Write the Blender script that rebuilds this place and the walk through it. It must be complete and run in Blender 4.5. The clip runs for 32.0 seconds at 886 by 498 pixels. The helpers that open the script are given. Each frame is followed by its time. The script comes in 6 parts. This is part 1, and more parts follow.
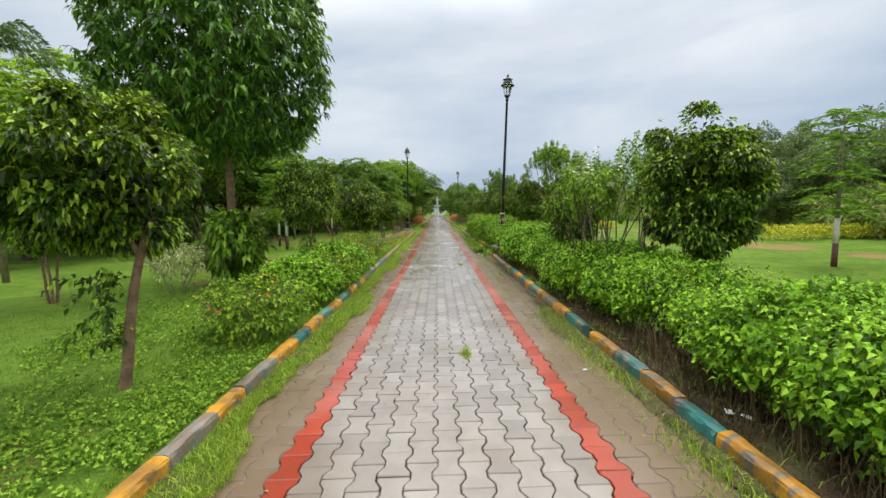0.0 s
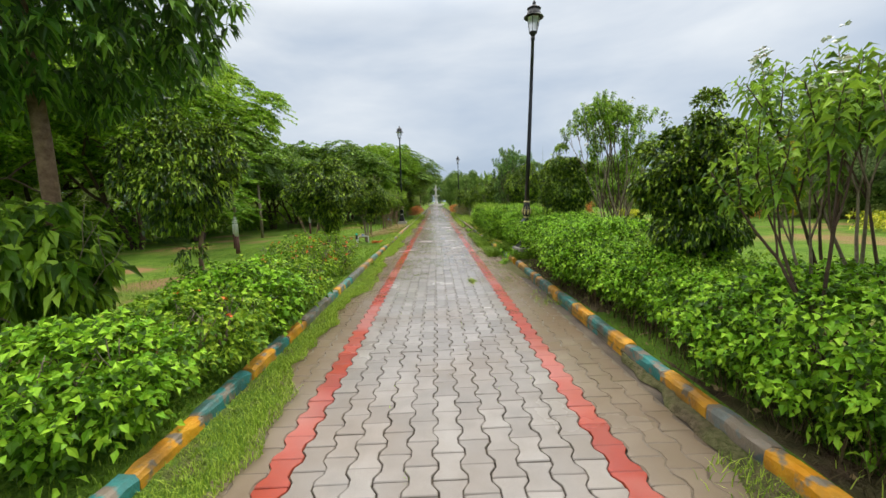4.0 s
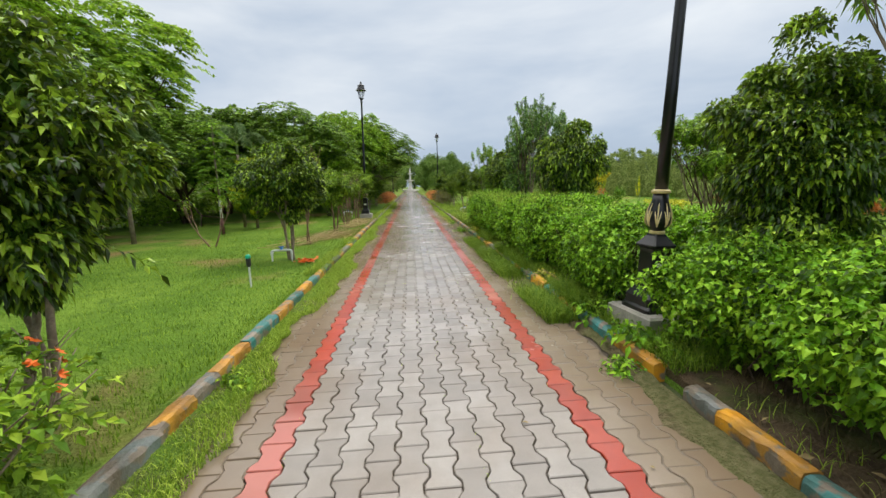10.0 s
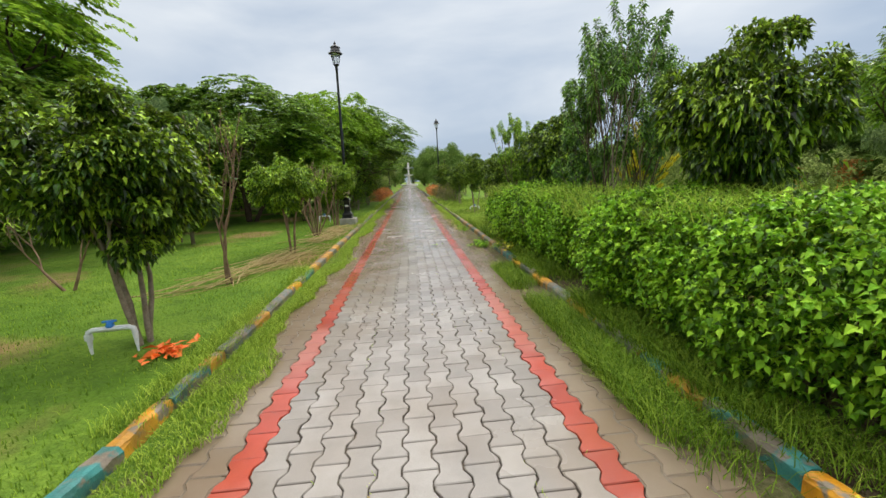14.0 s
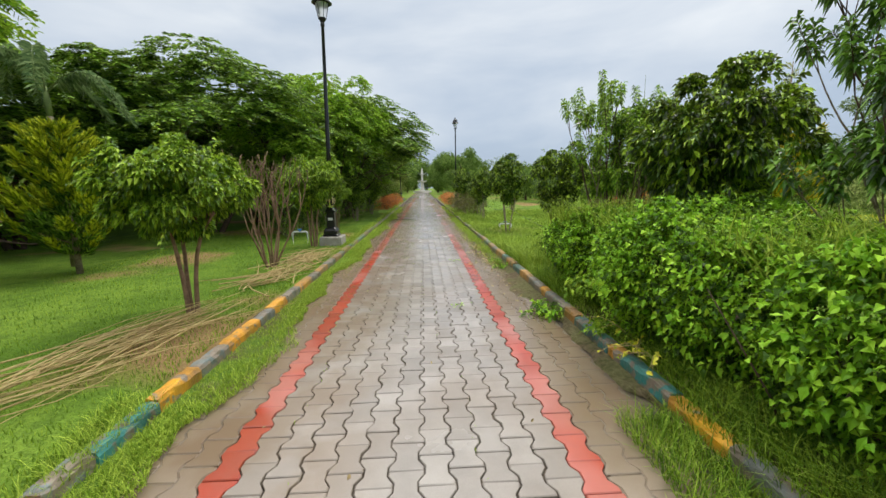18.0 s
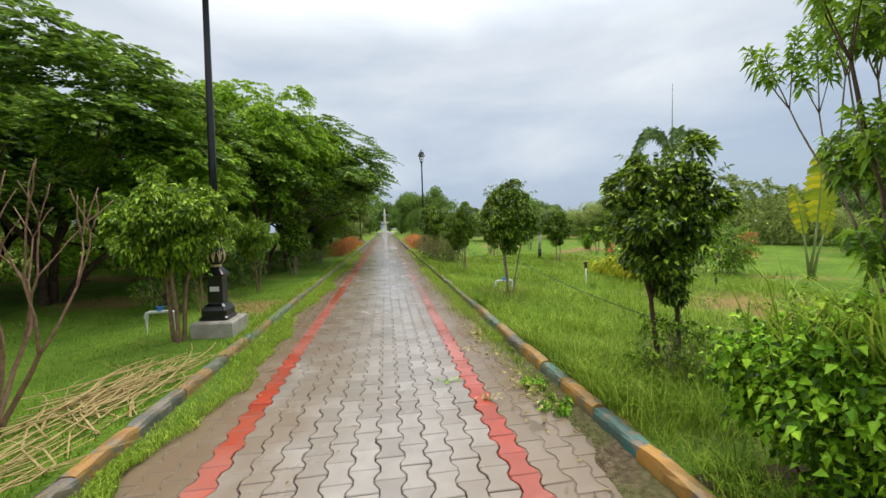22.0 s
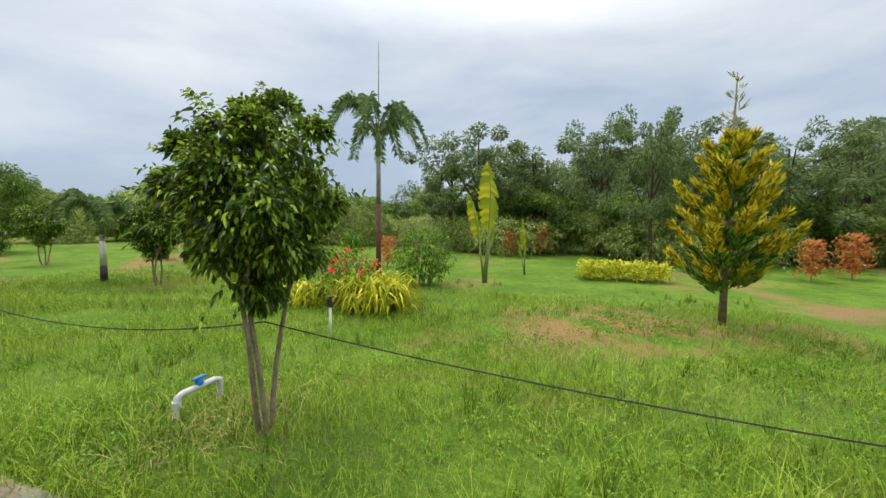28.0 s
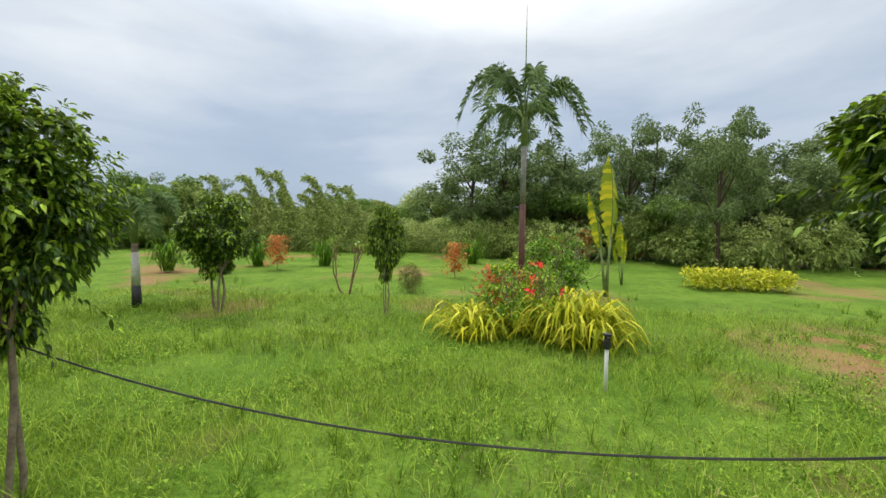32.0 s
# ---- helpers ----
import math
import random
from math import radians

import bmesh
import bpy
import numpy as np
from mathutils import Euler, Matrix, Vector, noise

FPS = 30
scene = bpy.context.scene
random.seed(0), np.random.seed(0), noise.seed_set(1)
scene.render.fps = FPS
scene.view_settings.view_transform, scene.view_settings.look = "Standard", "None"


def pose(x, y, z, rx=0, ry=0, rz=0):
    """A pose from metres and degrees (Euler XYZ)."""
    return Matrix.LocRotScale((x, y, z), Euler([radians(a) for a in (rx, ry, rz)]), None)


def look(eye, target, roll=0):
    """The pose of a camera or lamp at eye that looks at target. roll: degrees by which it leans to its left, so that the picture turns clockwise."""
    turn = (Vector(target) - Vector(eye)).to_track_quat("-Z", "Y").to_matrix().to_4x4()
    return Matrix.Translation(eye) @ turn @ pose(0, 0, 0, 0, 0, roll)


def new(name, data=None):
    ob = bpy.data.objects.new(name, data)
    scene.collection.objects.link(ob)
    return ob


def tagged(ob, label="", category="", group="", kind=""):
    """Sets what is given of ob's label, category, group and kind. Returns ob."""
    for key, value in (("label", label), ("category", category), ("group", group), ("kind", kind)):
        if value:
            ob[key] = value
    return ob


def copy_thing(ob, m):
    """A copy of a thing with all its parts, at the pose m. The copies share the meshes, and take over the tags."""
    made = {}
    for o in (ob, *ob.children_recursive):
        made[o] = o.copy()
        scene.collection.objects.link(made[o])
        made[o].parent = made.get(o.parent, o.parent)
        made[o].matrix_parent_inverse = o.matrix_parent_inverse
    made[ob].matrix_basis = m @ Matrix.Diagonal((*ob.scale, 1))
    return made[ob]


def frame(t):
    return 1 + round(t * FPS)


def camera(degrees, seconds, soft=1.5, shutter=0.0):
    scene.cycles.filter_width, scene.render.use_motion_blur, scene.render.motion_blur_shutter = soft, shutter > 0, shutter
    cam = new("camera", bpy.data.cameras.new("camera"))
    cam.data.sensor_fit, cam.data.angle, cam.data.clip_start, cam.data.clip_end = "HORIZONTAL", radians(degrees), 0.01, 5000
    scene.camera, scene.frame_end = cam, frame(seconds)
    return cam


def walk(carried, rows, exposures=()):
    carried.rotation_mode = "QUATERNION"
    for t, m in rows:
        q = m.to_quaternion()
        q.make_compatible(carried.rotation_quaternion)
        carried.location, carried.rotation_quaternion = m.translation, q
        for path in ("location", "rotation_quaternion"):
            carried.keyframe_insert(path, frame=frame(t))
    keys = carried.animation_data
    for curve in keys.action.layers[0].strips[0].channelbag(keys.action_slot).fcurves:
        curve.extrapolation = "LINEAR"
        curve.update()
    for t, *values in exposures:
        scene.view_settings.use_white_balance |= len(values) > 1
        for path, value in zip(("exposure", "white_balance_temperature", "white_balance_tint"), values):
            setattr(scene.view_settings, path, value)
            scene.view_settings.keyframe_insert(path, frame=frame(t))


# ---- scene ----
PATH = [
    (0, (0.029, 0.463, 1.409), (0.054, 2.454, 1.213), -1.2),
    (0.5, (0.032, 0.908, 1.38), (0.061, 2.898, 1.189), -1.1),
    (1, (0.036, 1.332, 1.385), (0.053, 3.323, 1.196), -1.3),
    (1.5, (0.013, 1.753, 1.409), (0.039, 3.745, 1.222), -1.4),
    (2, (0.031, 2.198, 1.407), (0.076, 4.192, 1.25), -1.4),
    (2.5, (0.014, 2.654, 1.382), (0.054, 4.645, 1.201), -1.6),
    (3, (0.027, 3.104, 1.377), (0.069, 5.093, 1.169), -1.9),
    (3.5, (0.039, 3.563, 1.373), (0.052, 5.549, 1.138), -2.6),
    (5.5, (0.044, 5.288, 1.407), (0.153, 7.269, 1.15), 0.6),
    (6, (0.071, 5.766, 1.424), (0.165, 7.746, 1.158), 0.3),
    (6.5, (0.044, 6.248, 1.434), (0.127, 8.229, 1.174), 0.2),
    (7, (0.058, 6.739, 1.439), (0.109, 8.724, 1.198), 0),
    (7.5, (0.033, 7.216, 1.42), (0.082, 9.201, 1.184), 0.2),
    (8, (0.053, 7.694, 1.407), (0.143, 9.674, 1.139), 0.3),
    (8.5, (0.077, 8.176, 1.415), (0.168, 10.155, 1.134), -0.3),
    (9, (0.034, 8.638, 1.423), (0.142, 10.615, 1.141), -0.9),
    (9.5, (0.015, 9.123, 1.407), (0.155, 11.095, 1.099), -1.2),
    (10, (-0.039, 9.629, 1.391), (0.117, 11.596, 1.067), -1.6),
    (10.5, (-0.055, 10.128, 1.382), (0.115, 12.093, 1.047), -2),
    (11, (-0.037, 10.63, 1.399), (0.12, 12.592, 1.045), -2.3),
    (11.5, (-0.039, 11.128, 1.402), (0.154, 13.086, 1.041), -2.1),
    (12, (0.003, 11.627, 1.392), (0.179, 13.585, 1.023), -2.2),
    (12.5, (0.01, 12.115, 1.37), (0.197, 14.066, 0.971), -2.3),
    (13, (0.047, 12.585, 1.357), (0.216, 14.542, 0.982), -2.6),
    (13.5, (0.1, 13.078, 1.364), (0.259, 15.039, 1.006), -3),
    (14, (0.098, 13.569, 1.363), (0.248, 15.532, 1.01), -3.1),
    (14.5, (0.154, 14.066, 1.349), (0.284, 16.035, 1.02), -3.1),
    (16.5, (0.094, 15.88, 1.37), (0.275, 17.852, 1.093), -1),
    (17, (0.118, 16.342, 1.401), (0.255, 18.32, 1.139), -1),
    (17.5, (0.131, 16.85, 1.38), (0.243, 18.824, 1.08), -0.9),
    (18, (0.176, 17.296, 1.361), (0.272, 19.269, 1.046), -1.1),
    (18.5, (0.214, 17.742, 1.377), (0.268, 19.717, 1.063), -1.3),
    (19, (0.21, 18.217, 1.375), (0.248, 20.195, 1.083), -1.4),
    (19.5, (0.225, 18.679, 1.372), (0.245, 20.66, 1.099), -1.5),
    (20, (0.237, 19.154, 1.352), (0.251, 21.135, 1.081), -1.9),
    (20.5, (0.257, 19.597, 1.34), (0.267, 21.583, 1.102), -2),
    (21, (0.247, 20.045, 1.375), (0.303, 22.032, 1.15), -1.8),
    (21.5, (0.241, 20.524, 1.381), (0.411, 22.51, 1.21), -1.8),
    (22, (0.233, 20.987, 1.39), (0.521, 22.963, 1.276), -1.7),
    (22.5, (0.222, 21.453, 1.356), (0.644, 23.405, 1.253), -1.5),
    (23, (0.232, 21.906, 1.375), (0.792, 23.823, 1.271), -1.6),
    (23.5, (0.294, 22.315, 1.392), (1.055, 24.161, 1.282), -2.1),
    (24, (0.299, 22.707, 1.443), (1.289, 24.441, 1.329), -2.6),
    (24.5, (0.352, 23.108, 1.448), (1.564, 24.696, 1.343), -2.4),
    (25, (0.353, 23.517, 1.434), (1.724, 24.969, 1.328), -2),
    (25.5, (0.379, 23.912, 1.442), (1.892, 25.215, 1.323), -1.5),
    (26, (0.384, 24.319, 1.446), (2.021, 25.462, 1.339), -0.2),
    (26.5, (0.438, 24.792, 1.401), (2.202, 25.724, 1.258), 1),
    (28.5, (0.59, 26.533, 1.45), (2.513, 27.065, 1.308), 0.1),
    (29, (0.651, 26.952, 1.442), (2.594, 27.397, 1.283), -0),
    (29.5, (0.745, 27.378, 1.432), (2.7, 27.759, 1.249), 0.1),
    (30, (0.816, 27.789, 1.431), (2.781, 28.119, 1.254), 0.3),
    (30.5, (0.881, 28.186, 1.439), (2.847, 28.519, 1.283), 0.7),
    (31, (0.976, 28.585, 1.443), (2.94, 28.933, 1.296), 1),
    (31.5, (1.017, 29.016, 1.454), (2.986, 29.344, 1.331), 1.2),
    (32, (1.102, 29.449, 1.424), (3.061, 29.83, 1.3), 0.6),
]
cam = camera(97.5, 32.0)
walk(cam, [(t, look(eye, target, roll)) for t, eye, target, roll in PATH])

# ---- world, sun ----
world = bpy.data.worlds.new("overcast_sky")
scene.world = world
world.use_nodes = True
wn, wl = world.node_tree.nodes, world.node_tree.links
wn.clear()
sky = wn.new("ShaderNodeTexSky")
sky.sky_type, sky.sun_disc = "NISHITA", False
sky.sun_elevation, sky.sun_rotation = radians(58), radians(40)
sky.air_density, sky.dust_density = 1.0, 1.5
wtc = wn.new("ShaderNodeTexCoord")
wmap = wn.new("ShaderNodeMapping")
wmap.inputs["Scale"].default_value = (1.1, 1.1, 3.6)
wno = wn.new("ShaderNodeTexNoise")
wno.inputs["Scale"].default_value, wno.inputs["Detail"].default_value = 1.6, 5.0
wno.inputs["Roughness"].default_value, wno.inputs["Distortion"].default_value = 0.52, 0.25
wsep = wn.new("ShaderNodeSeparateXYZ")
wup = wn.new("ShaderNodeMapRange")
wup.inputs["From Min"].default_value, wup.inputs["From Max"].default_value = 0.0, 0.55
wadd = wn.new("ShaderNodeMath")
wadd.operation = "MULTIPLY_ADD"
wadd.inputs[1].default_value = 0.62
wramp = wn.new("ShaderNodeValToRGB")
wramp.color_ramp.elements[0].position, wramp.color_ramp.elements[0].color = 0.26, (0.365, 0.465, 0.62, 1)
wramp.color_ramp.elements[1].position, wramp.color_ramp.elements[1].color = 0.95, (0.93, 0.97, 1.0, 1)
warm = wramp.color_ramp.elements.new(1.0)
warm.color = (1.0, 0.975, 0.92, 1)
mid = wramp.color_ramp.elements.new(0.55)
mid.color = (0.475, 0.575, 0.715, 1)
wmul = wn.new("ShaderNodeVectorMath")
wmul.operation = "SCALE"
wmix = wn.new("ShaderNodeMix")
wmix.data_type = "RGBA"
wmix.inputs["Factor"].default_value = 0.93
wbg = wn.new("ShaderNodeBackground")
wbg.inputs["Strength"].default_value = 0.12
wout = wn.new("ShaderNodeOutputWorld")
wl.new(wtc.outputs["Generated"], wmap.inputs["Vector"])
wl.new(wmap.outputs["Vector"], wno.inputs["Vector"])
wl.new(wtc.outputs["Generated"], wsep.inputs["Vector"])
wl.new(wsep.outputs["Z"], wup.inputs["Value"])
wl.new(wup.outputs["Result"], wadd.inputs[0])
wl.new(wno.outputs["Fac"], wadd.inputs[2])
wsc = wn.new("ShaderNodeMath")
wsc.operation = "MULTIPLY"
wsc.inputs[1].default_value = 0.86
wl.new(wadd.outputs[0], wsc.inputs[0])
wl.new(wsc.outputs[0], wramp.inputs["Fac"])
wl.new(wramp.outputs["Color"], wmul.inputs[0])
wzen = wn.new("ShaderNodeMapRange")
wzen.inputs["From Min"].default_value, wzen.inputs["From Max"].default_value = 0.40, 0.95
wzen.inputs["To Min"].default_value, wzen.inputs["To Max"].default_value = 7.9, 21.0
wl.new(wsep.outputs["Z"], wzen.inputs["Value"])
wl.new(wzen.outputs["Result"], wmul.inputs["Scale"])
wl.new(sky.outputs["Color"], wmix.inputs["A"])
wl.new(wmul.outputs["Vector"], wmix.inputs["B"])
wl.new(wmix.outputs["Result"], wbg.inputs["Color"])
wl.new(wbg.outputs["Background"], wout.inputs["Surface"])
sun = new("sun", bpy.data.lights.new("sun", "SUN"))
sun.data.energy, sun.data.angle, sun.data.color = 1.5, radians(20), (1.0, 0.94, 0.84)
sun.matrix_world = look((0, 0, 30), (-9, -11, 0))
scene.view_settings.exposure = 0.05

# ---- helpers of this scene ----
rng = np.random.default_rng(7)


def mesh_of(name, verts, faces, smooth=False):
    me = bpy.data.meshes.new(name)
    me.from_pydata(np.asarray(verts, float).tolist(), [], [list(map(int, f)) for f in faces] if not isinstance(faces, np.ndarray) else faces.tolist())
    if smooth:
        me.polygons.foreach_set("use_smooth", np.ones(len(me.polygons), bool))
    me.update()
    return me


def piece(name, geo, material, parent=None, label="", smooth=False):
    """Links one mesh object; geo is (verts, faces) or a mesh."""
    me = geo if isinstance(geo, bpy.types.Mesh) else mesh_of(name, geo[0], geo[1], smooth)
    if not me.materials:
        me.materials.append(material)
    ob = new(name, me)
    if parent is not None:
        ob.parent = parent
    return tagged(ob, label=label)


def thing(name, m, label, category, group="", kind=""):
    ob = new(name)
    ob.empty_display_size = 0.1
    ob.matrix_world = m
    return tagged(ob, label, category, group, kind)


def join(geos):
    vs, fs, n = [], [], 0
    for v, f in geos:
        vs.append(np.asarray(v, float).reshape(-1, 3))
        fs.extend([[int(i) + n for i in face] for face in f])
        n += len(vs[-1])
    return np.vstack(vs), fs


def limbs(geos):
    """Joins branches into one connected stem: each is tied to the nearest earlier one at its foot."""
    vs, fs, n = [], [], 0
    for v, f in geos:
        v = np.asarray(v, float).reshape(-1, 3)
        fs.extend([[int(i) + n for i in face] for face in f])
        if n:
            old = np.vstack(vs)
            near = int(np.argmin(((old - v[0]) ** 2).sum(1)))
            fs.append([n, n + 1, near])
        vs.append(v)
        n += len(v)
    return np.vstack(vs), fs


def tube(points, radii, sides=7, cap=True):
    """A bent tapering tube through points."""
    pts = np.asarray(points, float)
    n = len(pts)
    rad = np.full(n, radii, float) if np.isscalar(radii) else np.asarray(radii, float)
    tan = np.gradient(pts, axis=0)
    tan /= np.linalg.norm(tan, axis=1)[:, None] + 1e-9
    ref = np.array((0.0, 0.0, 1.0)) if abs(tan[:, 2]).mean() < 0.8 else np.array((1.0, 0.0, 0.0))
    u = np.cross(tan, ref)
    u /= np.linalg.norm(u, axis=1)[:, None] + 1e-9
    w = np.cross(tan, u)
    a = np.linspace(0, 2 * np.pi, sides, endpoint=False)
    ring = pts[:, None, :] + rad[:, None, None] * (np.cos(a)[None, :, None] * u[:, None, :] + np.sin(a)[None, :, None] * w[:, None, :])
    verts = ring.reshape(-1, 3)
    faces = [[i * sides + j, i * sides + (j + 1) % sides, (i + 1) * sides + (j + 1) % sides, (i + 1) * sides + j] for i in range(n - 1) for j in range(sides)]
    if cap:
        faces += [list(range(sides))[::-1], [(n - 1) * sides + j for j in range(sides)]]
    return verts, faces


def lathe(profile, sides=20, square=False):
    """A turned shape from (radius, height) pairs; square: four-sided with chamfered corners."""
    if square:
        c = 0.86
        ring = [(1, -c), (1, c), (c, 1), (-c, 1), (-1, c), (-1, -c), (-c, -1), (c, -1)]
    else:
        ring = [(math.cos(2 * math.pi * i / sides), math.sin(2 * math.pi * i / sides)) for i in range(sides)]
    k = len(ring)
    verts = [(r * x, r * y, z) for r, z in profile for x, y in ring]
    faces = [[i * k + j, i * k + (j + 1) % k, (i + 1) * k + (j + 1) % k, (i + 1) * k + j] for i in range(len(profile) - 1) for j in range(k)]
    faces += [list(range(k))[::-1], [(len(profile) - 1) * k + j for j in range(k)]]
    return verts, faces


def slab(x0, x1, y0, y1, z0, z1, e=0.008):
    """A box with chamfered edges along its top."""
    v = []
    for z, d in ((z0, 0.0), (z1 - e, 0.0), (z1, e)):
        v += [(x0 + d, y0 + d, z), (x1 - d, y0 + d, z), (x1 - d, y1 - d, z), (x0 + d, y1 - d, z)]
    f = [[3, 2, 1, 0], [8, 9, 10, 11]]
    for r in (0, 4):
        f += [[r + i, r + (i + 1) % 4, r + 4 + (i + 1) % 4, r + 4 + i] for i in range(4)]
    return v, f


def unit(v):
    return v / (np.linalg.norm(v, axis=-1, keepdims=True) + 1e-9)


def leaves(pos, way, length, width, droop=0.35, r=rng, fold=0.25):
    """Folded, drooping leaves: five points and four faces each."""
    n = len(pos)
    way = unit(np.asarray(way, float))
    length = np.broadcast_to(length, (n,)) * r.uniform(0.7, 1.25, n)
    width = np.broadcast_to(width, (n,)) * r.uniform(0.75, 1.2, n)
    side = unit(np.cross(way, r.normal(size=(n, 3)) * 0.55 + np.array((0, 0, 1.0))))
    up = np.cross(side, way)
    down = np.array((0, 0, -1.0))
    c = pos + way * (length * 0.48)[:, None]
    left = c + side * (width * 0.5)[:, None] + up * (width * fold)[:, None]
    right = c - side * (width * 0.5)[:, None] + up * (width * fold)[:, None]
    tip = pos + way * (length * (1 - 0.3 * droop))[:, None] + down * (length * droop)[:, None]
    verts = np.stack([pos, left, c, right, tip], axis=1).reshape(-1, 3)
    b = (np.arange(n) * 5)[:, None]
    faces = np.concatenate([b + np.array([[0, 1, 2]]), b + np.array([[0, 2, 3]]), b + np.array([[1, 4, 2]]), b + np.array([[2, 4, 3]])])
    return verts, faces


def fine_leaves(pos, way, length, width, droop=0.35, r=rng, fold=0.22):
    """Leaves with an oval outline, a folded midrib and a drawn-out tip."""
    n = len(pos)
    way = unit(np.asarray(way, float))
    length = np.broadcast_to(length, (n,)) * r.uniform(0.65, 1.25, n)
    width = np.broadcast_to(width, (n,)) * r.uniform(0.75, 1.2, n)
    side = unit(np.cross(way, r.normal(size=(n, 3)) * 0.55 + np.array((0, 0, 1.0))))
    up = np.cross(side, way)
    down = np.array((0, 0, -1.0))
    rows = [pos]
    for u, w in ((0.22, 0.40), (0.52, 0.46), (0.80, 0.20)):
        c = pos + way * (length * u)[:, None] + down * (length * droop * u * u)[:, None]
        s, t = side * (width * w)[:, None], up * (width * w * fold * 2)[:, None]
        rows += [c + s + t, c, c - s + t]
    rows.append(pos + way * (length * (1 - 0.15 * droop))[:, None] + down * (length * droop)[:, None])
    verts = np.stack(rows, axis=1).reshape(-1, 3)
    b = (np.arange(n) * 11)[:, None]
    tri = [(0, 1, 2), (0, 2, 3), (7, 10, 8), (8, 10, 9)]
    for k in (1, 4):
        tri += [(k, k + 3, k + 4), (k, k + 4, k + 1), (k + 1, k + 4, k + 5), (k + 1, k + 5, k + 2)]
    return verts, np.concatenate([b + np.array([t]) for t in tri])


def flat_leaves(pos, way, length, width, r=rng, droop=0.15):
    """Cheap two-faced leaves."""
    n = len(pos)
    way = unit(np.asarray(way, float))
    length = np.broadcast_to(length, (n,)) * r.uniform(0.7, 1.25, n)
    width = np.broadcast_to(width, (n,)) * r.uniform(0.75, 1.2, n)
    side = unit(np.cross(way, r.normal(size=(n, 3)) * 0.6 + np.array((0, 0, 1.0))))
    c = pos + way * (length * 0.5)[:, None]
    tip = pos + way * length[:, None] - np.array((0, 0, 1.0)) * (length * droop)[:, None]
    verts = np.stack([pos, c + side * (width * 0.5)[:, None], tip, c - side * (width * 0.5)[:, None]], axis=1).reshape(-1, 3)
    b = (np.arange(n) * 4)[:, None]
    return verts, np.concatenate([b + np.array([[0, 1, 2]]), b + np.array([[0, 2, 3]])])


def sprays(r, start, way, length, k, leaf, ratio, droop=0.6, hang=-0.5, spread=0.7, shape=None):
    """Bent twigs of leaves: k leaves along each, turned about it and hanging a little."""
    m = len(start)
    way = unit(np.asarray(way, float))
    length = np.broadcast_to(length, (m,)) * r.uniform(0.6, 1.3, m)
    ref = unit(np.cross(way, r.normal(size=(m, 3))))
    oth = np.cross(way, ref)
    ps, ws = [], []
    for i in range(k):
        u = (i + 0.6) / k
        a = i * 2.4 + r.uniform(0, 0.8, m)
        ps.append(start + way * (length * u)[:, None] - np.array((0, 0, 1.0)) * (length * droop * u * u)[:, None])
        ws.append(way * (0.35 + 0.5 * u) + spread * (np.cos(a)[:, None] * ref + np.sin(a)[:, None] * oth) + np.array((0, 0, hang)) + r.normal(size=(m, 3)) * 0.15)
    return (shape or leaves)(np.vstack(ps), np.vstack(ws), leaf, leaf * ratio, 0.3, r)


def cat(geos):
    """Joins numpy leaf arrays of triangles."""
    vs, fs, n = [], [], 0
    for v, f in geos:
        vs.append(v)
        fs.append(np.asarray(f) + n)
        n += len(v)
    return np.vstack(vs), np.vstack(fs)


def ball(n, r=rng):
    return unit(r.normal(size=(n, 3)))


# ---- materials ----
def material(name, rough=0.6, metal=0.0):
    m = bpy.data.materials.new(name)
    m.use_nodes = True
    b = m.node_tree.nodes["Principled BSDF"]
    b.inputs["Roughness"].default_value, b.inputs["Metallic"].default_value = rough, metal
    return m, m.node_tree.nodes, m.node_tree.links, b


def mix_rgb(n, l, fac, a, b):
    x = n.new("ShaderNodeMix")
    x.data_type = "RGBA"
    for key, v in (("Factor", fac), ("A", a), ("B", b)):
        if isinstance(v, (float, int)):
            x.inputs[key].default_value = v
        elif isinstance(v, tuple):
            x.inputs[key].default_value = (*v, 1)
        else:
            l.new(v, x.inputs[key])
    return x.outputs["Result"]


def noise_fac(n, l, scale, lo=0.4, hi=0.6, detail=4.0, coords="Position"):
    t = n.new("ShaderNodeTexNoise")
    t.inputs["Scale"].default_value, t.inputs["Detail"].default_value = scale, detail
    if coords == "Position":
        g = n.new("ShaderNodeNewGeometry")
        l.new(g.outputs["Position"], t.inputs["Vector"])
    else:
        g = n.new("ShaderNodeTexCoord")
        l.new(g.outputs["Object"], t.inputs["Vector"])
    m = n.new("ShaderNodeMapRange")
    m.inputs["From Min"].default_value, m.inputs["From Max"].default_value = lo, hi
    l.new(t.outputs["Fac"], m.inputs["Value"])
    return m.outputs["Result"]


def bump(n, l, b, height, strength=0.3, distance=0.01):
    x = n.new("ShaderNodeBump")
    x.inputs["Strength"].default_value, x.inputs["Distance"].default_value = strength, distance
    l.new(height, x.inputs["Height"])
    l.new(x.outputs["Normal"], b.inputs["Normal"])


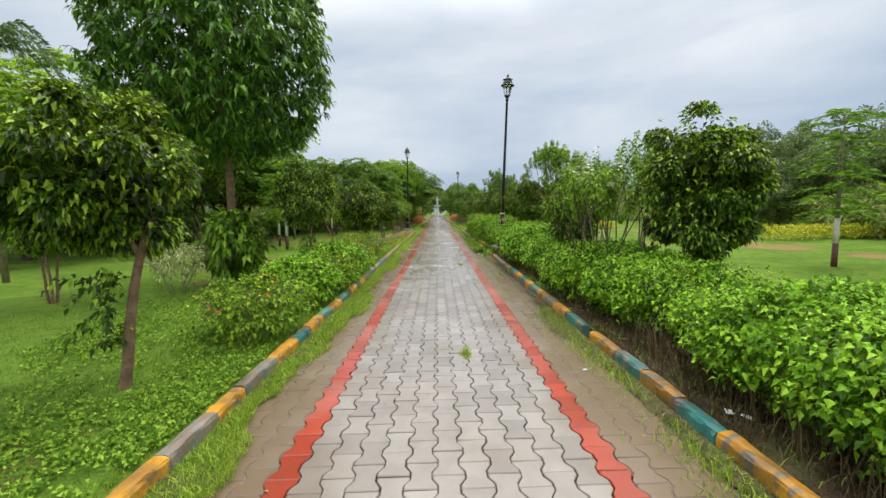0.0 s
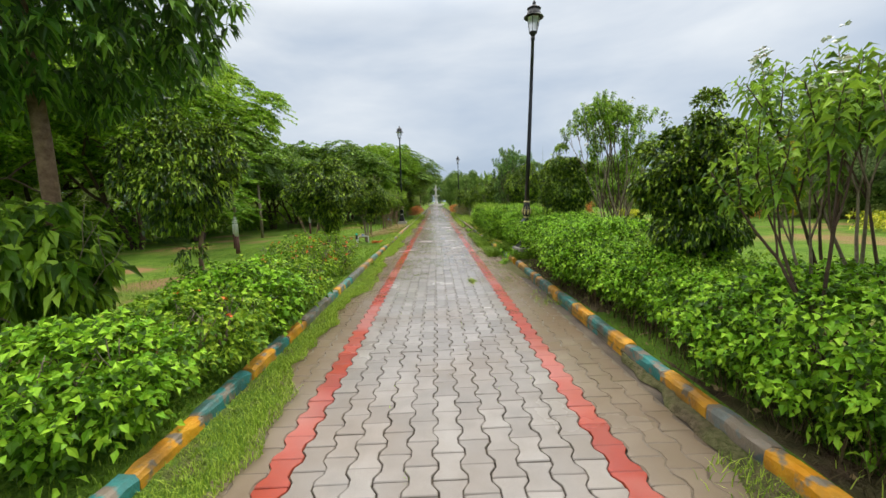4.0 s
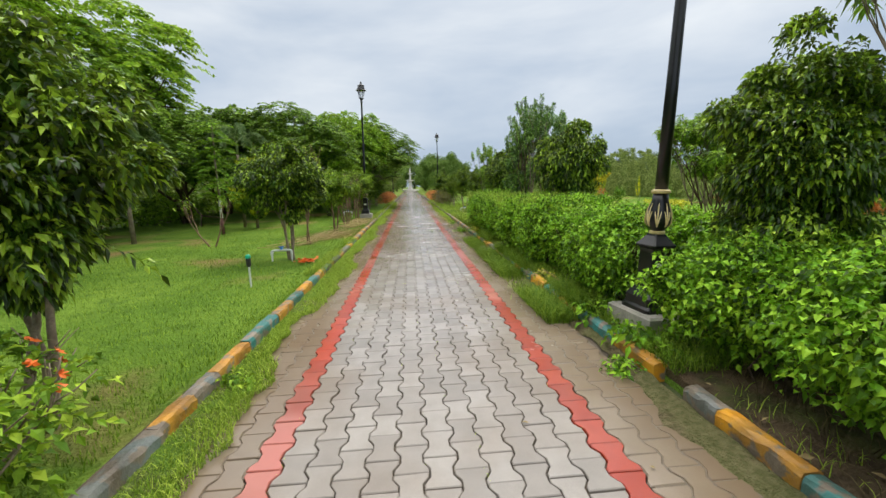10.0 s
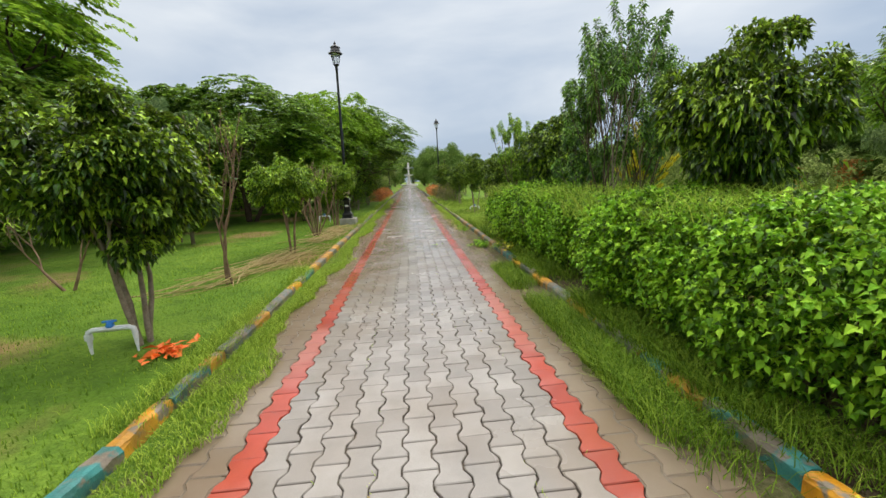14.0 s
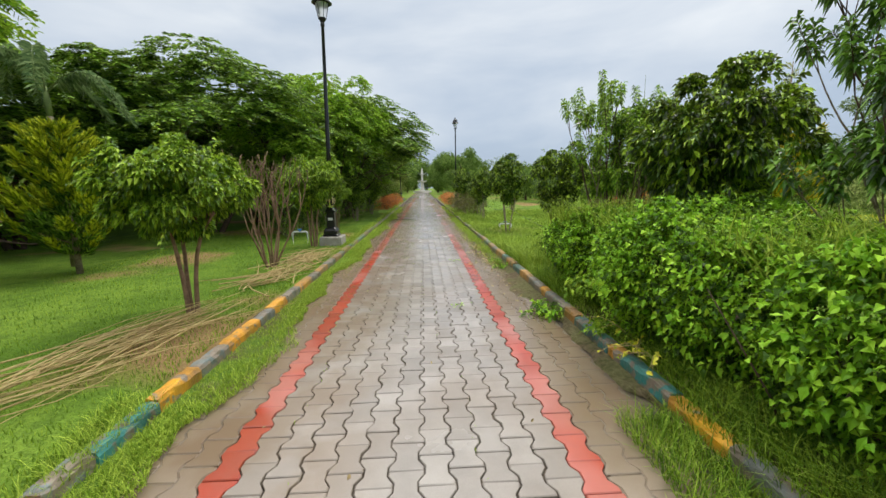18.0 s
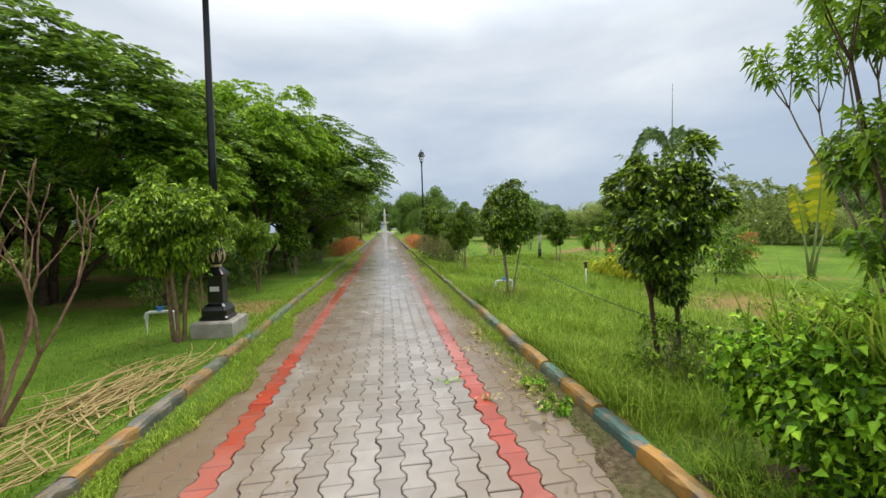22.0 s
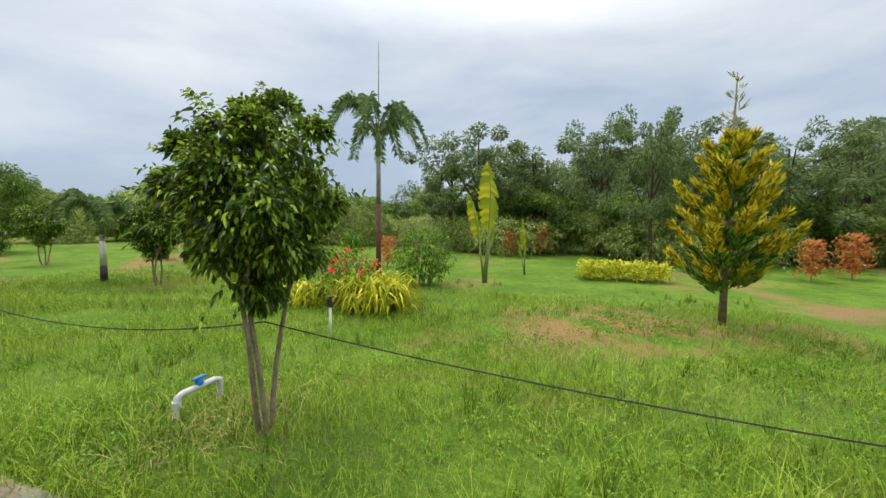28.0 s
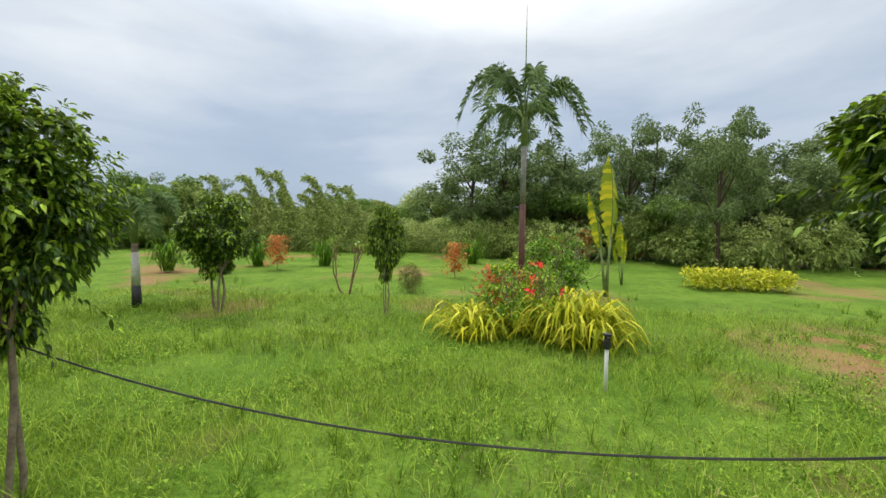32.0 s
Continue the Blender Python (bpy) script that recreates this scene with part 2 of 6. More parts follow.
def plain(name, a, b2, rough=0.6, metal=0.0, scale=9.0, bumps=0.15, fine=60.0):
    """Two tones mixed by noise at two scales, with fine relief."""
    m, n, l, b = material(name, rough, metal)
    c = mix_rgb(n, l, noise_fac(n, l, scale, 0.35, 0.65, 5, "Object"), a, b2)
    d = noise_fac(n, l, fine, 0.3, 0.7, 3, "Object")
    c2 = mix_rgb(n, l, d, tuple(v * 0.85 for v in a), tuple(min(1, v * 1.1) for v in b2))
    l.new(mix_rgb(n, l, 0.35, c, c2), b.inputs["Base Color"])
    if rough > 0.7:
        b.inputs["Specular IOR Level"].default_value = 0.2
    bump(n, l, b, d, bumps, 0.004)
    return m


def foliage(name, dark, mid_c, bright, rough=0.42, through_light=0.3, skew=0.5, gloss=0.18):
    """Leaf colour varies leaf by leaf, its dark end standing in for inner shade; some light passes through."""
    m, n, l, b = material(name, rough)
    g = n.new("ShaderNodeNewGeometry")
    ramp = n.new("ShaderNodeValToRGB")
    e = ramp.color_ramp.elements
    # The lowest quarter stays at the dark end, imitating shade inside crowns and hedges.
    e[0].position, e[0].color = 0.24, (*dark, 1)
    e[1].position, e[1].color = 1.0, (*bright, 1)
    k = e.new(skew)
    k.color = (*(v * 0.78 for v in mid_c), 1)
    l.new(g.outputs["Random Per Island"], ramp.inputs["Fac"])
    big = noise_fac(n, l, 1.3, 0.3, 0.7, 3)
    col = mix_rgb(n, l, big, ramp.outputs["Color"], tuple(v * 0.72 for v in mid_c))
    col = mix_rgb(n, l, 0.65, col, ramp.outputs["Color"])
    l.new(col, b.inputs["Base Color"])
    b.inputs["Specular IOR Level"].default_value = gloss if rough < 0.5 else 0.08
    tr = n.new("ShaderNodeBsdfTranslucent")
    l.new(mix_rgb(n, l, 0.5, col, bright), tr.inputs["Color"])
    ms = n.new("ShaderNodeMixShader")
    ms.inputs["Fac"].default_value = through_light * 0.5
    l.new(b.outputs["BSDF"], ms.inputs[1])
    l.new(tr.outputs["BSDF"], ms.inputs[2])
    l.new(ms.outputs["Shader"], n["Material Output"].inputs["Surface"])
    return m


# Near-black and lime ends paint in the fig crown's shaded gaps and lit leaves.
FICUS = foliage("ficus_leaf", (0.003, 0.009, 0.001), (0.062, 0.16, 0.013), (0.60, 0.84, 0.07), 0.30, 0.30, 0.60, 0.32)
FICUS_LIGHT = foliage("young_ficus_leaf", (0.018, 0.055, 0.006), (0.19, 0.38, 0.022), (0.56, 0.74, 0.07), 0.34, 0.4, 0.5, 0.3)
MANGO = foliage("broad_dark_leaf", (0.006, 0.024, 0.005), (0.10, 0.26, 0.03), (0.36, 0.62, 0.08), 0.32, 0.4, 0.6, 0.35)
FEATHER = foliage("feathery_leaf", (0.008, 0.028, 0.004), (0.108, 0.25, 0.024), (0.46, 0.68, 0.09), 0.36, 0.4)
LIGHT_TREE = foliage("light_tree_leaf", (0.045, 0.12, 0.010), (0.18, 0.37, 0.024), (0.40, 0.60, 0.06), 0.45, 0.3)
HEDGE = foliage("hedge_leaf", (0.008, 0.030, 0.003), (0.25, 0.56, 0.03), (0.50, 0.78, 0.06), 0.38, 0.35)
CANOPY = foliage("canopy_leaf", (0.014, 0.046, 0.005), (0.19, 0.42, 0.028), (0.52, 0.74, 0.07), 0.38, 0.9)
SHRUB = foliage("shrub_leaf", (0.05, 0.13, 0.010), (0.26, 0.47, 0.03), (0.52, 0.68, 0.06), 0.42, 0.25)
PLUM = foliage("frangipani_leaf", (0.015, 0.05, 0.006), (0.17, 0.36, 0.028), (0.48, 0.70, 0.07), 0.36, 0.6)
GOLD = foliage("golden_conifer", (0.06, 0.11, 0.010), (0.78, 0.62, 0.03), (1.0, 0.86, 0.09), 0.6, 0.5)
SPIRE = foliage("pale_new_shoot", (0.24, 0.28, 0.12), (0.52, 0.54, 0.24), (0.70, 0.70, 0.36), 0.6, 0.3)
LIME = foliage("lime_conifer", (0.03, 0.10, 0.008), (0.42, 0.54, 0.022), (0.82, 0.82, 0.06), 0.6, 0.4)
PALM = foliage("palm_leaf", (0.09, 0.17, 0.06), (0.24, 0.36, 0.13), (0.44, 0.56, 0.25), 0.45)
YELLOW = foliage("yellow_blade", (0.26, 0.34, 0.015), (0.70, 0.68, 0.03), (0.90, 0.86, 0.12), 0.4)
BANANA = foliage("fan_leaf", (0.16, 0.26, 0.02), (0.36, 0.48, 0.03), (0.80, 0.66, 0.03), 0.4, 0.5)
PALE = foliage("variegated_leaf", (0.16, 0.26, 0.05), (0.74, 0.78, 0.32), (0.86, 0.86, 0.52), 0.45, 0.6)
GRASS = foliage("grass_blade", (0.12, 0.225, 0.018), (0.31, 0.48, 0.045), (0.55, 0.66, 0.11), 0.5, 0.5)
GRASS_RANK = foliage("rank_grass_blade", (0.05, 0.115, 0.010), (0.17, 0.31, 0.024), (0.38, 0.52, 0.06), 0.5, 0.3)
WEED = foliage("weed_leaf", (0.06, 0.15, 0.012), (0.20, 0.37, 0.03), (0.40, 0.58, 0.07), 0.5, 0.3)
MOWN = foliage("mown_grass_blade", (0.07, 0.15, 0.012), (0.21, 0.36, 0.028), (0.38, 0.52, 0.06), 0.5, 0.3)
RUSSET = foliage("russet_leaf", (0.05, 0.06, 0.015), (0.19, 0.20, 0.05), (0.32, 0.32, 0.09), 0.6, 0.2)
DEAD = foliage("dead_stalk", (0.04, 0.03, 0.015), (0.13, 0.10, 0.05), (0.24, 0.19, 0.09), 0.7, 0.1)
STRAW = foliage("yellow_straw", (0.26, 0.20, 0.07), (0.52, 0.44, 0.17), (0.68, 0.60, 0.30), 0.7, 0.2)
GRASS_DRY = foliage("dry_grass_blade", (0.16, 0.15, 0.06), (0.26, 0.26, 0.10), (0.40, 0.36, 0.18), 0.7, 0.2)
CROTON = foliage("croton_leaf", (0.30, 0.09, 0.03), (0.72, 0.22, 0.06), (0.85, 0.42, 0.14), 0.45, 0.7)
# Far leaf colours are paled and muted; distance haze is mixed into them.
FAR = foliage("far_leaf", (0.05, 0.11, 0.022), (0.17, 0.29, 0.06), (0.33, 0.46, 0.11), 0.7, 0.6)
FAR_HAZED = foliage("far_hazed_leaf", (0.08, 0.14, 0.03), (0.37, 0.47, 0.12), (0.58, 0.66, 0.25), 0.7, 0.9)
FAR_GREY = foliage("far_eucalyptus_leaf", (0.06, 0.105, 0.04), (0.19, 0.27, 0.10), (0.33, 0.42, 0.17), 0.7, 0.6)
ORANGE = plain("orange_petal", (0.75, 0.13, 0.02), (0.90, 0.22, 0.03), 0.5)
RED = plain("red_petal", (0.70, 0.02, 0.02), (0.85, 0.04, 0.03), 0.5)
WHITE_PETAL = plain("white_petal", (0.80, 0.80, 0.72), (0.88, 0.87, 0.80), 0.5)
BARK = plain("grey_brown_bark", (0.16, 0.12, 0.085), (0.34, 0.28, 0.21), 0.85, 0, 14, 0.6)
BARK_DARK = plain("dark_bark", (0.06, 0.04, 0.03), (0.13, 0.09, 0.065), 0.9, 0, 12, 0.6)
BARK_RED = plain("reddish_bark", (0.15, 0.09, 0.055), (0.30, 0.20, 0.13), 0.85, 0, 14, 0.5)
PALM_STEM = plain("grey_palm_stem", (0.17, 0.16, 0.145), (0.34, 0.33, 0.31), 0.8, 0, 12, 0.4)
STICK = plain("dry_cane", (0.34, 0.24, 0.10), (0.52, 0.42, 0.20), 0.8, 0, 20, 0.3)
LIMEWASH = plain("limewash", (0.55, 0.53, 0.50), (0.74, 0.72, 0.68), 0.85, 0, 15, 0.4)
OXIDE = plain("red_oxide_paint", (0.075, 0.026, 0.02), (0.14, 0.055, 0.04), 0.7, 0, 15, 0.3)
TAR = plain("black_paint", (0.012, 0.012, 0.013), (0.03, 0.03, 0.03), 0.6, 0, 15, 0.3)
BLACK = plain("black_gloss_paint", (0.006, 0.006, 0.008), (0.012, 0.012, 0.015), 0.28, 0, 6, 0.05)
GILT = plain("gold_paint", (0.62, 0.48, 0.20), (0.78, 0.66, 0.36), 0.4, 0.3, 20, 0.1)
PVC = plain("grey_pvc", (0.58, 0.60, 0.60), (0.72, 0.74, 0.73), 0.4, 0, 12, 0.05)
BLUE = plain("blue_plastic", (0.02, 0.16, 0.55), (0.03, 0.22, 0.65), 0.35, 0, 12, 0.03)
GREEN_CAP = plain("green_plastic", (0.01, 0.32, 0.19), (0.02, 0.42, 0.26), 0.35, 0, 12, 0.03)
CONCRETE = plain("weathered_concrete", (0.26, 0.24, 0.20), (0.42, 0.40, 0.36), 0.85, 0, 7, 0.5)
CABLE = plain("black_cable", (0.015, 0.015, 0.015), (0.03, 0.03, 0.03), 0.5)
PAPER = plain("white_notice", (0.70, 0.70, 0.70), (0.80, 0.80, 0.80), 0.5)
STEM = plain("green_stem", (0.10, 0.16, 0.04), (0.20, 0.26, 0.08), 0.7)


def glass_material():
    m, n, l, b = material("frosted_lamp_glass", 0.35)
    b.inputs["Base Color"].default_value = (0.85, 0.87, 0.9, 1)
    b.inputs["Transmission Weight"].default_value = 0.75
    b.inputs["IOR"].default_value = 1.25
    return m


GLASS = glass_material()


def paver_material(name, a, b2, mud_amount, faded=None):
    """Wet concrete block: each block its own tone, mud film and damp gloss in patches."""
    m, n, l, b = material(name, 0.35)
    info = n.new("ShaderNodeObjectInfo")
    geo = n.new("ShaderNodeNewGeometry")
    pick = n.new("ShaderNodeMath")
    pick.operation = "ADD"
    l.new(info.outputs["Random"], pick.inputs[0])
    l.new(geo.outputs["Random Per Island"], pick.inputs[1])
    frac = n.new("ShaderNodeMath")
    frac.operation = "FRACT"
    l.new(pick.outputs[0], frac.inputs[0])
    col = mix_rgb(n, l, frac.outputs[0], a, b2)
    grain = noise_fac(n, l, 220.0, 0.3, 0.7, 3)
    col = mix_rgb(n, l, mix_fac(n, l, grain, 0.25), col, tuple(v * 0.6 for v in a))
    blot = noise_fac(n, l, 5.0, 0.42, 0.72, 6)
    col = mix_rgb(n, l, mix_fac(n, l, blot, 0.35), col, tuple(v * 0.62 for v in a))
    if faded:
        spot = n.new("ShaderNodeSeparateXYZ")
        l.new(geo.outputs["Position"], spot.inputs[0])
        worn = n.new("ShaderNodeMapRange")
        worn.inputs["From Min"].default_value, worn.inputs["From Max"].default_value = 24.5, 30.0
        worn.inputs["To Max"].default_value = 0.85
        l.new(spot.outputs["Y"], worn.inputs["Value"])
        side = n.new("ShaderNodeMath")
        side.operation = "GREATER_THAN"
        side.inputs[1].default_value = 0.0
        l.new(spot.outputs["X"], side.inputs[0])
        bare = n.new("ShaderNodeMath")
        bare.operation = "MULTIPLY"
        l.new(worn.outputs["Result"], bare.inputs[0])
        l.new(side.outputs[0], bare.inputs[1])
        col = mix_rgb(n, l, bare.outputs[0], col, (0.27, 0.20, 0.17))
        col = mix_rgb(n, l, mix_fac(n, l, noise_fac(n, l, 0.8, 0.50, 0.60, 3), 0.7), col, faded)
    sep = n.new("ShaderNodeSeparateXYZ")
    l.new(geo.outputs["Position"], sep.inputs[0])
    off = n.new("ShaderNodeMath")
    off.operation = "SUBTRACT"
    l.new(sep.outputs["X"], off.inputs[0])
    off.inputs[1].default_value = 0.06
    away = n.new("ShaderNodeMath")
    away.operation = "ABSOLUTE"
    l.new(off.outputs[0], away.inputs[0])
    edge = n.new("ShaderNodeMapRange")
    edge.inputs["From Min"].default_value, edge.inputs["From Max"].default_value = 0.45, 1.25
    edge.inputs["To Min"].default_value, edge.inputs["To Max"].default_value = -0.25, 0.55
    l.new(away.outputs[0], edge.inputs["Value"])
    mud = n.new("ShaderNodeMath")
    mud.operation, mud.use_clamp = "ADD", True
    l.new(edge.outputs["Result"], mud.inputs[0])
    l.new(mix_fac(n, l, noise_fac(n, l, 1.1, 0.40, 0.66, 7), 0.75), mud.inputs[1])
    mudf = mix_fac(n, l, mud.outputs[0], mud_amount)
    lane = n.new("ShaderNodeMapRange")
    lane.inputs["From Min"].default_value, lane.inputs["From Max"].default_value = 0.05, -0.45
    l.new(sep.outputs["X"], lane.inputs["Value"])
    along = n.new("ShaderNodeMapRange")
    along.inputs["From Min"].default_value, along.inputs["From Max"].default_value = 14.0, 19.0
    l.new(sep.outputs["Y"], along.inputs["Value"])
    film = n.new("ShaderNodeMath")
    film.operation = "MULTIPLY"
    l.new(lane.outputs["Result"], film.inputs[0])
    l.new(along.outputs["Result"], film.inputs[1])
    film2 = n.new("ShaderNodeMath")
    film2.operation = "MULTIPLY"
    l.new(film.outputs[0], film2.inputs[0])
    l.new(noise_fac(n, l, 2.2, 0.30, 0.55, 6), film2.inputs[1])
    both = n.new("ShaderNodeMath")
    both.operation = "MAXIMUM"
    l.new(mudf, both.inputs[0])
    l.new(mix_fac(n, l, film2.outputs[0], mud_amount), both.inputs[1])
    col = mix_rgb(n, l, both.outputs[0], col, (0.20, 0.14, 0.09))
    l.new(col, b.inputs["Base Color"])
    wet = noise_fac(n, l, 0.9, 0.35, 0.68, 5)
    rr = n.new("ShaderNodeMapRange")
    rr.inputs["To Min"].default_value, rr.inputs["To Max"].default_value = 0.07, 0.30
    l.new(wet, rr.inputs["Value"])
    l.new(rr.outputs["Result"], b.inputs["Roughness"])
    b.inputs["Specular IOR Level"].default_value = 0.8
    bump(n, l, b, grain, 0.10, 0.003)
    return m


def mix_fac(n, l, v, k):
    x = n.new("ShaderNodeMath")
    x.operation = "MULTIPLY"
    l.new(v, x.inputs[0])
    x.inputs[1].default_value = k
    return x.outputs[0]


PAVER = paver_material("grey_paver", (0.262, 0.232, 0.206), (0.385, 0.350, 0.318), 0.7)
PAVER_RED = paver_material("red_painted_paver", (0.36, 0.036, 0.018), (0.52, 0.068, 0.036), 0.3, (0.54, 0.19, 0.16))
PAVER_SIDE = paver_material("muddy_paver", (0.235, 0.185, 0.138), (0.32, 0.26, 0.20), 0.9)


def kerb_material(name, a, b2, wear):
    """Old paint on concrete: chipped, grimy, rusty brown in places."""
    m, n, l, b = material(name, 0.45)
    c = mix_rgb(n, l, noise_fac(n, l, 6.0, 0.3, 0.7, 5), a, b2)
    c = mix_rgb(n, l, mix_fac(n, l, noise_fac(n, l, 0.28, 0.46, 0.60, 3), 0.6), c, tuple(0.35 * v + 0.05 for v in a))
    c = mix_rgb(n, l, noise_fac(n, l, 9.0, 0.58 - wear, 0.64 - wear, 8), c, (0.27, 0.22, 0.17))
    c = mix_rgb(n, l, mix_fac(n, l, noise_fac(n, l, 4.1, 0.40, 0.70, 8), 0.75), c, (0.075, 0.06, 0.042))
    sep = n.new("ShaderNodeSeparateXYZ")
    l.new(n.new("ShaderNodeNewGeometry").outputs["Position"], sep.inputs[0])
    old = n.new("ShaderNodeMapRange")
    old.inputs["From Min"].default_value, old.inputs["From Max"].default_value = 20.0, 29.0
    old.inputs["To Min"].default_value, old.inputs["To Max"].default_value = 0.0, 0.8
    l.new(sep.outputs["Y"], old.inputs["Value"])
    c = mix_rgb(n, l, old.outputs["Result"], c, mix_rgb(n, l, noise_fac(n, l, 7.0, 0.35, 0.65, 5), (0.12, 0.115, 0.09), (0.24, 0.22, 0.18)))
    l.new(c, b.inputs["Base Color"])
    bump(n, l, b, noise_fac(n, l, 45.0, 0.3, 0.7, 5), 0.45, 0.006)
    return m


KERB_Y = kerb_material("kerb_yellow_paint", (0.72, 0.30, 0.012), (0.82, 0.42, 0.03), 0.03)
KERB_T = kerb_material("kerb_teal_paint", (0.02, 0.21, 0.20), (0.06, 0.34, 0.32), 0.07)
KERB_D = kerb_material("kerb_faded_paint", (0.13, 0.17, 0.17), (0.26, 0.27, 0.25), 0.12)


def soil_material():
    """Lawn soil under the blades: green thatch, darker mats, brown bare patches."""
    m, n, l, b = material("lawn_soil", 0.9)
    b.inputs["Specular IOR Level"].default_value = 0.12
    c = mix_rgb(n, l, noise_fac(n, l, 0.9, 0.35, 0.65, 7), (0.118, 0.222, 0.022), (0.205, 0.325, 0.040))
    c = mix_rgb(n, l, mix_fac(n, l, noise_fac(n, l, 5.5, 0.48, 0.68, 6), 0.65), c, (0.075, 0.15, 0.018))
    c = mix_rgb(n, l, mix_fac(n, l, noise_fac(n, l, 30.0, 0.4, 0.7, 4), 0.6), c, (0.08, 0.15, 0.02))
    c = mix_rgb(n, l, mix_fac(n, l, noise_fac(n, l, 0.33, 0.55, 0.64, 10), 0.85), c, (0.33, 0.20, 0.10))
    geo = n.new("ShaderNodeNewGeometry")
    for place_at, size in (((6.1, 25.4, 0.1), 1.7), ((6.3, 23.6, 0.1), 1.0), ((-8.4, 17.0, 0.1), 1.4), ((-6.6, 12.6, 0.1), 0.9)):
        d = n.new("ShaderNodeVectorMath")
        d.operation = "DISTANCE"
        l.new(geo.outputs["Position"], d.inputs[0])
        d.inputs[1].default_value = place_at
        near = n.new("ShaderNodeMapRange")
        near.inputs["From Min"].default_value, near.inputs["From Max"].default_value = size, size * 0.3
        l.new(d.outputs["Value"], near.inputs["Value"])
        worn = n.new("ShaderNodeMath")
        worn.operation = "MULTIPLY"
        l.new(near.outputs["Result"], worn.inputs[0])
        l.new(noise_fac(n, l, 1.9, 0.42, 0.58, 8), worn.inputs[1])
        c = mix_rgb(n, l, worn.outputs[0], c, (0.36, 0.21, 0.10))
    l.new(c, b.inputs["Base Color"])
    bump(n, l, b, noise_fac(n, l, 38.0, 0.3, 0.7, 6), 0.8, 0.03)
    return m


SOIL = soil_material()


def bed_material():
    m, n, l, b = material("joint_soil", 0.75)
    c = mix_rgb(n, l, noise_fac(n, l, 3.0, 0.35, 0.65, 6), (0.04, 0.031, 0.023), (0.15, 0.115, 0.08))
    c = mix_rgb(n, l, mix_fac(n, l, noise_fac(n, l, 1.7, 0.60, 0.68, 6), 0.8), c, (0.07, 0.11, 0.02))
    l.new(c, b.inputs["Base Color"])
    bump(n, l, b, noise_fac(n, l, 70.0, 0.3, 0.7, 5), 0.6, 0.01)
    return m


BED = bed_material()


def litter_soil():
    m, n, l, b = material("littered_soil", 0.9)
    b.inputs["Specular IOR Level"].default_value = 0.12
    # Soil browns are lowered to carry the deep shade beneath the hedge.
    c = mix_rgb(n, l, noise_fac(n, l, 6.0, 0.35, 0.65, 7), (0.055, 0.038, 0.024), (0.14, 0.10, 0.06))
    c = mix_rgb(n, l, mix_fac(n, l, noise_fac(n, l, 2.3, 0.50, 0.66, 7), 0.4), c, (0.09, 0.15, 0.025))
    l.new(c, b.inputs["Base Color"])
    bump(n, l, b, noise_fac(n, l, 60.0, 0.3, 0.7, 6), 0.8, 0.02)
    return m


LITTER_SOIL = litter_soil()


def verge_material(name, green):
    """Trodden earth with a mat of fine grass."""
    m, n, l, b = material(name, 0.8)
    b.inputs["Specular IOR Level"].default_value = 0.12
    c = mix_rgb(n, l, noise_fac(n, l, 26.0, 0.35, 0.65, 7), (0.10, 0.075, 0.045), (0.22, 0.165, 0.105))
    c = mix_rgb(n, l, mix_fac(n, l, noise_fac(n, l, 3.1, 0.34, 0.52, 7), green), c, (0.13, 0.25, 0.025))
    l.new(c, b.inputs["Base Color"])
    bump(n, l, b, noise_fac(n, l, 70.0, 0.3, 0.7, 6), 0.9, 0.02)
    return m


SILT = plain("wet_silt", (0.085, 0.062, 0.040), (0.155, 0.115, 0.074), 0.45, 0, 3.0, 0.4)
VERGE = verge_material("verge_mat", 0.85)
MUD = verge_material("verge_mud", 0.22)

# ---- ground, kerbs ----
KL, KR = -1.45, 1.60  # inner faces of the two kerbs
GZ = 0.09             # lawn level beside the path


def lawn_z(x, y):
    return GZ + 0.025 * np.sin(0.9 * x + 1.7) * np.sin(0.7 * y) + 0.02 * np.sin(2.3 * x + 0.5 * y)


def build_ground():
    xs = np.concatenate([[-400, -160, -80, -40], np.arange(-24, -1.7, 0.6), [KL - 0.105, KL - 0.095, KL, -1.3, -0.6, 0.2, 1.0, 1.45, KR, KR + 0.095, KR + 0.105], np.arange(2.0, 26, 0.6), [40, 80, 160, 400]])
    ys = np.concatenate([[-300, -100, -40, -12], np.arange(-6, 62, 0.7), [70, 90, 130, 200, 500]])
    gx, gy = np.meshgrid(xs, ys)
    gz = lawn_z(gx, gy)
    far = np.clip((np.abs(gx) - 30) / 40, 0, 1)
    gz = gz * (1 - far) + GZ * far
    inside = (gx > KL - 0.1) & (gx < KR + 0.1)
    gz[inside] = -0.022
    v = np.stack([gx, gy, gz], -1).reshape(-1, 3)
    nx, ny = len(xs), len(ys)
    f, which = [], []
    for j in range(ny - 1):
        for i in range(nx - 1):
            f.append([j * nx + i, j * nx + i + 1, (j + 1) * nx + i + 1, (j + 1) * nx + i])
            which.append(1 if KL - 0.1 < (xs[i] + xs[i + 1]) / 2 < KR + 0.1 else 0)
    ob = piece("ground", (v, f), SOIL, None, smooth=True)
    ob.data.materials.append(BED)
    ob.data.polygons.foreach_set("material_index", which)
    return tagged(ob, "green lawn and damp soil of the park", "ground", "", "structure")


ground = build_ground()


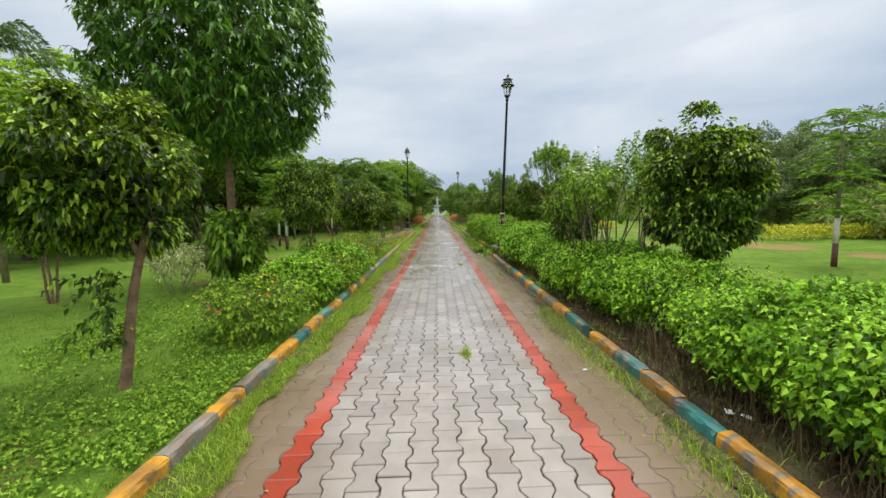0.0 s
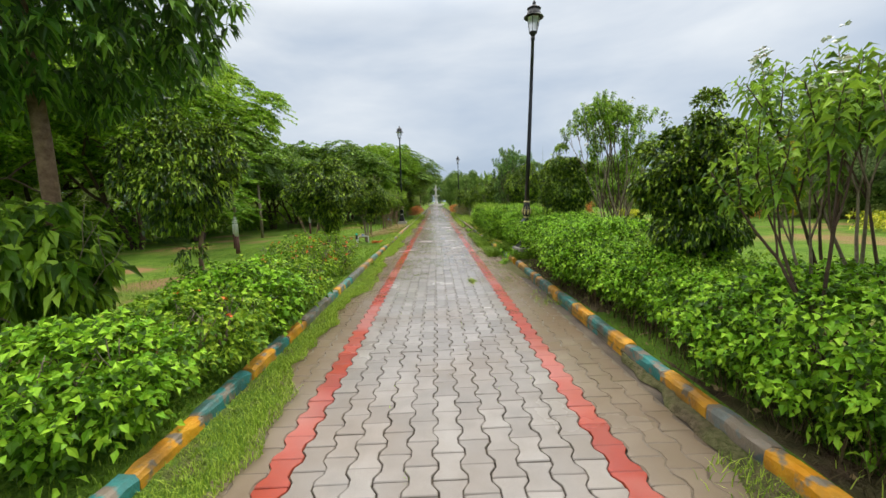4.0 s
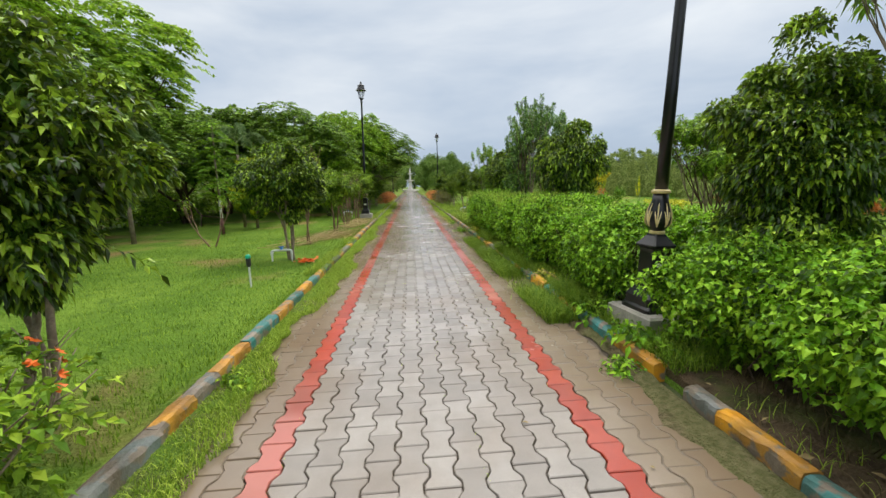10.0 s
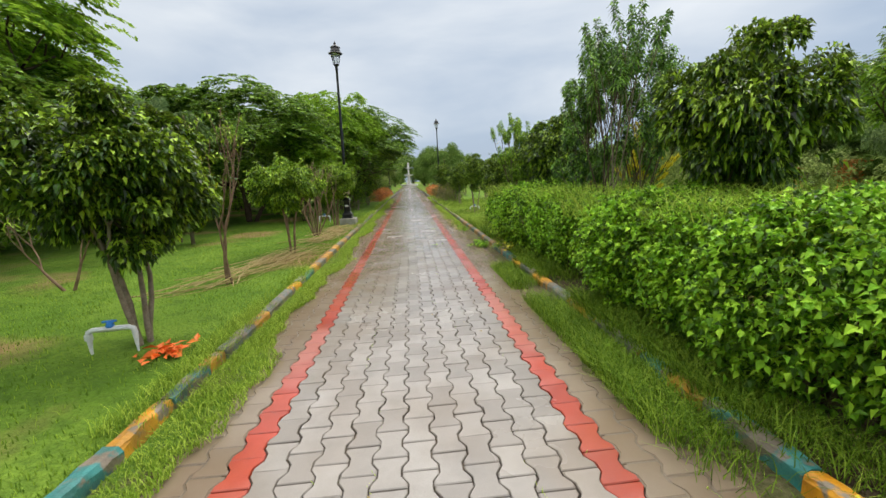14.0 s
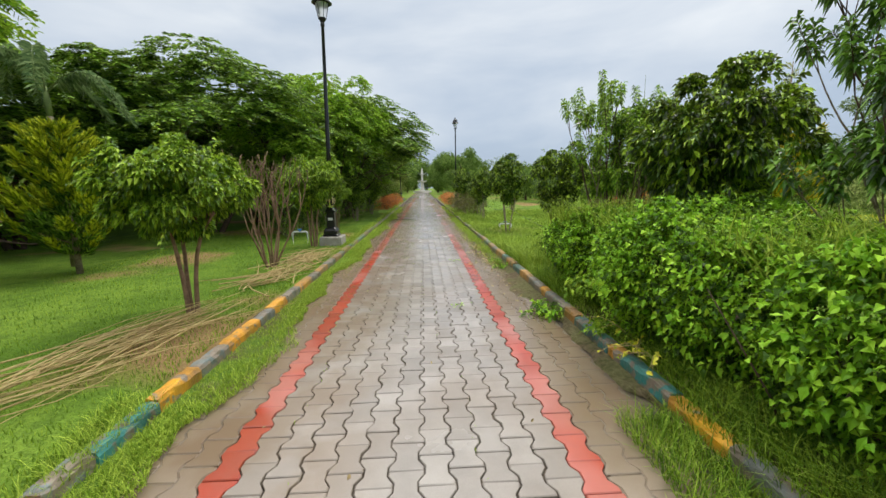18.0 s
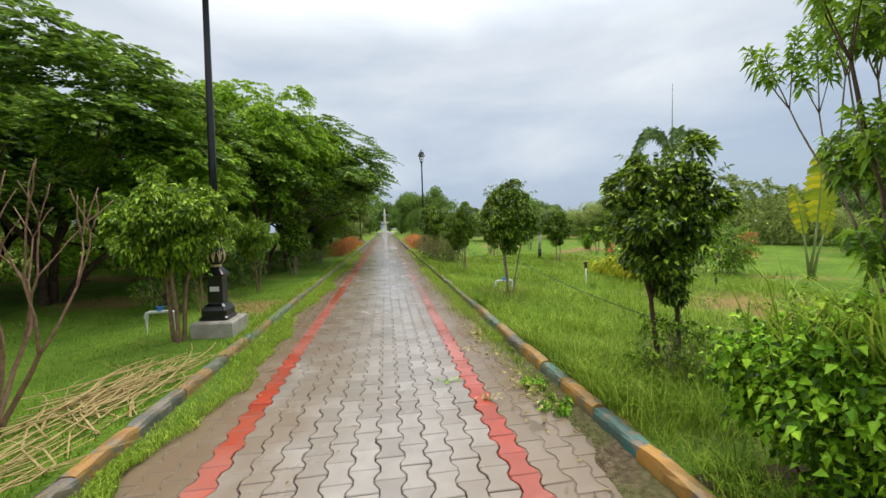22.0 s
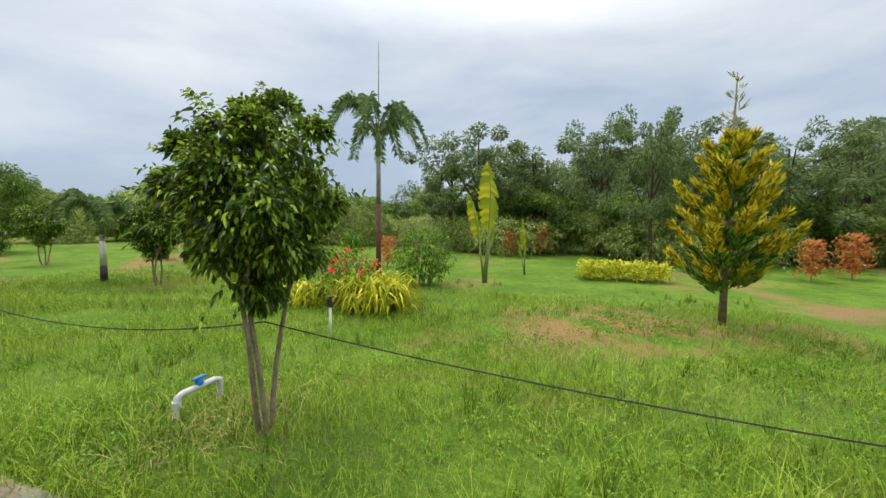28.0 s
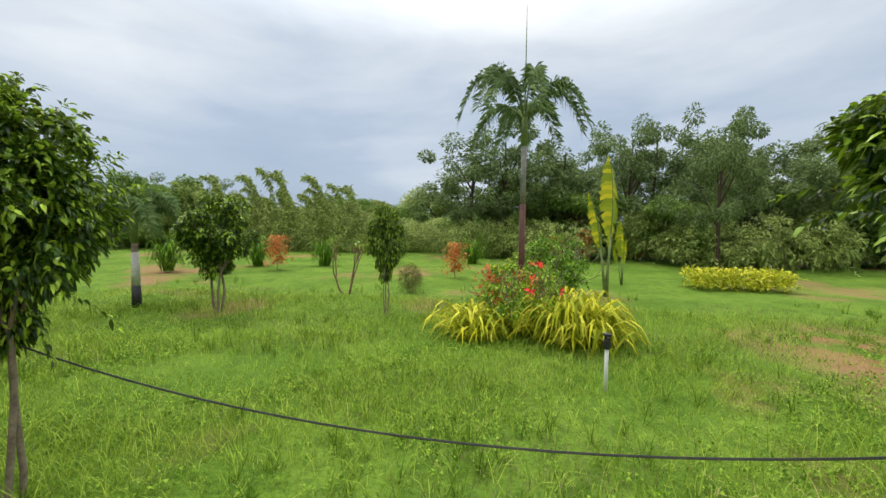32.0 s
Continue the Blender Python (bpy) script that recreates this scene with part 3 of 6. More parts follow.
def kerb_stone(length, r):
    """A kerbstone with a worn, chipped upper edge; runs along y from 0."""
    n = 7
    prof = [(0.0, -0.05), (0.0, 0.105), (0.010, 0.128), (0.04, 0.134), (0.085, 0.132), (0.10, 0.118), (0.104, -0.05)]
    v = []
    for i in range(n):
        y = length * i / (n - 1)
        e = 0.006 if i in (0, n - 1) else 0.0
        for k, (x, z) in enumerate(prof):
            j = 0.006 if 0 < k < 6 and z > 0 else 0.0
            v.append((x + r.uniform(-j, j), y, z - e * (z > 0.1) + r.uniform(-j, j)))
    k = len(prof)
    f = [[i * k + j + 1, i * k + j, (i + 1) * k + j, (i + 1) * k + j + 1] for i in range(n - 1) for j in range(k - 1)]
    f += [list(range(k)), list(range((n - 1) * k, n * k))[::-1]]
    return v, f


def build_kerb(name, x, mirror, runs, y1, r):
    """Stones from boundary to boundary: T teal, Y yellow, D faded, - none."""
    root = thing(name, pose(x, 0, 0), "low concrete kerb painted in worn teal and yellow blocks", "kerb", "", "structure")
    meshes = [mesh_of("kerb_stone", *kerb_stone(0.5, r)) for _ in range(5)]
    painted = {}
    y, i = -4.0, 0
    stones = []
    for part_run in runs.split():
        stones.append((float(part_run[:-1]), part_run[-1]))
    while stones[-1][0] < y1:
        stones.append((stones[-1][0] + r.uniform(0.45, 0.57), "YTYDYT"[len(stones) % 6]))
    for end, colour in stones:
        if colour != "-":
            kind = {"Y": KERB_Y, "T": KERB_T, "D": KERB_D}[colour]
            k = (int(r.integers(5)), colour)
            if k not in painted:
                me = meshes[k[0]].copy()
                me.materials.append(kind)
                painted[k] = me
            ob = piece("kerb_stone", painted[k], kind, root)
            ob.matrix_local = pose(r.uniform(-0.008, 0.008), y, r.uniform(-0.02, 0.0), 0, r.uniform(-2, 2), r.uniform(-0.7, 0.7)) @ Matrix.Diagonal((-1 if mirror else 1, (end - y - 0.006) / 0.5, 1, 1))
        y = end
    return root


EAST = "-3.5Y -3T -2.5Y -2T -1.5Y -1T -0.5Y 0T 0.29Y 0.89T 1.44Y 2T 2.57Y 2.97T 3.42Y 3.87T 4.45Y 4.67- 5.2T 5.74Y 6.16D 6.63Y 7.15T 7.5Y 8T 8.49Y 9.03T 9.46Y 9.93T 10.14Y 10.3T 10.45Y 11T 11.49Y 11.75D 12.05- 12.62Y 13.35T 13.81Y 14.33T 14.83Y 15.38T 15.68Y 15.97T 16Y 16.64D 17.24Y 17.8D 18.35Y 18.91D 19.38Y 19.95T 20.15Y 20.8T 21.09Y 21.75D 21.97Y 22.49D 22.97Y 23.45T 23.96Y 24.34T 24.9Y 25.29D 25.85Y 26.36T 27.08Y"
WEST = "-3.5T -3Y -2.5D -2Y -1.5T -1Y -0.5T 0Y 0.39T 0.99Y 1.54T 2.02D 2.48Y 2.94D 3.32Y 3.88D 4.44Y 4.84T 5.33Y 5.76T 6.29Y 6.94T 7.37Y 7.71T 8.21Y 8.7D 9.28D 9.68T 9.85Y 10D 10.11Y 10.65T 11.2D 11.7D 12.06Y 12.38D 12.92Y 13.63T 14.12Y 14.58T 15.08Y 15.49T 15.93Y 16.37T 16.62Y 17.2D 17.6Y 18.44D 18.83Y 19.1D 19.56T 20Y 20.42D 21.05Y 21.4D 21.86Y 22.3D 22.88Y 23.27D 23.8Y 24.42D 24.89Y 25.29T 25.94Y 26.36T 26.89Y 27.71T"
build_kerb("kerb_west", KL, True, WEST, 62.0, np.random.default_rng(3))
build_kerb("kerb_east", KR, False, EAST, 62.0, np.random.default_rng(4))

# ---- lamps ----


def lamp_post(m):
    root = thing("street_lamp", m, "black cast-iron lamp post with lantern and gilded vase, concrete block", "street lamp", "lamp posts along the path")
    piece("pedestal", slab(-0.22, 0.26, -0.27, 0.27, -0.15, 0.24, 0.02), CONCRETE, root, "weathered concrete block")
    piece("plinth", lathe([(0.17, 0.24), (0.17, 0.27), (0.15, 0.29), (0.15, 0.36), (0.125, 0.41), (0.095, 0.44), (0.09, 0.46)], square=True), BLACK, root)
    piece("column", lathe([(0.088, 0.45), (0.092, 0.47), (0.088, 0.75), (0.092, 0.78), (0.115, 0.80), (0.118, 0.815), (0.09, 0.85), (0.06, 0.89), (0.055, 0.905)], square=True), BLACK, root)
    piece("collar", lathe([(0.055, 0.905), (0.062, 0.912), (0.062, 0.928), (0.055, 0.935)]), GILT, root, "gold-painted ring")
    vase = piece("vase", lathe([(0.05, 0.93), (0.07, 0.955), (0.095, 1.0), (0.10, 1.05), (0.085, 1.12), (0.065, 1.19), (0.06, 1.25)]), BLACK, root, smooth=True)
    for i in range(8):
        a = 2 * math.pi * i / 8
        for s in (-1, 0, 1):
            pts = []
            for k in range(5):
                u = k / 4
                z = 0.97 + u * (0.20 if s == 0 else 0.13)
                rad = np.interp(z, [0.955, 1.0, 1.05, 1.12, 1.19], [0.07, 0.095, 0.10, 0.085, 0.065]) + 0.004
                t = a + s * 0.26 * u
                pts.append((rad * math.cos(t), rad * math.sin(t), z))
            piece("gilded_leaf", tube(pts, [0.005, 0.007, 0.007, 0.006, 0.003], 4), GILT, vase, "gold-painted leaf relief")
    piece("neck", lathe([(0.065, 1.25), (0.075, 1.26), (0.075, 1.275), (0.06, 1.285)]), GILT, root, "gold-painted ring")
    piece("pole", lathe([(0.052, 1.28), (0.046, 2.2), (0.038, 3.6), (0.033, 4.72), (0.045, 4.73), (0.045, 4.78), (0.03, 4.80)]), BLACK, root, smooth=True)
    lantern = piece("lantern_cap", lathe([(0.05, 5.30), (0.20, 5.20), (0.215, 5.185), (0.20, 5.18), (0.16, 5.20), (0.155, 5.25), (0.125, 5.33), (0.12, 5.36), (0.15, 5.36), (0.06, 5.42), (0.035, 5.45), (0.04, 5.48), (0.012, 5.53)], 12), BLACK, root)
    piece("lantern_base", lathe([(0.03, 4.79), (0.06, 4.84), (0.085, 4.87), (0.085, 4.89)], 12), BLACK, root)
    piece("glass", lathe([(0.075, 4.89), (0.135, 5.18)], 6), GLASS, root, "milky glass lantern pane")
    for i in range(6):
        a = 2 * math.pi * i / 6
        piece("lantern_bar", tube([(0.08 * math.cos(a), 0.08 * math.sin(a), 4.87), (0.145 * math.cos(a), 0.145 * math.sin(a), 5.20)], 0.007, 5), BLACK, root)
    piece("notice", slab(-0.055, 0.055, -0.002, 0.002, 0.0, 0.06, 0.001), PAPER, root, "small white paper notice").matrix_local = pose(0.0, -0.093, 0.60)
    return root


lamp_post(pose(2.03, 12.8, 0.02, 0, 2.8, 8))
lamp = lamp_post(pose(-1.95, 26.33, 0.06, 0, 1.1, 0))
copy_thing(lamp, pose(2.28, 42.1, 0.05, 0, 0, 90))
copy_thing(lamp, pose(-2.1, 58.0, 0.05, 0, 0, 40))

# ---- trees and shrubs ----


def grow(r, start, way, length, radius, depth, spread=0.6, kids=(2, 3), lift=0.15, tips=None, out=None, wobble=0.12, sides=6, shrink=0.78):
    """A branching limb; collects tubes and the places and directions of its tips."""
    way = unit(np.asarray(way, float))
    pts = [np.asarray(start, float)]
    d = way
    for _ in range(4):
        d = unit(d + r.normal(size=3) * wobble + np.array((0, 0, lift * 0.3)))
        pts.append(pts[-1] + d * length / 4)
    out.append(tube(pts, np.linspace(radius, radius * 0.68, 5), sides, cap=depth == 0))
    if depth == 0:
        tips.append((pts[-1], d))
        return
    n = int(r.integers(kids[0], kids[1] + 1))
    turn = r.uniform(0, 2 * math.pi)
    side = unit(np.cross(d, np.array((0.3, 0.2, 1.0)) + r.normal(size=3) * 0.1))
    other = np.cross(d, side)
    for i in range(n):
        a = turn + 2 * math.pi * i / n + r.uniform(-0.4, 0.4)
        w = unit(d + spread * (math.cos(a) * side + math.sin(a) * other) + np.array((0, 0, lift)))
        grow(r, pts[-1], w, length * shrink * r.uniform(0.85, 1.15), radius * 0.66, depth - 1, spread, kids, lift, tips, out, wobble, max(4, sides - 1), shrink)


def crown_points(r, n, c, rx, rz, lumps=9, shell=0.65, flat_low=0.75):
    """Points filling a lumpy crown, most of them near its surface, with their outward directions."""
    d = ball(n, r)
    d[:, 2] = np.where(d[:, 2] < 0, d[:, 2] * flat_low, d[:, 2])
    axes = ball(lumps, r)
    lump = 1 + 0.16 * np.max(np.clip(d @ axes.T, 0, 1) ** 6 * r.uniform(0.2, 1.6, lumps)[None, :], axis=1) - 0.16 * np.max(np.clip(d @ ball(lumps, r).T, 0, 1) ** 8, axis=1)
    u = np.where(r.random(n) < shell, r.uniform(0.86, 1.04, n), r.uniform(0.25, 0.9, n))
    p = np.asarray(c) + d * (lump * u)[:, None] * np.array((rx, rx, rz))
    return p, d


def ficus(name, seed, width, low, top, n=6500, leaf=0.085, mat=None, bark=None, stems=3, spread=0.12, label="", sprouts=10, suckers=False, fine=False, thick=0.026):
    """A clipped weeping fig: twisted stems, a dense round crown of drooping leaves, loose shoots at its top."""
    r = np.random.default_rng(seed)
    root = thing(name, Matrix(), label or "small weeping fig tree with a dense round crown on lawn", "tree", "weeping figs beside the path")
    rx, rz = width / 2, (top - low) / 2
    c = np.array((0, 0, (top + low) / 2))
    tubes, tips = [], []
    for i in range(stems):
        a = 2 * math.pi * i / stems + r.uniform(-0.3, 0.3)
        foot = np.array((math.cos(a), math.sin(a), 0)) * 0.045
        lean = np.array((math.cos(a) * spread * 2.2, math.sin(a) * spread * 2.2, 1.0))
        grow(r, foot + np.array((0, 0, -0.08)), lean, low + 0.12, thick, 2, 0.6, (2, 3), 0.3, tips, tubes, 0.08, 7, 0.27)
    piece("trunk", limbs(tubes), bark or BARK, root, smooth=True)
    shape = fine_leaves if fine else leaves
    lobes = int(26 + rx * rz * 62)
    d = unit(ball(lobes, r) + 0.55 * np.stack([np.cos(np.arange(lobes) * 2.4), np.sin(np.arange(lobes) * 2.4), np.linspace(1.0, -0.9, lobes)], -1))
    reach = r.uniform(0.50, 1.0, lobes)[:, None]
    taper = np.where(d[:, 2:] < 0, 1 + 0.5 * d[:, 2:], 1.0)
    mid_lobe = c + d * reach * np.hstack([taper * rx, taper * rx, np.full((lobes, 1), rz)])
    lobe_r = min(rx, rz) * r.uniform(0.17, 0.33, lobes)
    m = int(n * 0.82)
    pick = r.integers(0, lobes, m)
    q = ball(m, r) + d[pick] * 0.55 + np.array((0, 0, 0.35))
    q = unit(q)
    p = mid_lobe[pick] + q * (lobe_r[pick] * r.uniform(0.45, 1.05, m))[:, None] * np.array((1, 1, 0.8))
    geos = [shape(p, q * 0.7 + d[pick] * 0.45 + r.normal(size=(m, 3)) * 0.5 - np.array((0, 0, 0.38)), leaf, leaf * 0.5, 0.3, r)]
    m = n - m
    p, d2 = crown_points(r, m, c, rx * 0.72, rz * 0.75, 7, 0.35)
    geos.append(leaves(p, ball(m, r) - np.array((0, 0, 0.4)), leaf * 1.25, leaf * 0.7, 0.3, r))
    k = max(12, 2 * sprouts)
    dd = unit(ball(k, r) * np.array((1, 1, 0.7)) + np.array((0, 0, 0.35)))
    geos.append(sprays(r, c + dd * np.array((rx, rx, rz)) * 0.88, dd + np.array((0, 0, 0.6)), 0.24, 13, leaf, 0.44, 0.5, shape=shape))
    if suckers:
        k = 26
        q = np.stack([r.normal(0, 0.07, k), r.normal(0, 0.09, k), r.uniform(low * 0.35, low, k)], -1)
        geos.append(sprays(r, q, ball(k, r), 0.2, 12, leaf, 0.45))
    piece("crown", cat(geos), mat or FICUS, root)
    return root


def place(ob, x, y, turn=0, s=1.0, sz=None, z=GZ):
    ob.matrix_world = pose(x, y, z, 0, 0, turn) @ Matrix.Diagonal((s, s, sz or s, 1))
    return ob


def again(ob, x, y, turn=0, s=1.0, sz=None, z=GZ, label=""):
    o = copy_thing(ob, Matrix())
    o.matrix_basis = pose(x, y, z, 0, 0, turn) @ Matrix.Diagonal((s, s, sz or s, 1))
    return tagged(o, label) if label else o


fig_a = place(ficus("fig_tree", 11, 1.50, 1.0, 2.22, 21000, 0.070, suckers=True, stems=1, thick=0.044, label="weeping fig tree with twisted brown stems and drooping leaves", spread=0.03, bark=BARK_RED), -2.48, 3.39)
fig_b = place(ficus("fig_tree", 12, 1.32, 0.80, 2.14, 22000, 0.072, spread=0.03, label="dark round weeping fig beside the path"), -2.14, 11.8)
place(ficus("fig_tree", 13, 1.55, 0.78, 2.16, 24000, 0.070, stems=4, spread=0.06, label="weeping fig with umbrella crown over a water pipe"), -2.30, 17.0)
fig_d = place(ficus("fig_tree", 14, 1.34, 0.80, 1.84, 24000, 0.068, FICUS_LIGHT, stems=3, spread=0.08, label="clipped light green fig with umbrella crown", bark=BARK_RED), -2.31, 21.42)
place(ficus("fig_tree", 25, 0.92, 0.62, 1.98, 20000, 0.049, stems=2, spread=0.06, suckers=True, sprouts=14, label="weeping fig with drooping glossy leaves in long grass", bark=BARK_DARK, fine=True), 2.56, 23.93)
fig_f = place(ficus("fig_tree", 16, 1.10, 0.86, 2.10, 23000, 0.050, stems=3, thick=0.020, spread=0.025, sprouts=26, label="weeping fig with pale stems and ragged drooping crown", fine=True), 2.49, 27.88, 0, 0.94, 1.0)
fig_g = place(ficus("fig_tree", 17, 1.28, 0.74, 2.15, 14000, 0.075, label="dark round fig on the lawn"), 2.3, 37.5)
again(fig_d, -6.0, 6.5, 60, 0.9, 1.0, label="small light green tree with reddish stems on the lawn")
again(fig_a, -2.48, 8.0, 70, 0.76, 1.0, label="slender dark fig tree behind flowering bushes")
again(fig_d, -2.27, 25.98, 40, 1.0, 1.08, label="small light green fig beside the lamp block")
fig_h = place(ficus("fig_tree", 18, 1.40, 0.56, 2.42, 26000, 0.072, spread=0.03, label="dark round fig tree behind the hedge"), 3.28, 5.25, 130)
again(fig_h, 2.62, 7.85, 200, 0.80, 0.88, label="small dark fig rising out of the hedge")
again(fig_h, 2.75, 12.2, 30, 0.82, 0.94, label="dark fig tree behind the lamp post")
again(fig_b, 2.95, 16.75, 15, 0.88, 1.1, label="tall dark fig tree behind the hedge")
again(fig_b, 2.85, 20.77, 310, 0.95, 1.06, label="dark fig tree rising out of the hedge")
again(fig_f, 2.42, 31.75, 100, 0.80, 0.94, label="smaller weeping fig with pale stems on the lawn")
again(fig_g, 6.2, 33.92, 80, 0.84, 0.80, label="small dark fig on the lawn")
again(fig_g, 6.55, 31.36, 20, 0.40, 0.74, label="narrow dark fig on the lawn")
for x, y, t, s in ((5.0, 38.5, 60, 0.8), (4.2, 42.5, 60, 0.85), (7.5, 40.0, 160, 0.8), (9.5, 37.0, 30, 0.7), (2.6, 34.0, 60, 0.75), (4.4, 35.6, 200, 0.6), (-2.5, 33.0, 50, 0.8), (-2.4, 37.0, 90, 0.8)):
    again(fig_g, x, y, t, s)
again(fig_d, -2.6, 30.0, 10, 0.62, 0.9)
again(fig_d, -2.9, 28.0, 80, 0.5, 0.75)


def frangipani(seed, width, top, label, flowers=14, stems=7, foot=0.12, full=1.0, fork=0.46, low=0.0, mat=None):
    """Many bare grey stems that fork upward, with leaf rosettes and some white flowers at the tips."""
    r = np.random.default_rng(seed)
    root = thing("frangipani", Matrix(), label, "shrub", "frangipani shrubs behind the hedge")
    tips = []
    for i in range(stems):
        tubes = []
        a = 2 * math.pi * i / stems + r.uniform(-0.3, 0.3)
        w = np.array((math.cos(a), math.sin(a), 0)) * width * r.uniform(0.12, 0.42) / (top * 0.5)
        grow(r, np.array((math.cos(a), math.sin(a), 0)) * foot + np.array((0, 0, -0.06)), w + np.array((0, 0, 1.0)), top * 0.345 * r.uniform(0.8 - low, 1.1), 0.019, 3, fork, (2, 3), 0.26, tips, tubes, 0.05, 6)
        piece("stem", limbs(tubes), BARK_DARK if i % 2 else BARK, root, smooth=True)
    geos = []
    for k, (p, d) in enumerate(tips):
        m = int(r.integers(22, 30) * full)
        a = np.arange(m) * 2.4
        side = unit(np.cross(d, np.array((0.1, 0.9, 0.3))))
        oth = np.cross(d, side)
        out = np.cos(a)[:, None] * side + np.sin(a)[:, None] * oth
        lift = np.linspace(-0.35, 0.6, m)[:, None]
        geos.append(leaves(p - d * np.linspace(0.24, 0, m)[:, None], out + d * lift, 0.100, 0.036, 0.35, r, 0.18))
        if k % max(1, len(tips) // max(1, flowers)) == 0:
            for c in p + d * 0.07 + r.normal(size=(4, 3)) * 0.035:
                b = np.arange(5) * 1.2566 + r.uniform(0, 1)
                o = np.cos(b)[:, None] * side + np.sin(b)[:, None] * oth
                piece("blossom", flat_leaves(np.repeat([c], 5, 0), o + d * 0.3, 0.045, 0.030, r), WHITE_PETAL, root, "small white flower")
    piece("foliage", cat(geos), mat or PLUM, root)
    return root


place(frangipani(21, 1.35, 2.05, "frangipani shrub with bare grey stems and white blossoms behind the hedge", 14, 10, 0.22, 1.1, 0.46, 0.1), 2.50, 5.95, 0, 0.9, 1.12)
place(frangipani(22, 1.9, 3.1, "tall frangipani with forked bare stems and leafy tips", 5, 6, 0.06, 1.9, 0.46, 0.15), 3.55, 11.5, 0, 0.93, 1.12)
place(frangipani(23, 1.7, 2.95, "dense many-stemmed frangipani rising over the hedge", 4, 16, 0.28, 2.0, 0.46, 0.3, MANGO), 2.95, 18.95, 0, 0.80, 1.02)
fr4 = place(frangipani(24, 1.15, 2.9, "many-stemmed frangipani with white blossoms at the hedge end", 5, 14, 0.12, 1.9, 0.40, 0.30), 2.64, 22.2, 0, 0.76, 0.86)
again(fig_g, 9.6, 17.3, 30, 0.36, 1.05, label="slender dark sapling on the lawn")
again(fr4, 6.15, 17.0, 200, 1.25, 0.95)


def feather_tree(seed, height, spread, n=1000, mat=None, name="canopy_tree", label="", low=0.35, leaflet=0.055):
    """A spreading tree with dark limbs and layered sprays of small paired leaflets."""
    r = np.random.default_rng(seed)
    root = thing(name, Matrix(), label or "spreading tree with dark trunk and layered feathery canopy", "tree", "canopy trees beside the lawn")
    tubes, tips = [], []
    for i in range(3):
        a = 2.1 * i + r.uniform(-0.4, 0.4)
        grow(r, (math.cos(a) * 0.1, math.sin(a) * 0.1, -0.1), (math.cos(a) * 0.35, math.sin(a) * 0.35, 1), height * 0.25, 0.085, 3, 0.8, (2, 3), 0.05, tips, tubes, 0.13, 7)
    piece("trunk", limbs(tubes), BARK_DARK, root, smooth=True)
    c = np.array((0, 0, height * (0.5 + low / 2)))
    plates = 64
    w = ball(plates, r)
    w[:, 2] = np.where(w[:, 2] < 0, w[:, 2] * 0.75, w[:, 2])
    heart = c + w * r.uniform(0.55, 0.98, plates)[:, None] * np.array((spread / 2, spread / 2, height * (0.5 - low / 2)))
    wide = spread * r.uniform(0.07, 0.17, plates)
    pick = r.integers(0, plates, n)
    turn, rho = r.uniform(0, 2 * math.pi, n), np.sqrt(r.random(n))
    off = np.stack([np.cos(turn), np.sin(turn), np.zeros(n)], -1)
    p = heart[pick] + off * (wide[pick] * rho)[:, None] + np.array((0, 0, 1.0)) * (wide[pick] * (0.22 - 0.62 * rho * rho) + r.normal(0, 0.05, n))[:, None]
    d = unit(w[pick] + off * 0.8)
    geos = []
    flat = unit(d * np.array((1, 1, 0.12)) + r.normal(size=(n, 3)) * np.array((0.4, 0.4, 0.08)))
    side = unit(np.cross(flat, np.array((0, 0, 1.0))))
    k = 9
    ln = r.uniform(0.35, 0.6, n)
    for i in range(k):
        u = (i + 0.5) / k
        base = p + flat * (ln * u)[:, None] - np.array((0, 0, 1.0)) * (ln * 0.35 * u * u)[:, None]
        for s in (-1, 1):
            w = side * s + flat * 0.5 + r.normal(size=(n, 3)) * 0.12 - np.array((0, 0, 0.12))
            geos.append(flat_leaves(base, w, leaflet * 2.6 * (1.1 - 0.6 * abs(u - 0.4)), leaflet * 1.15, r))
    piece("canopy", cat(geos), mat or FEATHER, root)
    return root


cano_a = place(feather_tree(31, 5.5, 6.6, 4200, low=0.27, leaflet=0.055), -6.2, 29.5, 0, 1.02, 0.95)
cano_c = place(feather_tree(33, 5.5, 6.6, 1900, low=0.27, leaflet=0.08), -5.8, 39.0, 0, 0.95)
cano_b = place(feather_tree(32, 6.2, 6.5, 3000, CANOPY, leaflet=0.06, low=0.25, label="tall light green feathery tree beyond the lawn"), -10.3, 17.5, 0, 1.0, 1.22)
for x, y, t, s in ((-3.2, 35.6, 40, 1.03), (-6.4, 33.5, 200, 1.0), (-4.4, 42.0, 120, 1.08), (-9.6, 27.0, 250, 1.0)):
    again(cano_a, x, y, t, s, s * 0.94)
for x, y, t, s in ((-5.6, 45.5, 200, 1.3), (-5.0, 50.5, 20, 0.9), (-5.0, 58.0, 70, 1.3), (-4.6, 66.0, 160, 1.0), (-10.5, 33.0, 70, 1.1), (-11.5, 41.0, 160, 1.2), (-10.0, 20.5, 130, 0.95)):
    again(cano_c, x, y, t, s)
for x, y, t, s in ((-4.0, 47.8, 10, 0.6), (-13.0, 13.0, 60, 1.1), (-8.5, 46.0, 140, 1.15), (-15.0, 18.5, 200, 1.2), (-17.0, 5.0, 300, 0.8)):
    again(cano_b, x, y, t, s)
again(cano_b, -12.5, 25.0, 140, 1.35, 1.6, label="towering dark green tree behind the lawn")
again(cano_b, -3.4, 33.2, 60, 0.62, 0.98, label="tall light green tree leaning towards the path")
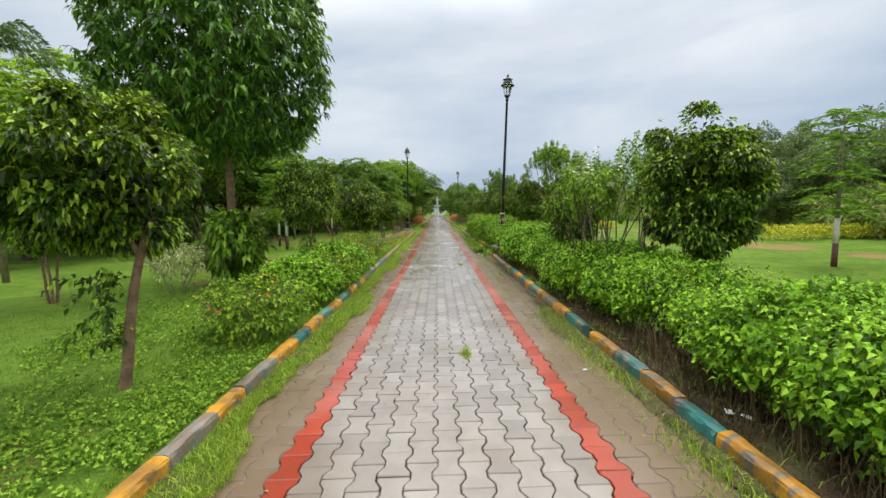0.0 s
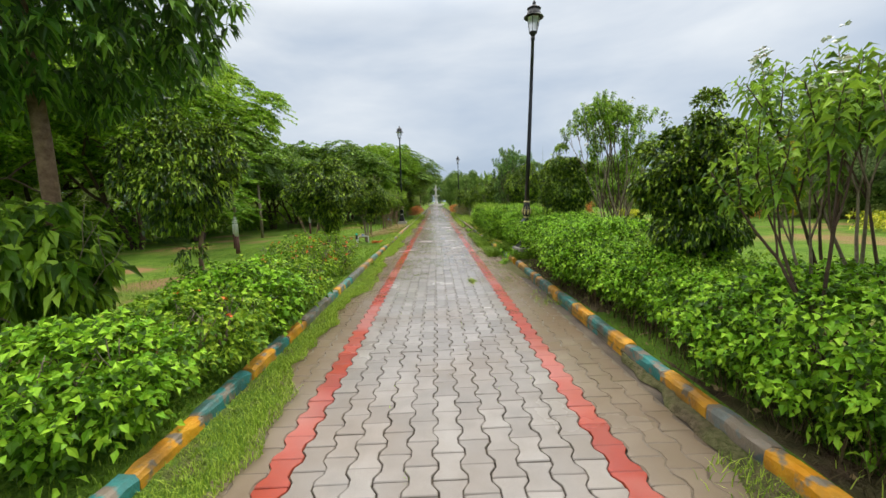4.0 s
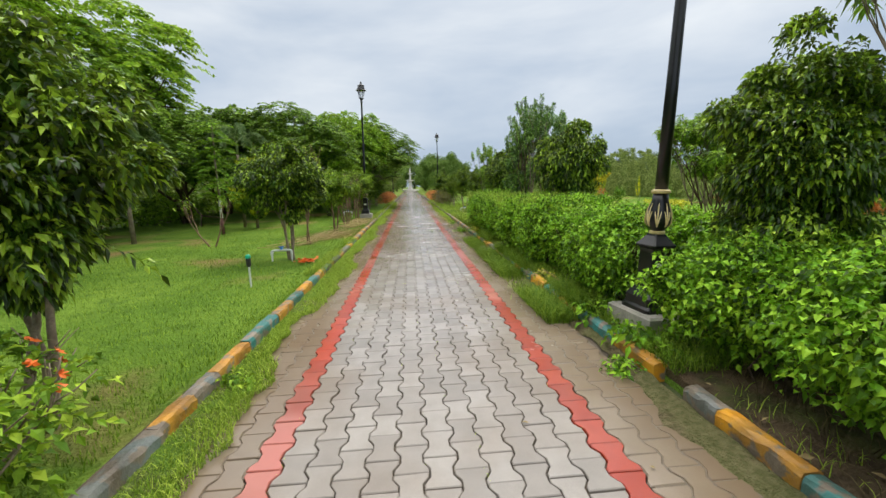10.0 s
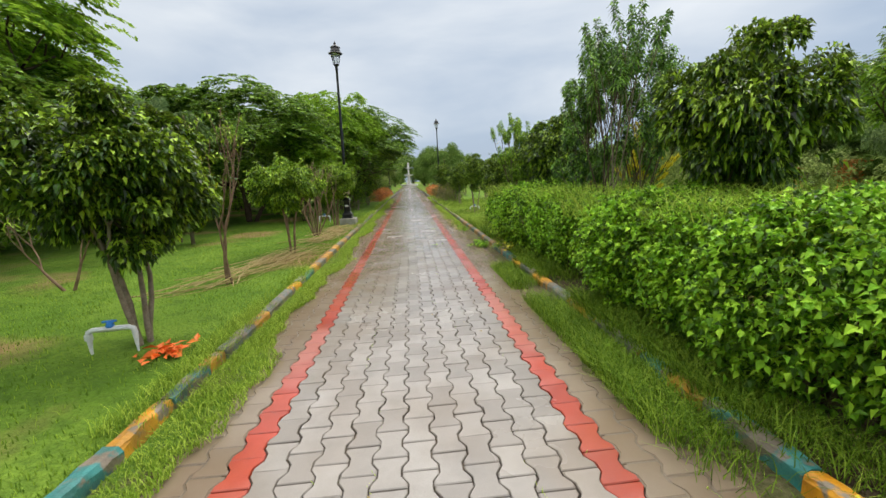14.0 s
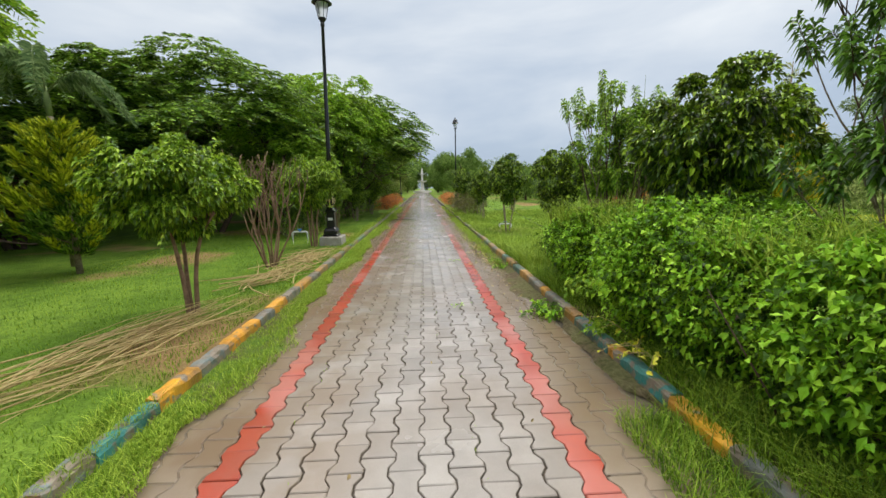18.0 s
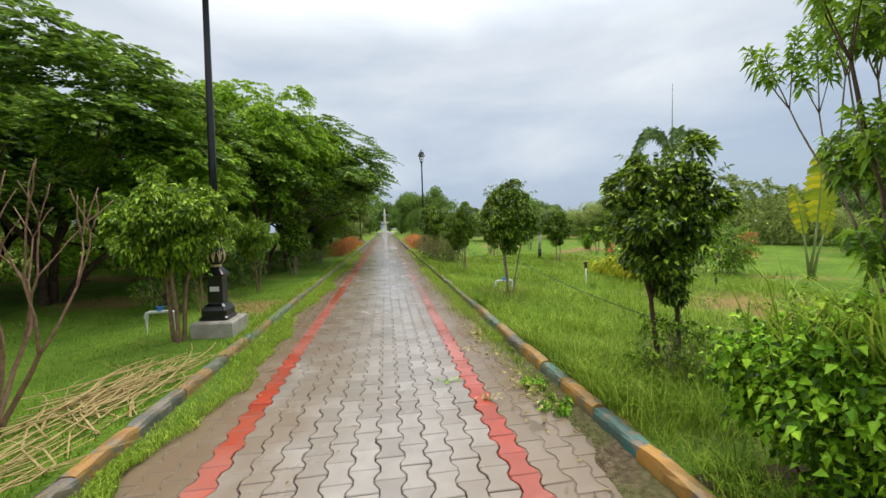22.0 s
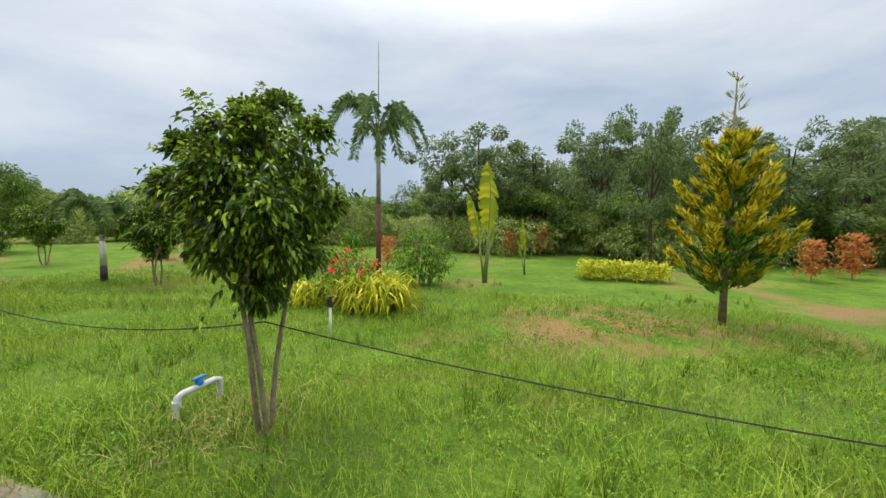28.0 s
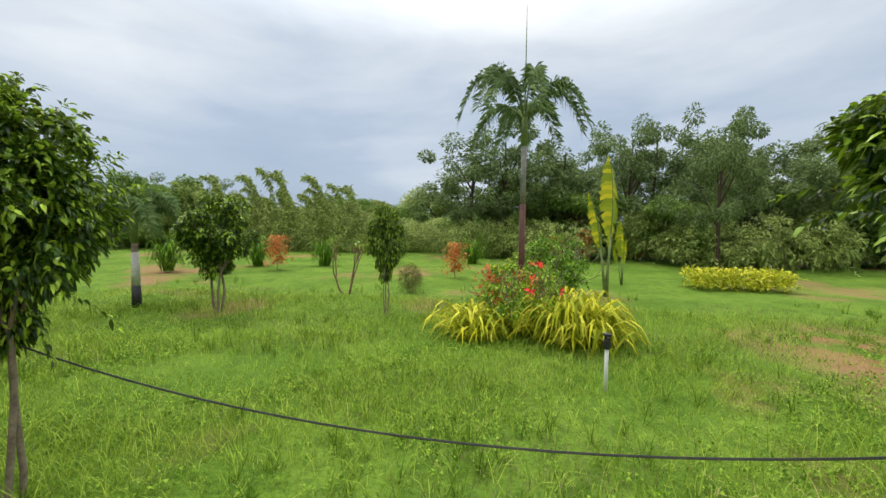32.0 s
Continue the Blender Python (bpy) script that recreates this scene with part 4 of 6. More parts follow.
again(cano_b, -4.0, 29.0, 200, 0.42, 0.62, label="small light green tree under the canopy")


def broad_tree(seed, height, spread, low, n, label):
    """A tall tree with a straight stem and rosettes of long hanging leaves."""
    r = np.random.default_rng(seed)
    root = thing("broadleaf_tree", Matrix(), label, "tree")
    tubes, tips = [], []
    tubes.append(tube([(0, 0, -0.1), (0.02, 0.0, height * 0.3), (-0.03, 0.02, height * 0.6), (0.0, 0.05, height * 0.9)], [0.085, 0.075, 0.055, 0.02], 9))
    for i in range(11):
        z = height * r.uniform(0.45, 0.85)
        a = 2.4 * i
        grow(r, (0, 0, z), (math.cos(a), math.sin(a), 0.45), spread * 0.15, 0.035, 2, 0.6, (2, 3), 0.05, tips, tubes, 0.12, 6)
    piece("trunk", limbs(tubes), BARK_RED, root, smooth=True)
    c = np.array((0, 0, (height + low) / 2))
    p, d = crown_points(r, n, c, spread / 2, (height - low) / 2, 16, 0.7, 0.95)
    keep = r.random(n) < np.where(p[:, 2] < low + 0.9, 0.6, 1.0)
    p, d = p[keep], d[keep]
    geos = []
    for i in range(8):
        a = i * 0.785 + r.uniform(0, 0.5, len(p))
        w = np.stack([np.cos(a), np.sin(a), np.full(len(p), -0.35)], -1) + d * 0.35 + r.normal(size=(len(p), 3)) * 0.2
        geos.append(leaves(p + r.normal(size=p.shape) * 0.03, w, 0.19, 0.066, 0.45, r, 0.15))
    piece("crown", cat(geos), MANGO, root)
    return root


place(broad_tree(41, 6.8, 3.7, 2.2, 2700, "tall dark broadleaf tree with hanging glossy leaves on lawn"), -4.02, 8.2)


def leafy_clump(name, seed, width, height, n, leaf, ratio, mat, label, category="shrub", stems=8, hang=-0.1, thickness=0.01, forks=2, group="", bark=None, shell=0.6, lowcut=0.12):
    """A loose bush: thin stems from the foot and leaves through a lumpy mound."""
    r = np.random.default_rng(seed)
    root = thing(name, Matrix(), label, category, group)
    tubes, tips = [], []
    for i in range(stems):
        a = 2 * math.pi * i / stems + r.uniform(-0.3, 0.3)
        grow(r, (math.cos(a) * width * 0.08, math.sin(a) * width * 0.08, -0.05), (math.cos(a) * width * 0.5, math.sin(a) * width * 0.5, height), height * 0.42, thickness, forks, 0.5, (2, 3), 0.2, tips, tubes, 0.12, 5)
    tagged(piece("stem_tangle", join(tubes), bark or BARK, root, smooth=True), "", "", "", "stuff")
    c = np.array((0, 0, height * (0.5 + lowcut / 2)))
    m = n // 9
    p, d = crown_points(r, m, c, width * 0.42, height * (0.5 - lowcut / 2) * 0.86, 12, shell, 0.9)
    piece("foliage", sprays(r, p, d + r.normal(size=(m, 3)) * 0.5 + np.array((0, 0, 0.25)), width * 0.17, 9, leaf, ratio, 0.35, hang), mat, root)
    return root


def blossoms(root, seed, width, height, n, mat, size=0.03, label="small orange flower"):
    r = np.random.default_rng(seed)
    d = ball(n, r)
    d[:, 2] = np.abs(d[:, 2])
    p = np.array((0, 0, height * 0.55)) + d * np.array((width / 2, width / 2, height * 0.47)) * 1.02
    geos = []
    for c, w in zip(p, d):
        b = np.arange(6) * 1.047 + r.uniform(0, 1)
        side = unit(np.cross(w, np.array((0.2, 0.1, 1.0))))
        o = np.cos(b)[:, None] * side + np.sin(b)[:, None] * np.cross(w, side)
        piece("flower", flat_leaves(np.repeat([c], 6, 0), o + w * 0.4, size, size * 0.6, r), mat, root, label)


bush = place(leafy_clump("flowering_bush", 51, 1.05, 0.74, 3200, 0.065, 0.55, SHRUB, "loose yellow-green bush with orange flowers by the kerb", group="flowering bushes along the kerb"), -1.98, 4.7, 0, 1.0, 0.88)
blossoms(bush, 52, 1.0, 0.72, 9, ORANGE)
bush_b = place(leafy_clump("flowering_bush", 53, 1.1, 0.78, 5200, 0.070, 0.62, HEDGE, "leafy green bush hanging over the kerb", group="flowering bushes along the kerb"), -2.05, 6.1, 0, 1.0, 0.86)
for k, (x, y, t, s) in enumerate(((-1.95, 7.0, 30, 1.05), (-1.98, 7.85, 100, 1.12), (-2.0, 8.75, 200, 1.1), (-2.25, 9.6, 290, 0.9))):
    again(bush_b if k % 2 else bush, x, y, t, s, s * 0.82)
bush_c = place(leafy_clump("flowering_bush", 54, 1.0, 0.88, 2000, 0.07, 0.5, SHRUB, "open bush with orange flower heads beside the kerb", group="flowering bushes along the kerb"), -1.98, 11.1, 0, 1.1, 0.84)
blossoms(bush_c, 55, 1.0, 0.90, 20, ORANGE, 0.035)
again(bush_c, -2.4, 10.75, 140, 1.1, 0.84)
again(bush_c, -1.95, 9.9, 250, 0.85)


def hedge(name, y0, y1, x0, x1, h, n, label, seed, leaf=0.055, climb=0.0, tuck=0.62, skirt=0.36, flare=0.0):
    """A grown-out hedge: leafy sprays bulging over a dark tangle of bare stems."""
    r = np.random.default_rng(seed)
    root = thing(name, pose(0, 0, 0), label, "hedge")
    ln, w = y1 - y0, x1 - x0
    tubes = []
    for _ in range(int(ln * 44)):
        x, y = r.uniform(x0 + 0.12, x1 - 0.1), r.uniform(y0 + 0.15, y1 - 0.15)
        q = [(x, y, 0.02), (x + r.normal(0, 0.07), y + r.normal(0, 0.07), h * 0.3), (x + r.normal(0, 0.14), y + r.normal(0, 0.14), h * 0.78)]
        tubes.append(tube(q, [0.009, 0.007, 0.004], 4, False))
    tagged(piece("stem_tangle", join(tubes), BARK_DARK, root), "", "", "", "stuff")
    m = n // 8
    y = r.uniform(y0, y1, m)
    bulge = 0.12 * np.sin(y * 1.7 + seed) + 0.10 * np.sin(y * 3.9 + 2 * seed) + 0.06 * np.sin(y * 9.1)
    s = r.random(m)
    # an angle round the section: 0 the path side, 90 degrees the top, 180 the far side
    a = np.where(s < 0.55, r.uniform(-0.85, 1.2, m), np.where(s < 0.9, r.uniform(1.0, 2.2, m), r.uniform(2.0, 3.3, m)))
    ca, sa = np.cos(a), np.sin(a)
    sq = 1 / np.maximum(np.abs(ca), np.abs(sa)) ** 0.55
    tops = h + climb * np.clip((y - 8.2) / 3.0, 0, 1)
    cz = tops * 0.60
    tall = tops * 0.40 + bulge * 0.7
    low = tops * skirt
    inner = np.where(r.random(m) < 0.72, r.uniform(0.84, 1.0, m), r.uniform(0.4, 0.85, m))
    under = np.where((sa < 0) & (ca > 0), 1 + tuck * sa, 1.0)
    x = (x0 + x1) / 2 - ca * sq * (w / 2 + bulge) * inner * under
    wide = flare * np.clip((y - 4.5) / 2.5, 0, 1)
    x = x - wide * np.clip(ca, 0, 1)
    z = cz + sa * sq * np.where(sa > 0, tall, low) * inner
    end = np.clip(np.minimum(y - y0, y1 - y) / 0.4, 0.55, 1)
    z = np.maximum(0.12, cz + (z - cz) * end)
    p = np.stack([x, y, z], -1)
    d = np.stack([-ca, r.normal(0, 0.5, m), sa * 0.8 + 0.25], -1)
    f = piece("foliage", sprays(r, p, d + r.normal(size=(m, 3)) * 0.35, 0.15, 8, leaf * 1.08, 0.72, 0.35, -0.12, 0.95), HEDGE, root)
    k = int(ln * 34)
    q = np.stack([r.uniform(x0 + 0.05, x1, k), r.uniform(y0 + 0.2, y1 - 0.2, k), np.full(k, h * 0.97)], -1)
    q[:, 2] += climb * np.clip((q[:, 1] - 8.2) / 3.0, 0, 1)
    piece("new_growth", sprays(r, q, r.normal(size=(k, 3)) * 0.5 + np.array((0, 0, 0.8)), 0.15, 9, leaf * 1.0, 0.55, 0.1, -0.1), SHRUB, root, "unclipped light green shoots")
    return root


strip = piece("planting_strip", slab(KR + 0.10, 3.15, -4.0, 22.7, 0.0, GZ + 0.02, 0.03), LITTER_SOIL)
tagged(strip, "damp soil strip, darkened for the shade under the hedge", "soil", "", "structure")
hedge("hedge", -3.5, 12.42, 1.95, 3.15, 0.73, 140000, "long green hedge with bare dark stems at its foot", 61, 0.047, 0.27, 0.58, 0.38, 0.16)
hedge("hedge", 13.05, 22.75, 1.84, 3.1, 1.02, 122000, "long green hedge overgrown with grass", 62, 0.047, 0.0, 0.34, 0.48)
hedge("hedge", 12.2, 13.5, 2.52, 3.2, 0.98, 7500, "green hedge closing behind the lamp post", 63, 0.058)

# ---- lawn plants ----


def conifer(seed, height, width, mat, label, spire=0.0, foot=0.12, tiers=70, inner=None):
    """A soft conifer: upswept branches set with flat feathery sprays; a lacy spire where it has one."""
    r = np.random.default_rng(seed)
    root = thing("conifer", Matrix(), label, "tree")
    piece("trunk", tube([(0, 0, -0.05), (0.01, 0, height * 0.5), (0, 0, height * 0.98)], [0.05, 0.03, 0.006], 7), BARK, root, smooth=True)
    geos, tubes, thin, deep = [], [], [], []
    low = height * foot
    for i in range(tiers):
        u = (i + r.random()) / tiers
        if spire and u > 1 - spire and i % 2:
            continue
        z = low + (height - low) * u * 0.97
        body = (1 - u / (1 - spire)) ** 0.55 if u < 1 - spire else 0.0
        rad = width / 2 * max(body, 0.13 * min(1.0, (1 - u) / max(spire, 0.12))) * r.uniform(0.5, 1.16) * (0.8 if u < 0.08 else 1.0) + 0.04
        a = i * 2.4 + r.uniform(-0.3, 0.3)
        o = np.array((math.cos(a), math.sin(a), 0))
        side = np.array((-math.sin(a), math.cos(a), 0))
        k = int((22 + rad * 420) * (1.0 if body > 0.15 else 0.25))
        v = r.uniform(0.15, 1.0, k)[:, None] ** 0.8
        rise = r.uniform(0.5, 1.0)
        axis = np.array((0, 0, z)) + o * rad * v + np.array((0, 0, 1)) * (rise * rad * v ** 1.8)
        s = r.choice((-1.0, 1.0), k)[:, None]
        off = side * s * (0.20 * rad * (1.1 - v)) * r.random(k)[:, None]
        way = o * 0.8 + side * s * 0.55 + np.array((0, 0, 0.8)) + r.normal(size=(k, 3)) * 0.25
        if spire and u > 1 - spire:
            thin.append(flat_leaves(axis + off * 0.6, way, 0.10, 0.016, r, -0.1))
        else:
            q = flat_leaves(axis + off + r.normal(size=(k, 3)) * 0.015, way, 0.115, 0.028, r, -0.1)
            # Inner sprays are greener; their dark tone also paints shade between the plumes.
            tip = np.repeat(v[:, 0] > 0.52 + 0.3 * (0.5 - u), 2)
            q_face = q[1].reshape(2, k, 3).swapaxes(0, 1).reshape(-1, 3)
            for part_of, m in ((geos, tip), (deep, ~tip)):
                if m.any():
                    keep_v = np.repeat(m[::2], 4)
                    slot = np.cumsum(keep_v) - 1
                    part_of.append((q[0][keep_v], slot[q_face[m]]))
        if rad > 0.12:
            tubes.append(tube([(0, 0, z), tuple(np.array((0, 0, z + rise * rad * 0.5)) + o * rad * 0.7)], [0.010, 0.003], 4, False))
    piece("branch_frame", join(tubes), BARK_RED, root)
    piece("foliage", cat(geos), mat, root)
    piece("inner_foliage", cat(deep), inner or FEATHER, root, "greener inner sprays, darkened for shade")
    if thin:
        piece("spire", cat(thin), SPIRE, root, "thin pale feathery top")
    return root


gold = place(conifer(71, 3.36, 1.5, GOLD, "golden yellow conifer with a thin spire on the lawn", 0.28, 0.11, 84), 6.6, 24.08)
place(conifer(72, 2.4, 1.75, LIME, "yellow-green conifer with a red-brown stem on the lawn", 0.0, 0.10, 70), -5.45, 23.8)
place(conifer(73, 2.9, 1.1, GOLD, "stout golden conifer far across the lawn", 0.0, 0.08, 60), 11.2, 16.4)

def frond(r, base, a, length, rise, droop, n=26, leaf=0.24, width=0.02, plumose=0.5):
    """One feather frond: an arching midrib with narrow leaflets."""
    o = np.array((math.cos(a), math.sin(a), 0))
    side = np.array((-math.sin(a), math.cos(a), 0))
    u = np.linspace(0, 1, 14)
    rib = np.asarray(base) + o * (length * (u - 0.12 * u * u))[:, None] + np.array((0, 0, 1.0)) * (length * (rise * u - droop * u * u))[:, None]
    tb = tube(rib, np.linspace(0.012, 0.003, 14), 4, False)
    v = np.linspace(0.14, 1.0, n)
    pts = np.stack([np.interp(v, u, rib[:, i]) for i in range(3)], -1)
    gs = []
    for s in (-1, 1):
        w = side * s + o * 0.55 + r.normal(size=(n, 3)) * np.array((0.12, 0.12, plumose)) - np.array((0, 0, 0.15))
        gs.append(flat_leaves(pts, w, leaf * (1.05 - 0.55 * np.abs(v - 0.45)), width, r, 0.4))
    return tb, gs


def rise_fall(i, r):
    """How steeply a frond leaves the stem and how far it nods: young ones stand, old ones hang."""
    s = (1.4, 2.4, 1.9, 1.2, 2.1)[i % 5] * r.uniform(0.85, 1.1)
    return s, 0.75 * s + 0.62


def palm(seed, trunk_h, label, spear=1.0, fronds=11, painted=True, length=1.25):
    r = np.random.default_rng(seed)
    root = thing("palm_tree", Matrix(), label, "palm")
    if painted:
        piece("lower_trunk", tube([(0, 0, -0.05), (0, 0, 0.9), (0, 0, 1.65)], [0.055, 0.046, 0.042], 10), OXIDE, root, "dark red oxide band of paint", True)
        piece("upper_trunk", tube([(0, 0, 1.65), (0, 0, trunk_h)], [0.042, 0.038], 10), PALM_STEM, root, "bare grey stem", True)
    else:
        piece("lower_trunk", tube([(0, 0, -0.05), (0, 0, trunk_h)], [0.06, 0.045], 10), BARK, root, "", True)
    piece("crownshaft", tube([(0, 0, trunk_h), (0, 0, trunk_h + 0.25), (0, 0, trunk_h + 0.5)], [0.045, 0.05, 0.02], 8), STEM, root, "green crownshaft", True)
    for i in range(fronds):
        a = i * 2.4 + r.uniform(-0.2, 0.2)
        tb, gs = frond(r, (0, 0, trunk_h + 0.38), a, length * r.uniform(0.85, 1.1), *rise_fall(i, r), 104, 0.18, 0.007, 0.7)
        fr = piece("frond", cat(gs), PALM, root)
        piece("midrib", tb, STEM, fr)
    if spear:
        piece("spear", tube([(0, 0, trunk_h + 0.4), (0.01, 0, trunk_h + 0.4 + spear)], [0.014, 0.003], 5), STEM, root, "thin unopened spear leaf")
    return root


place(palm(81, 2.5, "foxtail palm with a painted stem and a tall unopened spear", 1.6, 10, True, 1.02), 7.0, 29.4)
place(palm(82, 2.2, "slender palm behind the lawn trees", 1.0, 9, False, 1.2), -7.2, 20.2)
place(palm(83, 2.6, "slender palm among the canopy trees", 0.8, 10, False, 1.3), -6.2, 24.6, 30)
place(palm(84, 4.2, "tall palm far behind the fig tree", 0.0, 12, False, 1.5), -9.0, 8.6)


def blade_clump(seed, width, n, length, mat, label, name="yellow_grass_clump", lift=1.0):
    """A mound of long arching strap leaves."""
    r = np.random.default_rng(seed)
    root = thing(name, Matrix(), label, "shrub")
    tufts = 12
    vs, fs, c = [], [], 0
    for i in range(n):
        if i and i % (n // tufts) == 0:
            piece("leaf_tuft", (np.vstack(vs), fs), mat, root)
            vs, fs, c = [], [], 0
        a = 2 * math.pi * (i // (n // tufts)) / tufts + r.uniform(-0.8, 0.8)
        o = np.array((math.cos(a), math.sin(a), 0))
        side = np.array((-math.sin(a), math.cos(a), 0))
        b = np.array((*(r.normal(size=2) * width * 0.17), 0.0))
        ln = length * r.uniform(0.6, 1.15)
        up = r.uniform(0.45, 1.3) * lift
        u = np.linspace(0, 1, 6)
        mid = b + o * (ln * u * 0.75)[:, None] + np.array((0, 0, 1.0)) * (ln * (up * u - 0.85 * up * u ** 2.4))[:, None]
        wd = (0.017 * np.array((0.7, 1, 1, 0.85, 0.55, 0.08)))[:, None]
        vs += [mid + side * wd + np.array((0, 0, 0.006)), mid - np.array((0, 0, 0.004)), mid - side * wd + np.array((0, 0, 0.006))]
        for s in (0, 6):
            fs += [[c + s + i, c + s + i + 1, c + s + 7 + i, c + s + 6 + i] for i in range(5)]
        c += 18
    piece("leaf_tuft", (np.vstack(vs), fs), mat, root)
    return root


place(blade_clump(91, 1.0, 620, 0.70, YELLOW, "mound of yellow variegated strap leaves on the lawn", lift=1.6), 5.72, 28.8, 0, 1.0, 1.05)
place(blade_clump(92, 0.85, 300, 0.64, YELLOW, "smaller mound of yellow-green strap leaves", lift=1.3), 5.75, 29.9)
rose = place(leafy_clump("flowering_shrub", 93, 0.9, 0.95, 1500, 0.07, 0.5, SHRUB, "open shrub with red flowers among yellow strap leaves"), 5.85, 29.4)
blossoms(rose, 94, 1.0, 0.95, 7, RED, 0.07, "single red bloom")
place(leafy_clump("round_shrub", 95, 1.1, 1.15, 2600, 0.08, 0.5, LIGHT_TREE, "rounded light green shrub on the lawn"), 8.0, 28.9)


def banana_plant(seed, height, label):
    """A young banana: pale stalks, one huge upright blade with torn edges and a smaller furled one."""
    r = np.random.default_rng(seed)
    root = thing("banana_plant", Matrix(), label, "plant")
    for i, (lean, size, half) in enumerate(((0.07, 1.0, 0.31), (-0.13, 0.70, 0.17), (0.20, 0.5, 0.12))):
        d = unit(np.array((math.sin(lean), 0.05 * i, math.cos(lean))))
        st = height * 0.44 * (1.0 if i == 0 else 0.8)
        ln = height * 0.58 * size
        u = np.linspace(0, 1, 19)
        rib = d * st + d * (ln * u)[:, None] + np.array((-0.10, 0.10, -0.10)) * (u ** 2.5)[:, None] * size
        piece("stalk", tube([(0.03 * (i - 1), 0, -0.05), tuple(d * st * 0.5), tuple(d * st)], [0.035, 0.024, 0.016], 7), STEM, root, "pale green stalk", True)
        vs, fs = [], []
        for s in (-1, 1):
            sd = unit(np.array((d[2], 0.35 * s, -d[0] - (0.25 if s > 0 else 0.0)))) * s
            for j in range(18):
                w = [half * math.sin(math.pi * (0.06 + 0.92 * t)) ** 0.7 * r.uniform(0.74, 1.0) for t in (u[j], u[j + 1])]
                sag = np.array((0, 0, -1.0)) * r.uniform(0.0, 0.06) * (1.6 if s > 0 else 1.0)
                b = len(vs)
                m0, m1 = rib[j] + sd * w[0] * 0.5 + np.array((0, 0.02, 0)), rib[j + 1] + sd * w[1] * 0.5 + np.array((0, 0.02, 0))
                vs += [rib[j], rib[j + 1], m1, m0, rib[j + 1] + sd * w[1] + sag * 1.4 + (rib[j] - rib[j + 1]) * 0.1, rib[j] + sd * w[0] + sag * 1.4]
                fs += [[b, b + 1, b + 2, b + 3], [b + 3, b + 2, b + 4, b + 5]]
        leaf = piece("paddle_leaf", (vs, fs), BANANA, root, "large torn yellow-green blade", True)
        piece("midrib", tube(rib, np.linspace(0.014, 0.004, 19), 5, False), STEM, leaf, "", True)
    return root


fan = place(banana_plant(96, 2.7, "young banana plant with one huge upright yellow-green leaf"), 8.9, 27.8, -52)
again(fan, 10.6, 27.1, 30, 0.55)
strap = place(blade_clump(97, 0.35, 120, 0.62, LIGHT_TREE, "upright yellow-green strap-leaved plant on the lawn", name="strap_plant", lift=3.2), 11.7, 37.3)
for x, y, t in ((12.3, 35.4, 50), (10.0, 38.8, 110), (14.5, 31.0, 200), (13.2, 33.6, 20)):
    again(strap, x, y, t, 1.05)


def flower_bed(seed, x0, x1, y0, y1, h, n, mat, label):
    r = np.random.default_rng(seed)
    root = thing("flower_bed", pose((x0 + x1) / 2, (y0 + y1) / 2, GZ), label, "flower bed")
    p = np.stack([r.uniform(-1, 1, n) * (x1 - x0) / 2, r.uniform(-1, 1, n) * (y1 - y0) / 2, r.uniform(0.05, h, n) ** 1.0], -1)
    piece("foliage", cat([leaves(p, ball(n, r) + np.array((0, 0, 0.7)), 0.16, 0.05, 0.25, r)]), mat, root)
    return root


flower_bed(97, 10.0, 10.8, 23.9, 25.8, 0.42, 1500, YELLOW, "rectangular bed of yellow-green leafy plants on lawn")
flower_bed(98, 12.0, 20.0, 14.0, 15.2, 0.5, 4000, YELLOW, "long bed of yellow-green plants across the lawn")


def croton(seed, h):
    r = np.random.default_rng(seed)
    root = thing("croton", Matrix(), "orange-red leafy croton on the lawn", "shrub", "crotons around the lawn")
    n = 420
    p = np.stack([r.normal(0, 0.13, n), r.normal(0, 0.13, n), r.uniform(0.15, h, n)], -1)
    piece("stem", tube([(0, 0, -0.05), (0.02, 0.01, h * 0.8)], [0.015, 0.006], 5), BARK, root)
    piece("foliage", cat([leaves(p, ball(n, r) + np.array((0, 0, 0.6)), 0.14, 0.045, 0.2, r)]), CROTON, root)
    return root


cro = place(croton(99, 0.95), 15.5, 28.2)
for x, y, s in ((16.5, 27.0, 1.2), (11.05, 36.2, 1.0), (10.7, 31.0, 0.9), (17.5, 24.8, 1.0), (12.0, 20.5, 1.0), (12.6, 19.4, 1.15), (6.35, 29.75, 0.8), (6.5, 29.3, 0.7)):
    again(cro, x, y, s * 90, s)
row = place(leafy_clump("croton_row", 100, 1.3, 0.65, 1500, 0.09, 0.35, CROTON, "low mass of orange-red croton leaves by the kerb", group="croton beds along the far path"), 2.35, 44.5)
for x, y, s in ((2.3, 46.0, 1), (2.3, 47.5, 1), (2.3, 49.5, 1.1), (2.4, 52, 1.1), (-2.2, 41.0, 0.9), (-2.2, 43.0, 1), (-2.2, 45.0, 1), (-2.2, 47.5, 1.1), (-2.3, 50.5, 1.1)):
    again(row, x, y, y * 40, s)
twiggy = place(leafy_clump("brown_bush", 101, 1.7, 1.0, 5200, 0.05, 0.5, RUSSET, "low brownish twiggy bush beside the kerb", stems=16, group="low bushes along the far path"), 2.3, 35.2)
again(twiggy, 2.4, 40.0, 60, 0.9)
low_bush = place(leafy_clump("low_bush", 102, 1.4, 0.8, 2200, 0.05, 0.5, FEATHER, "low dark green bush near the kerb", group="low bushes along the far path"), -3.4, 31.0)
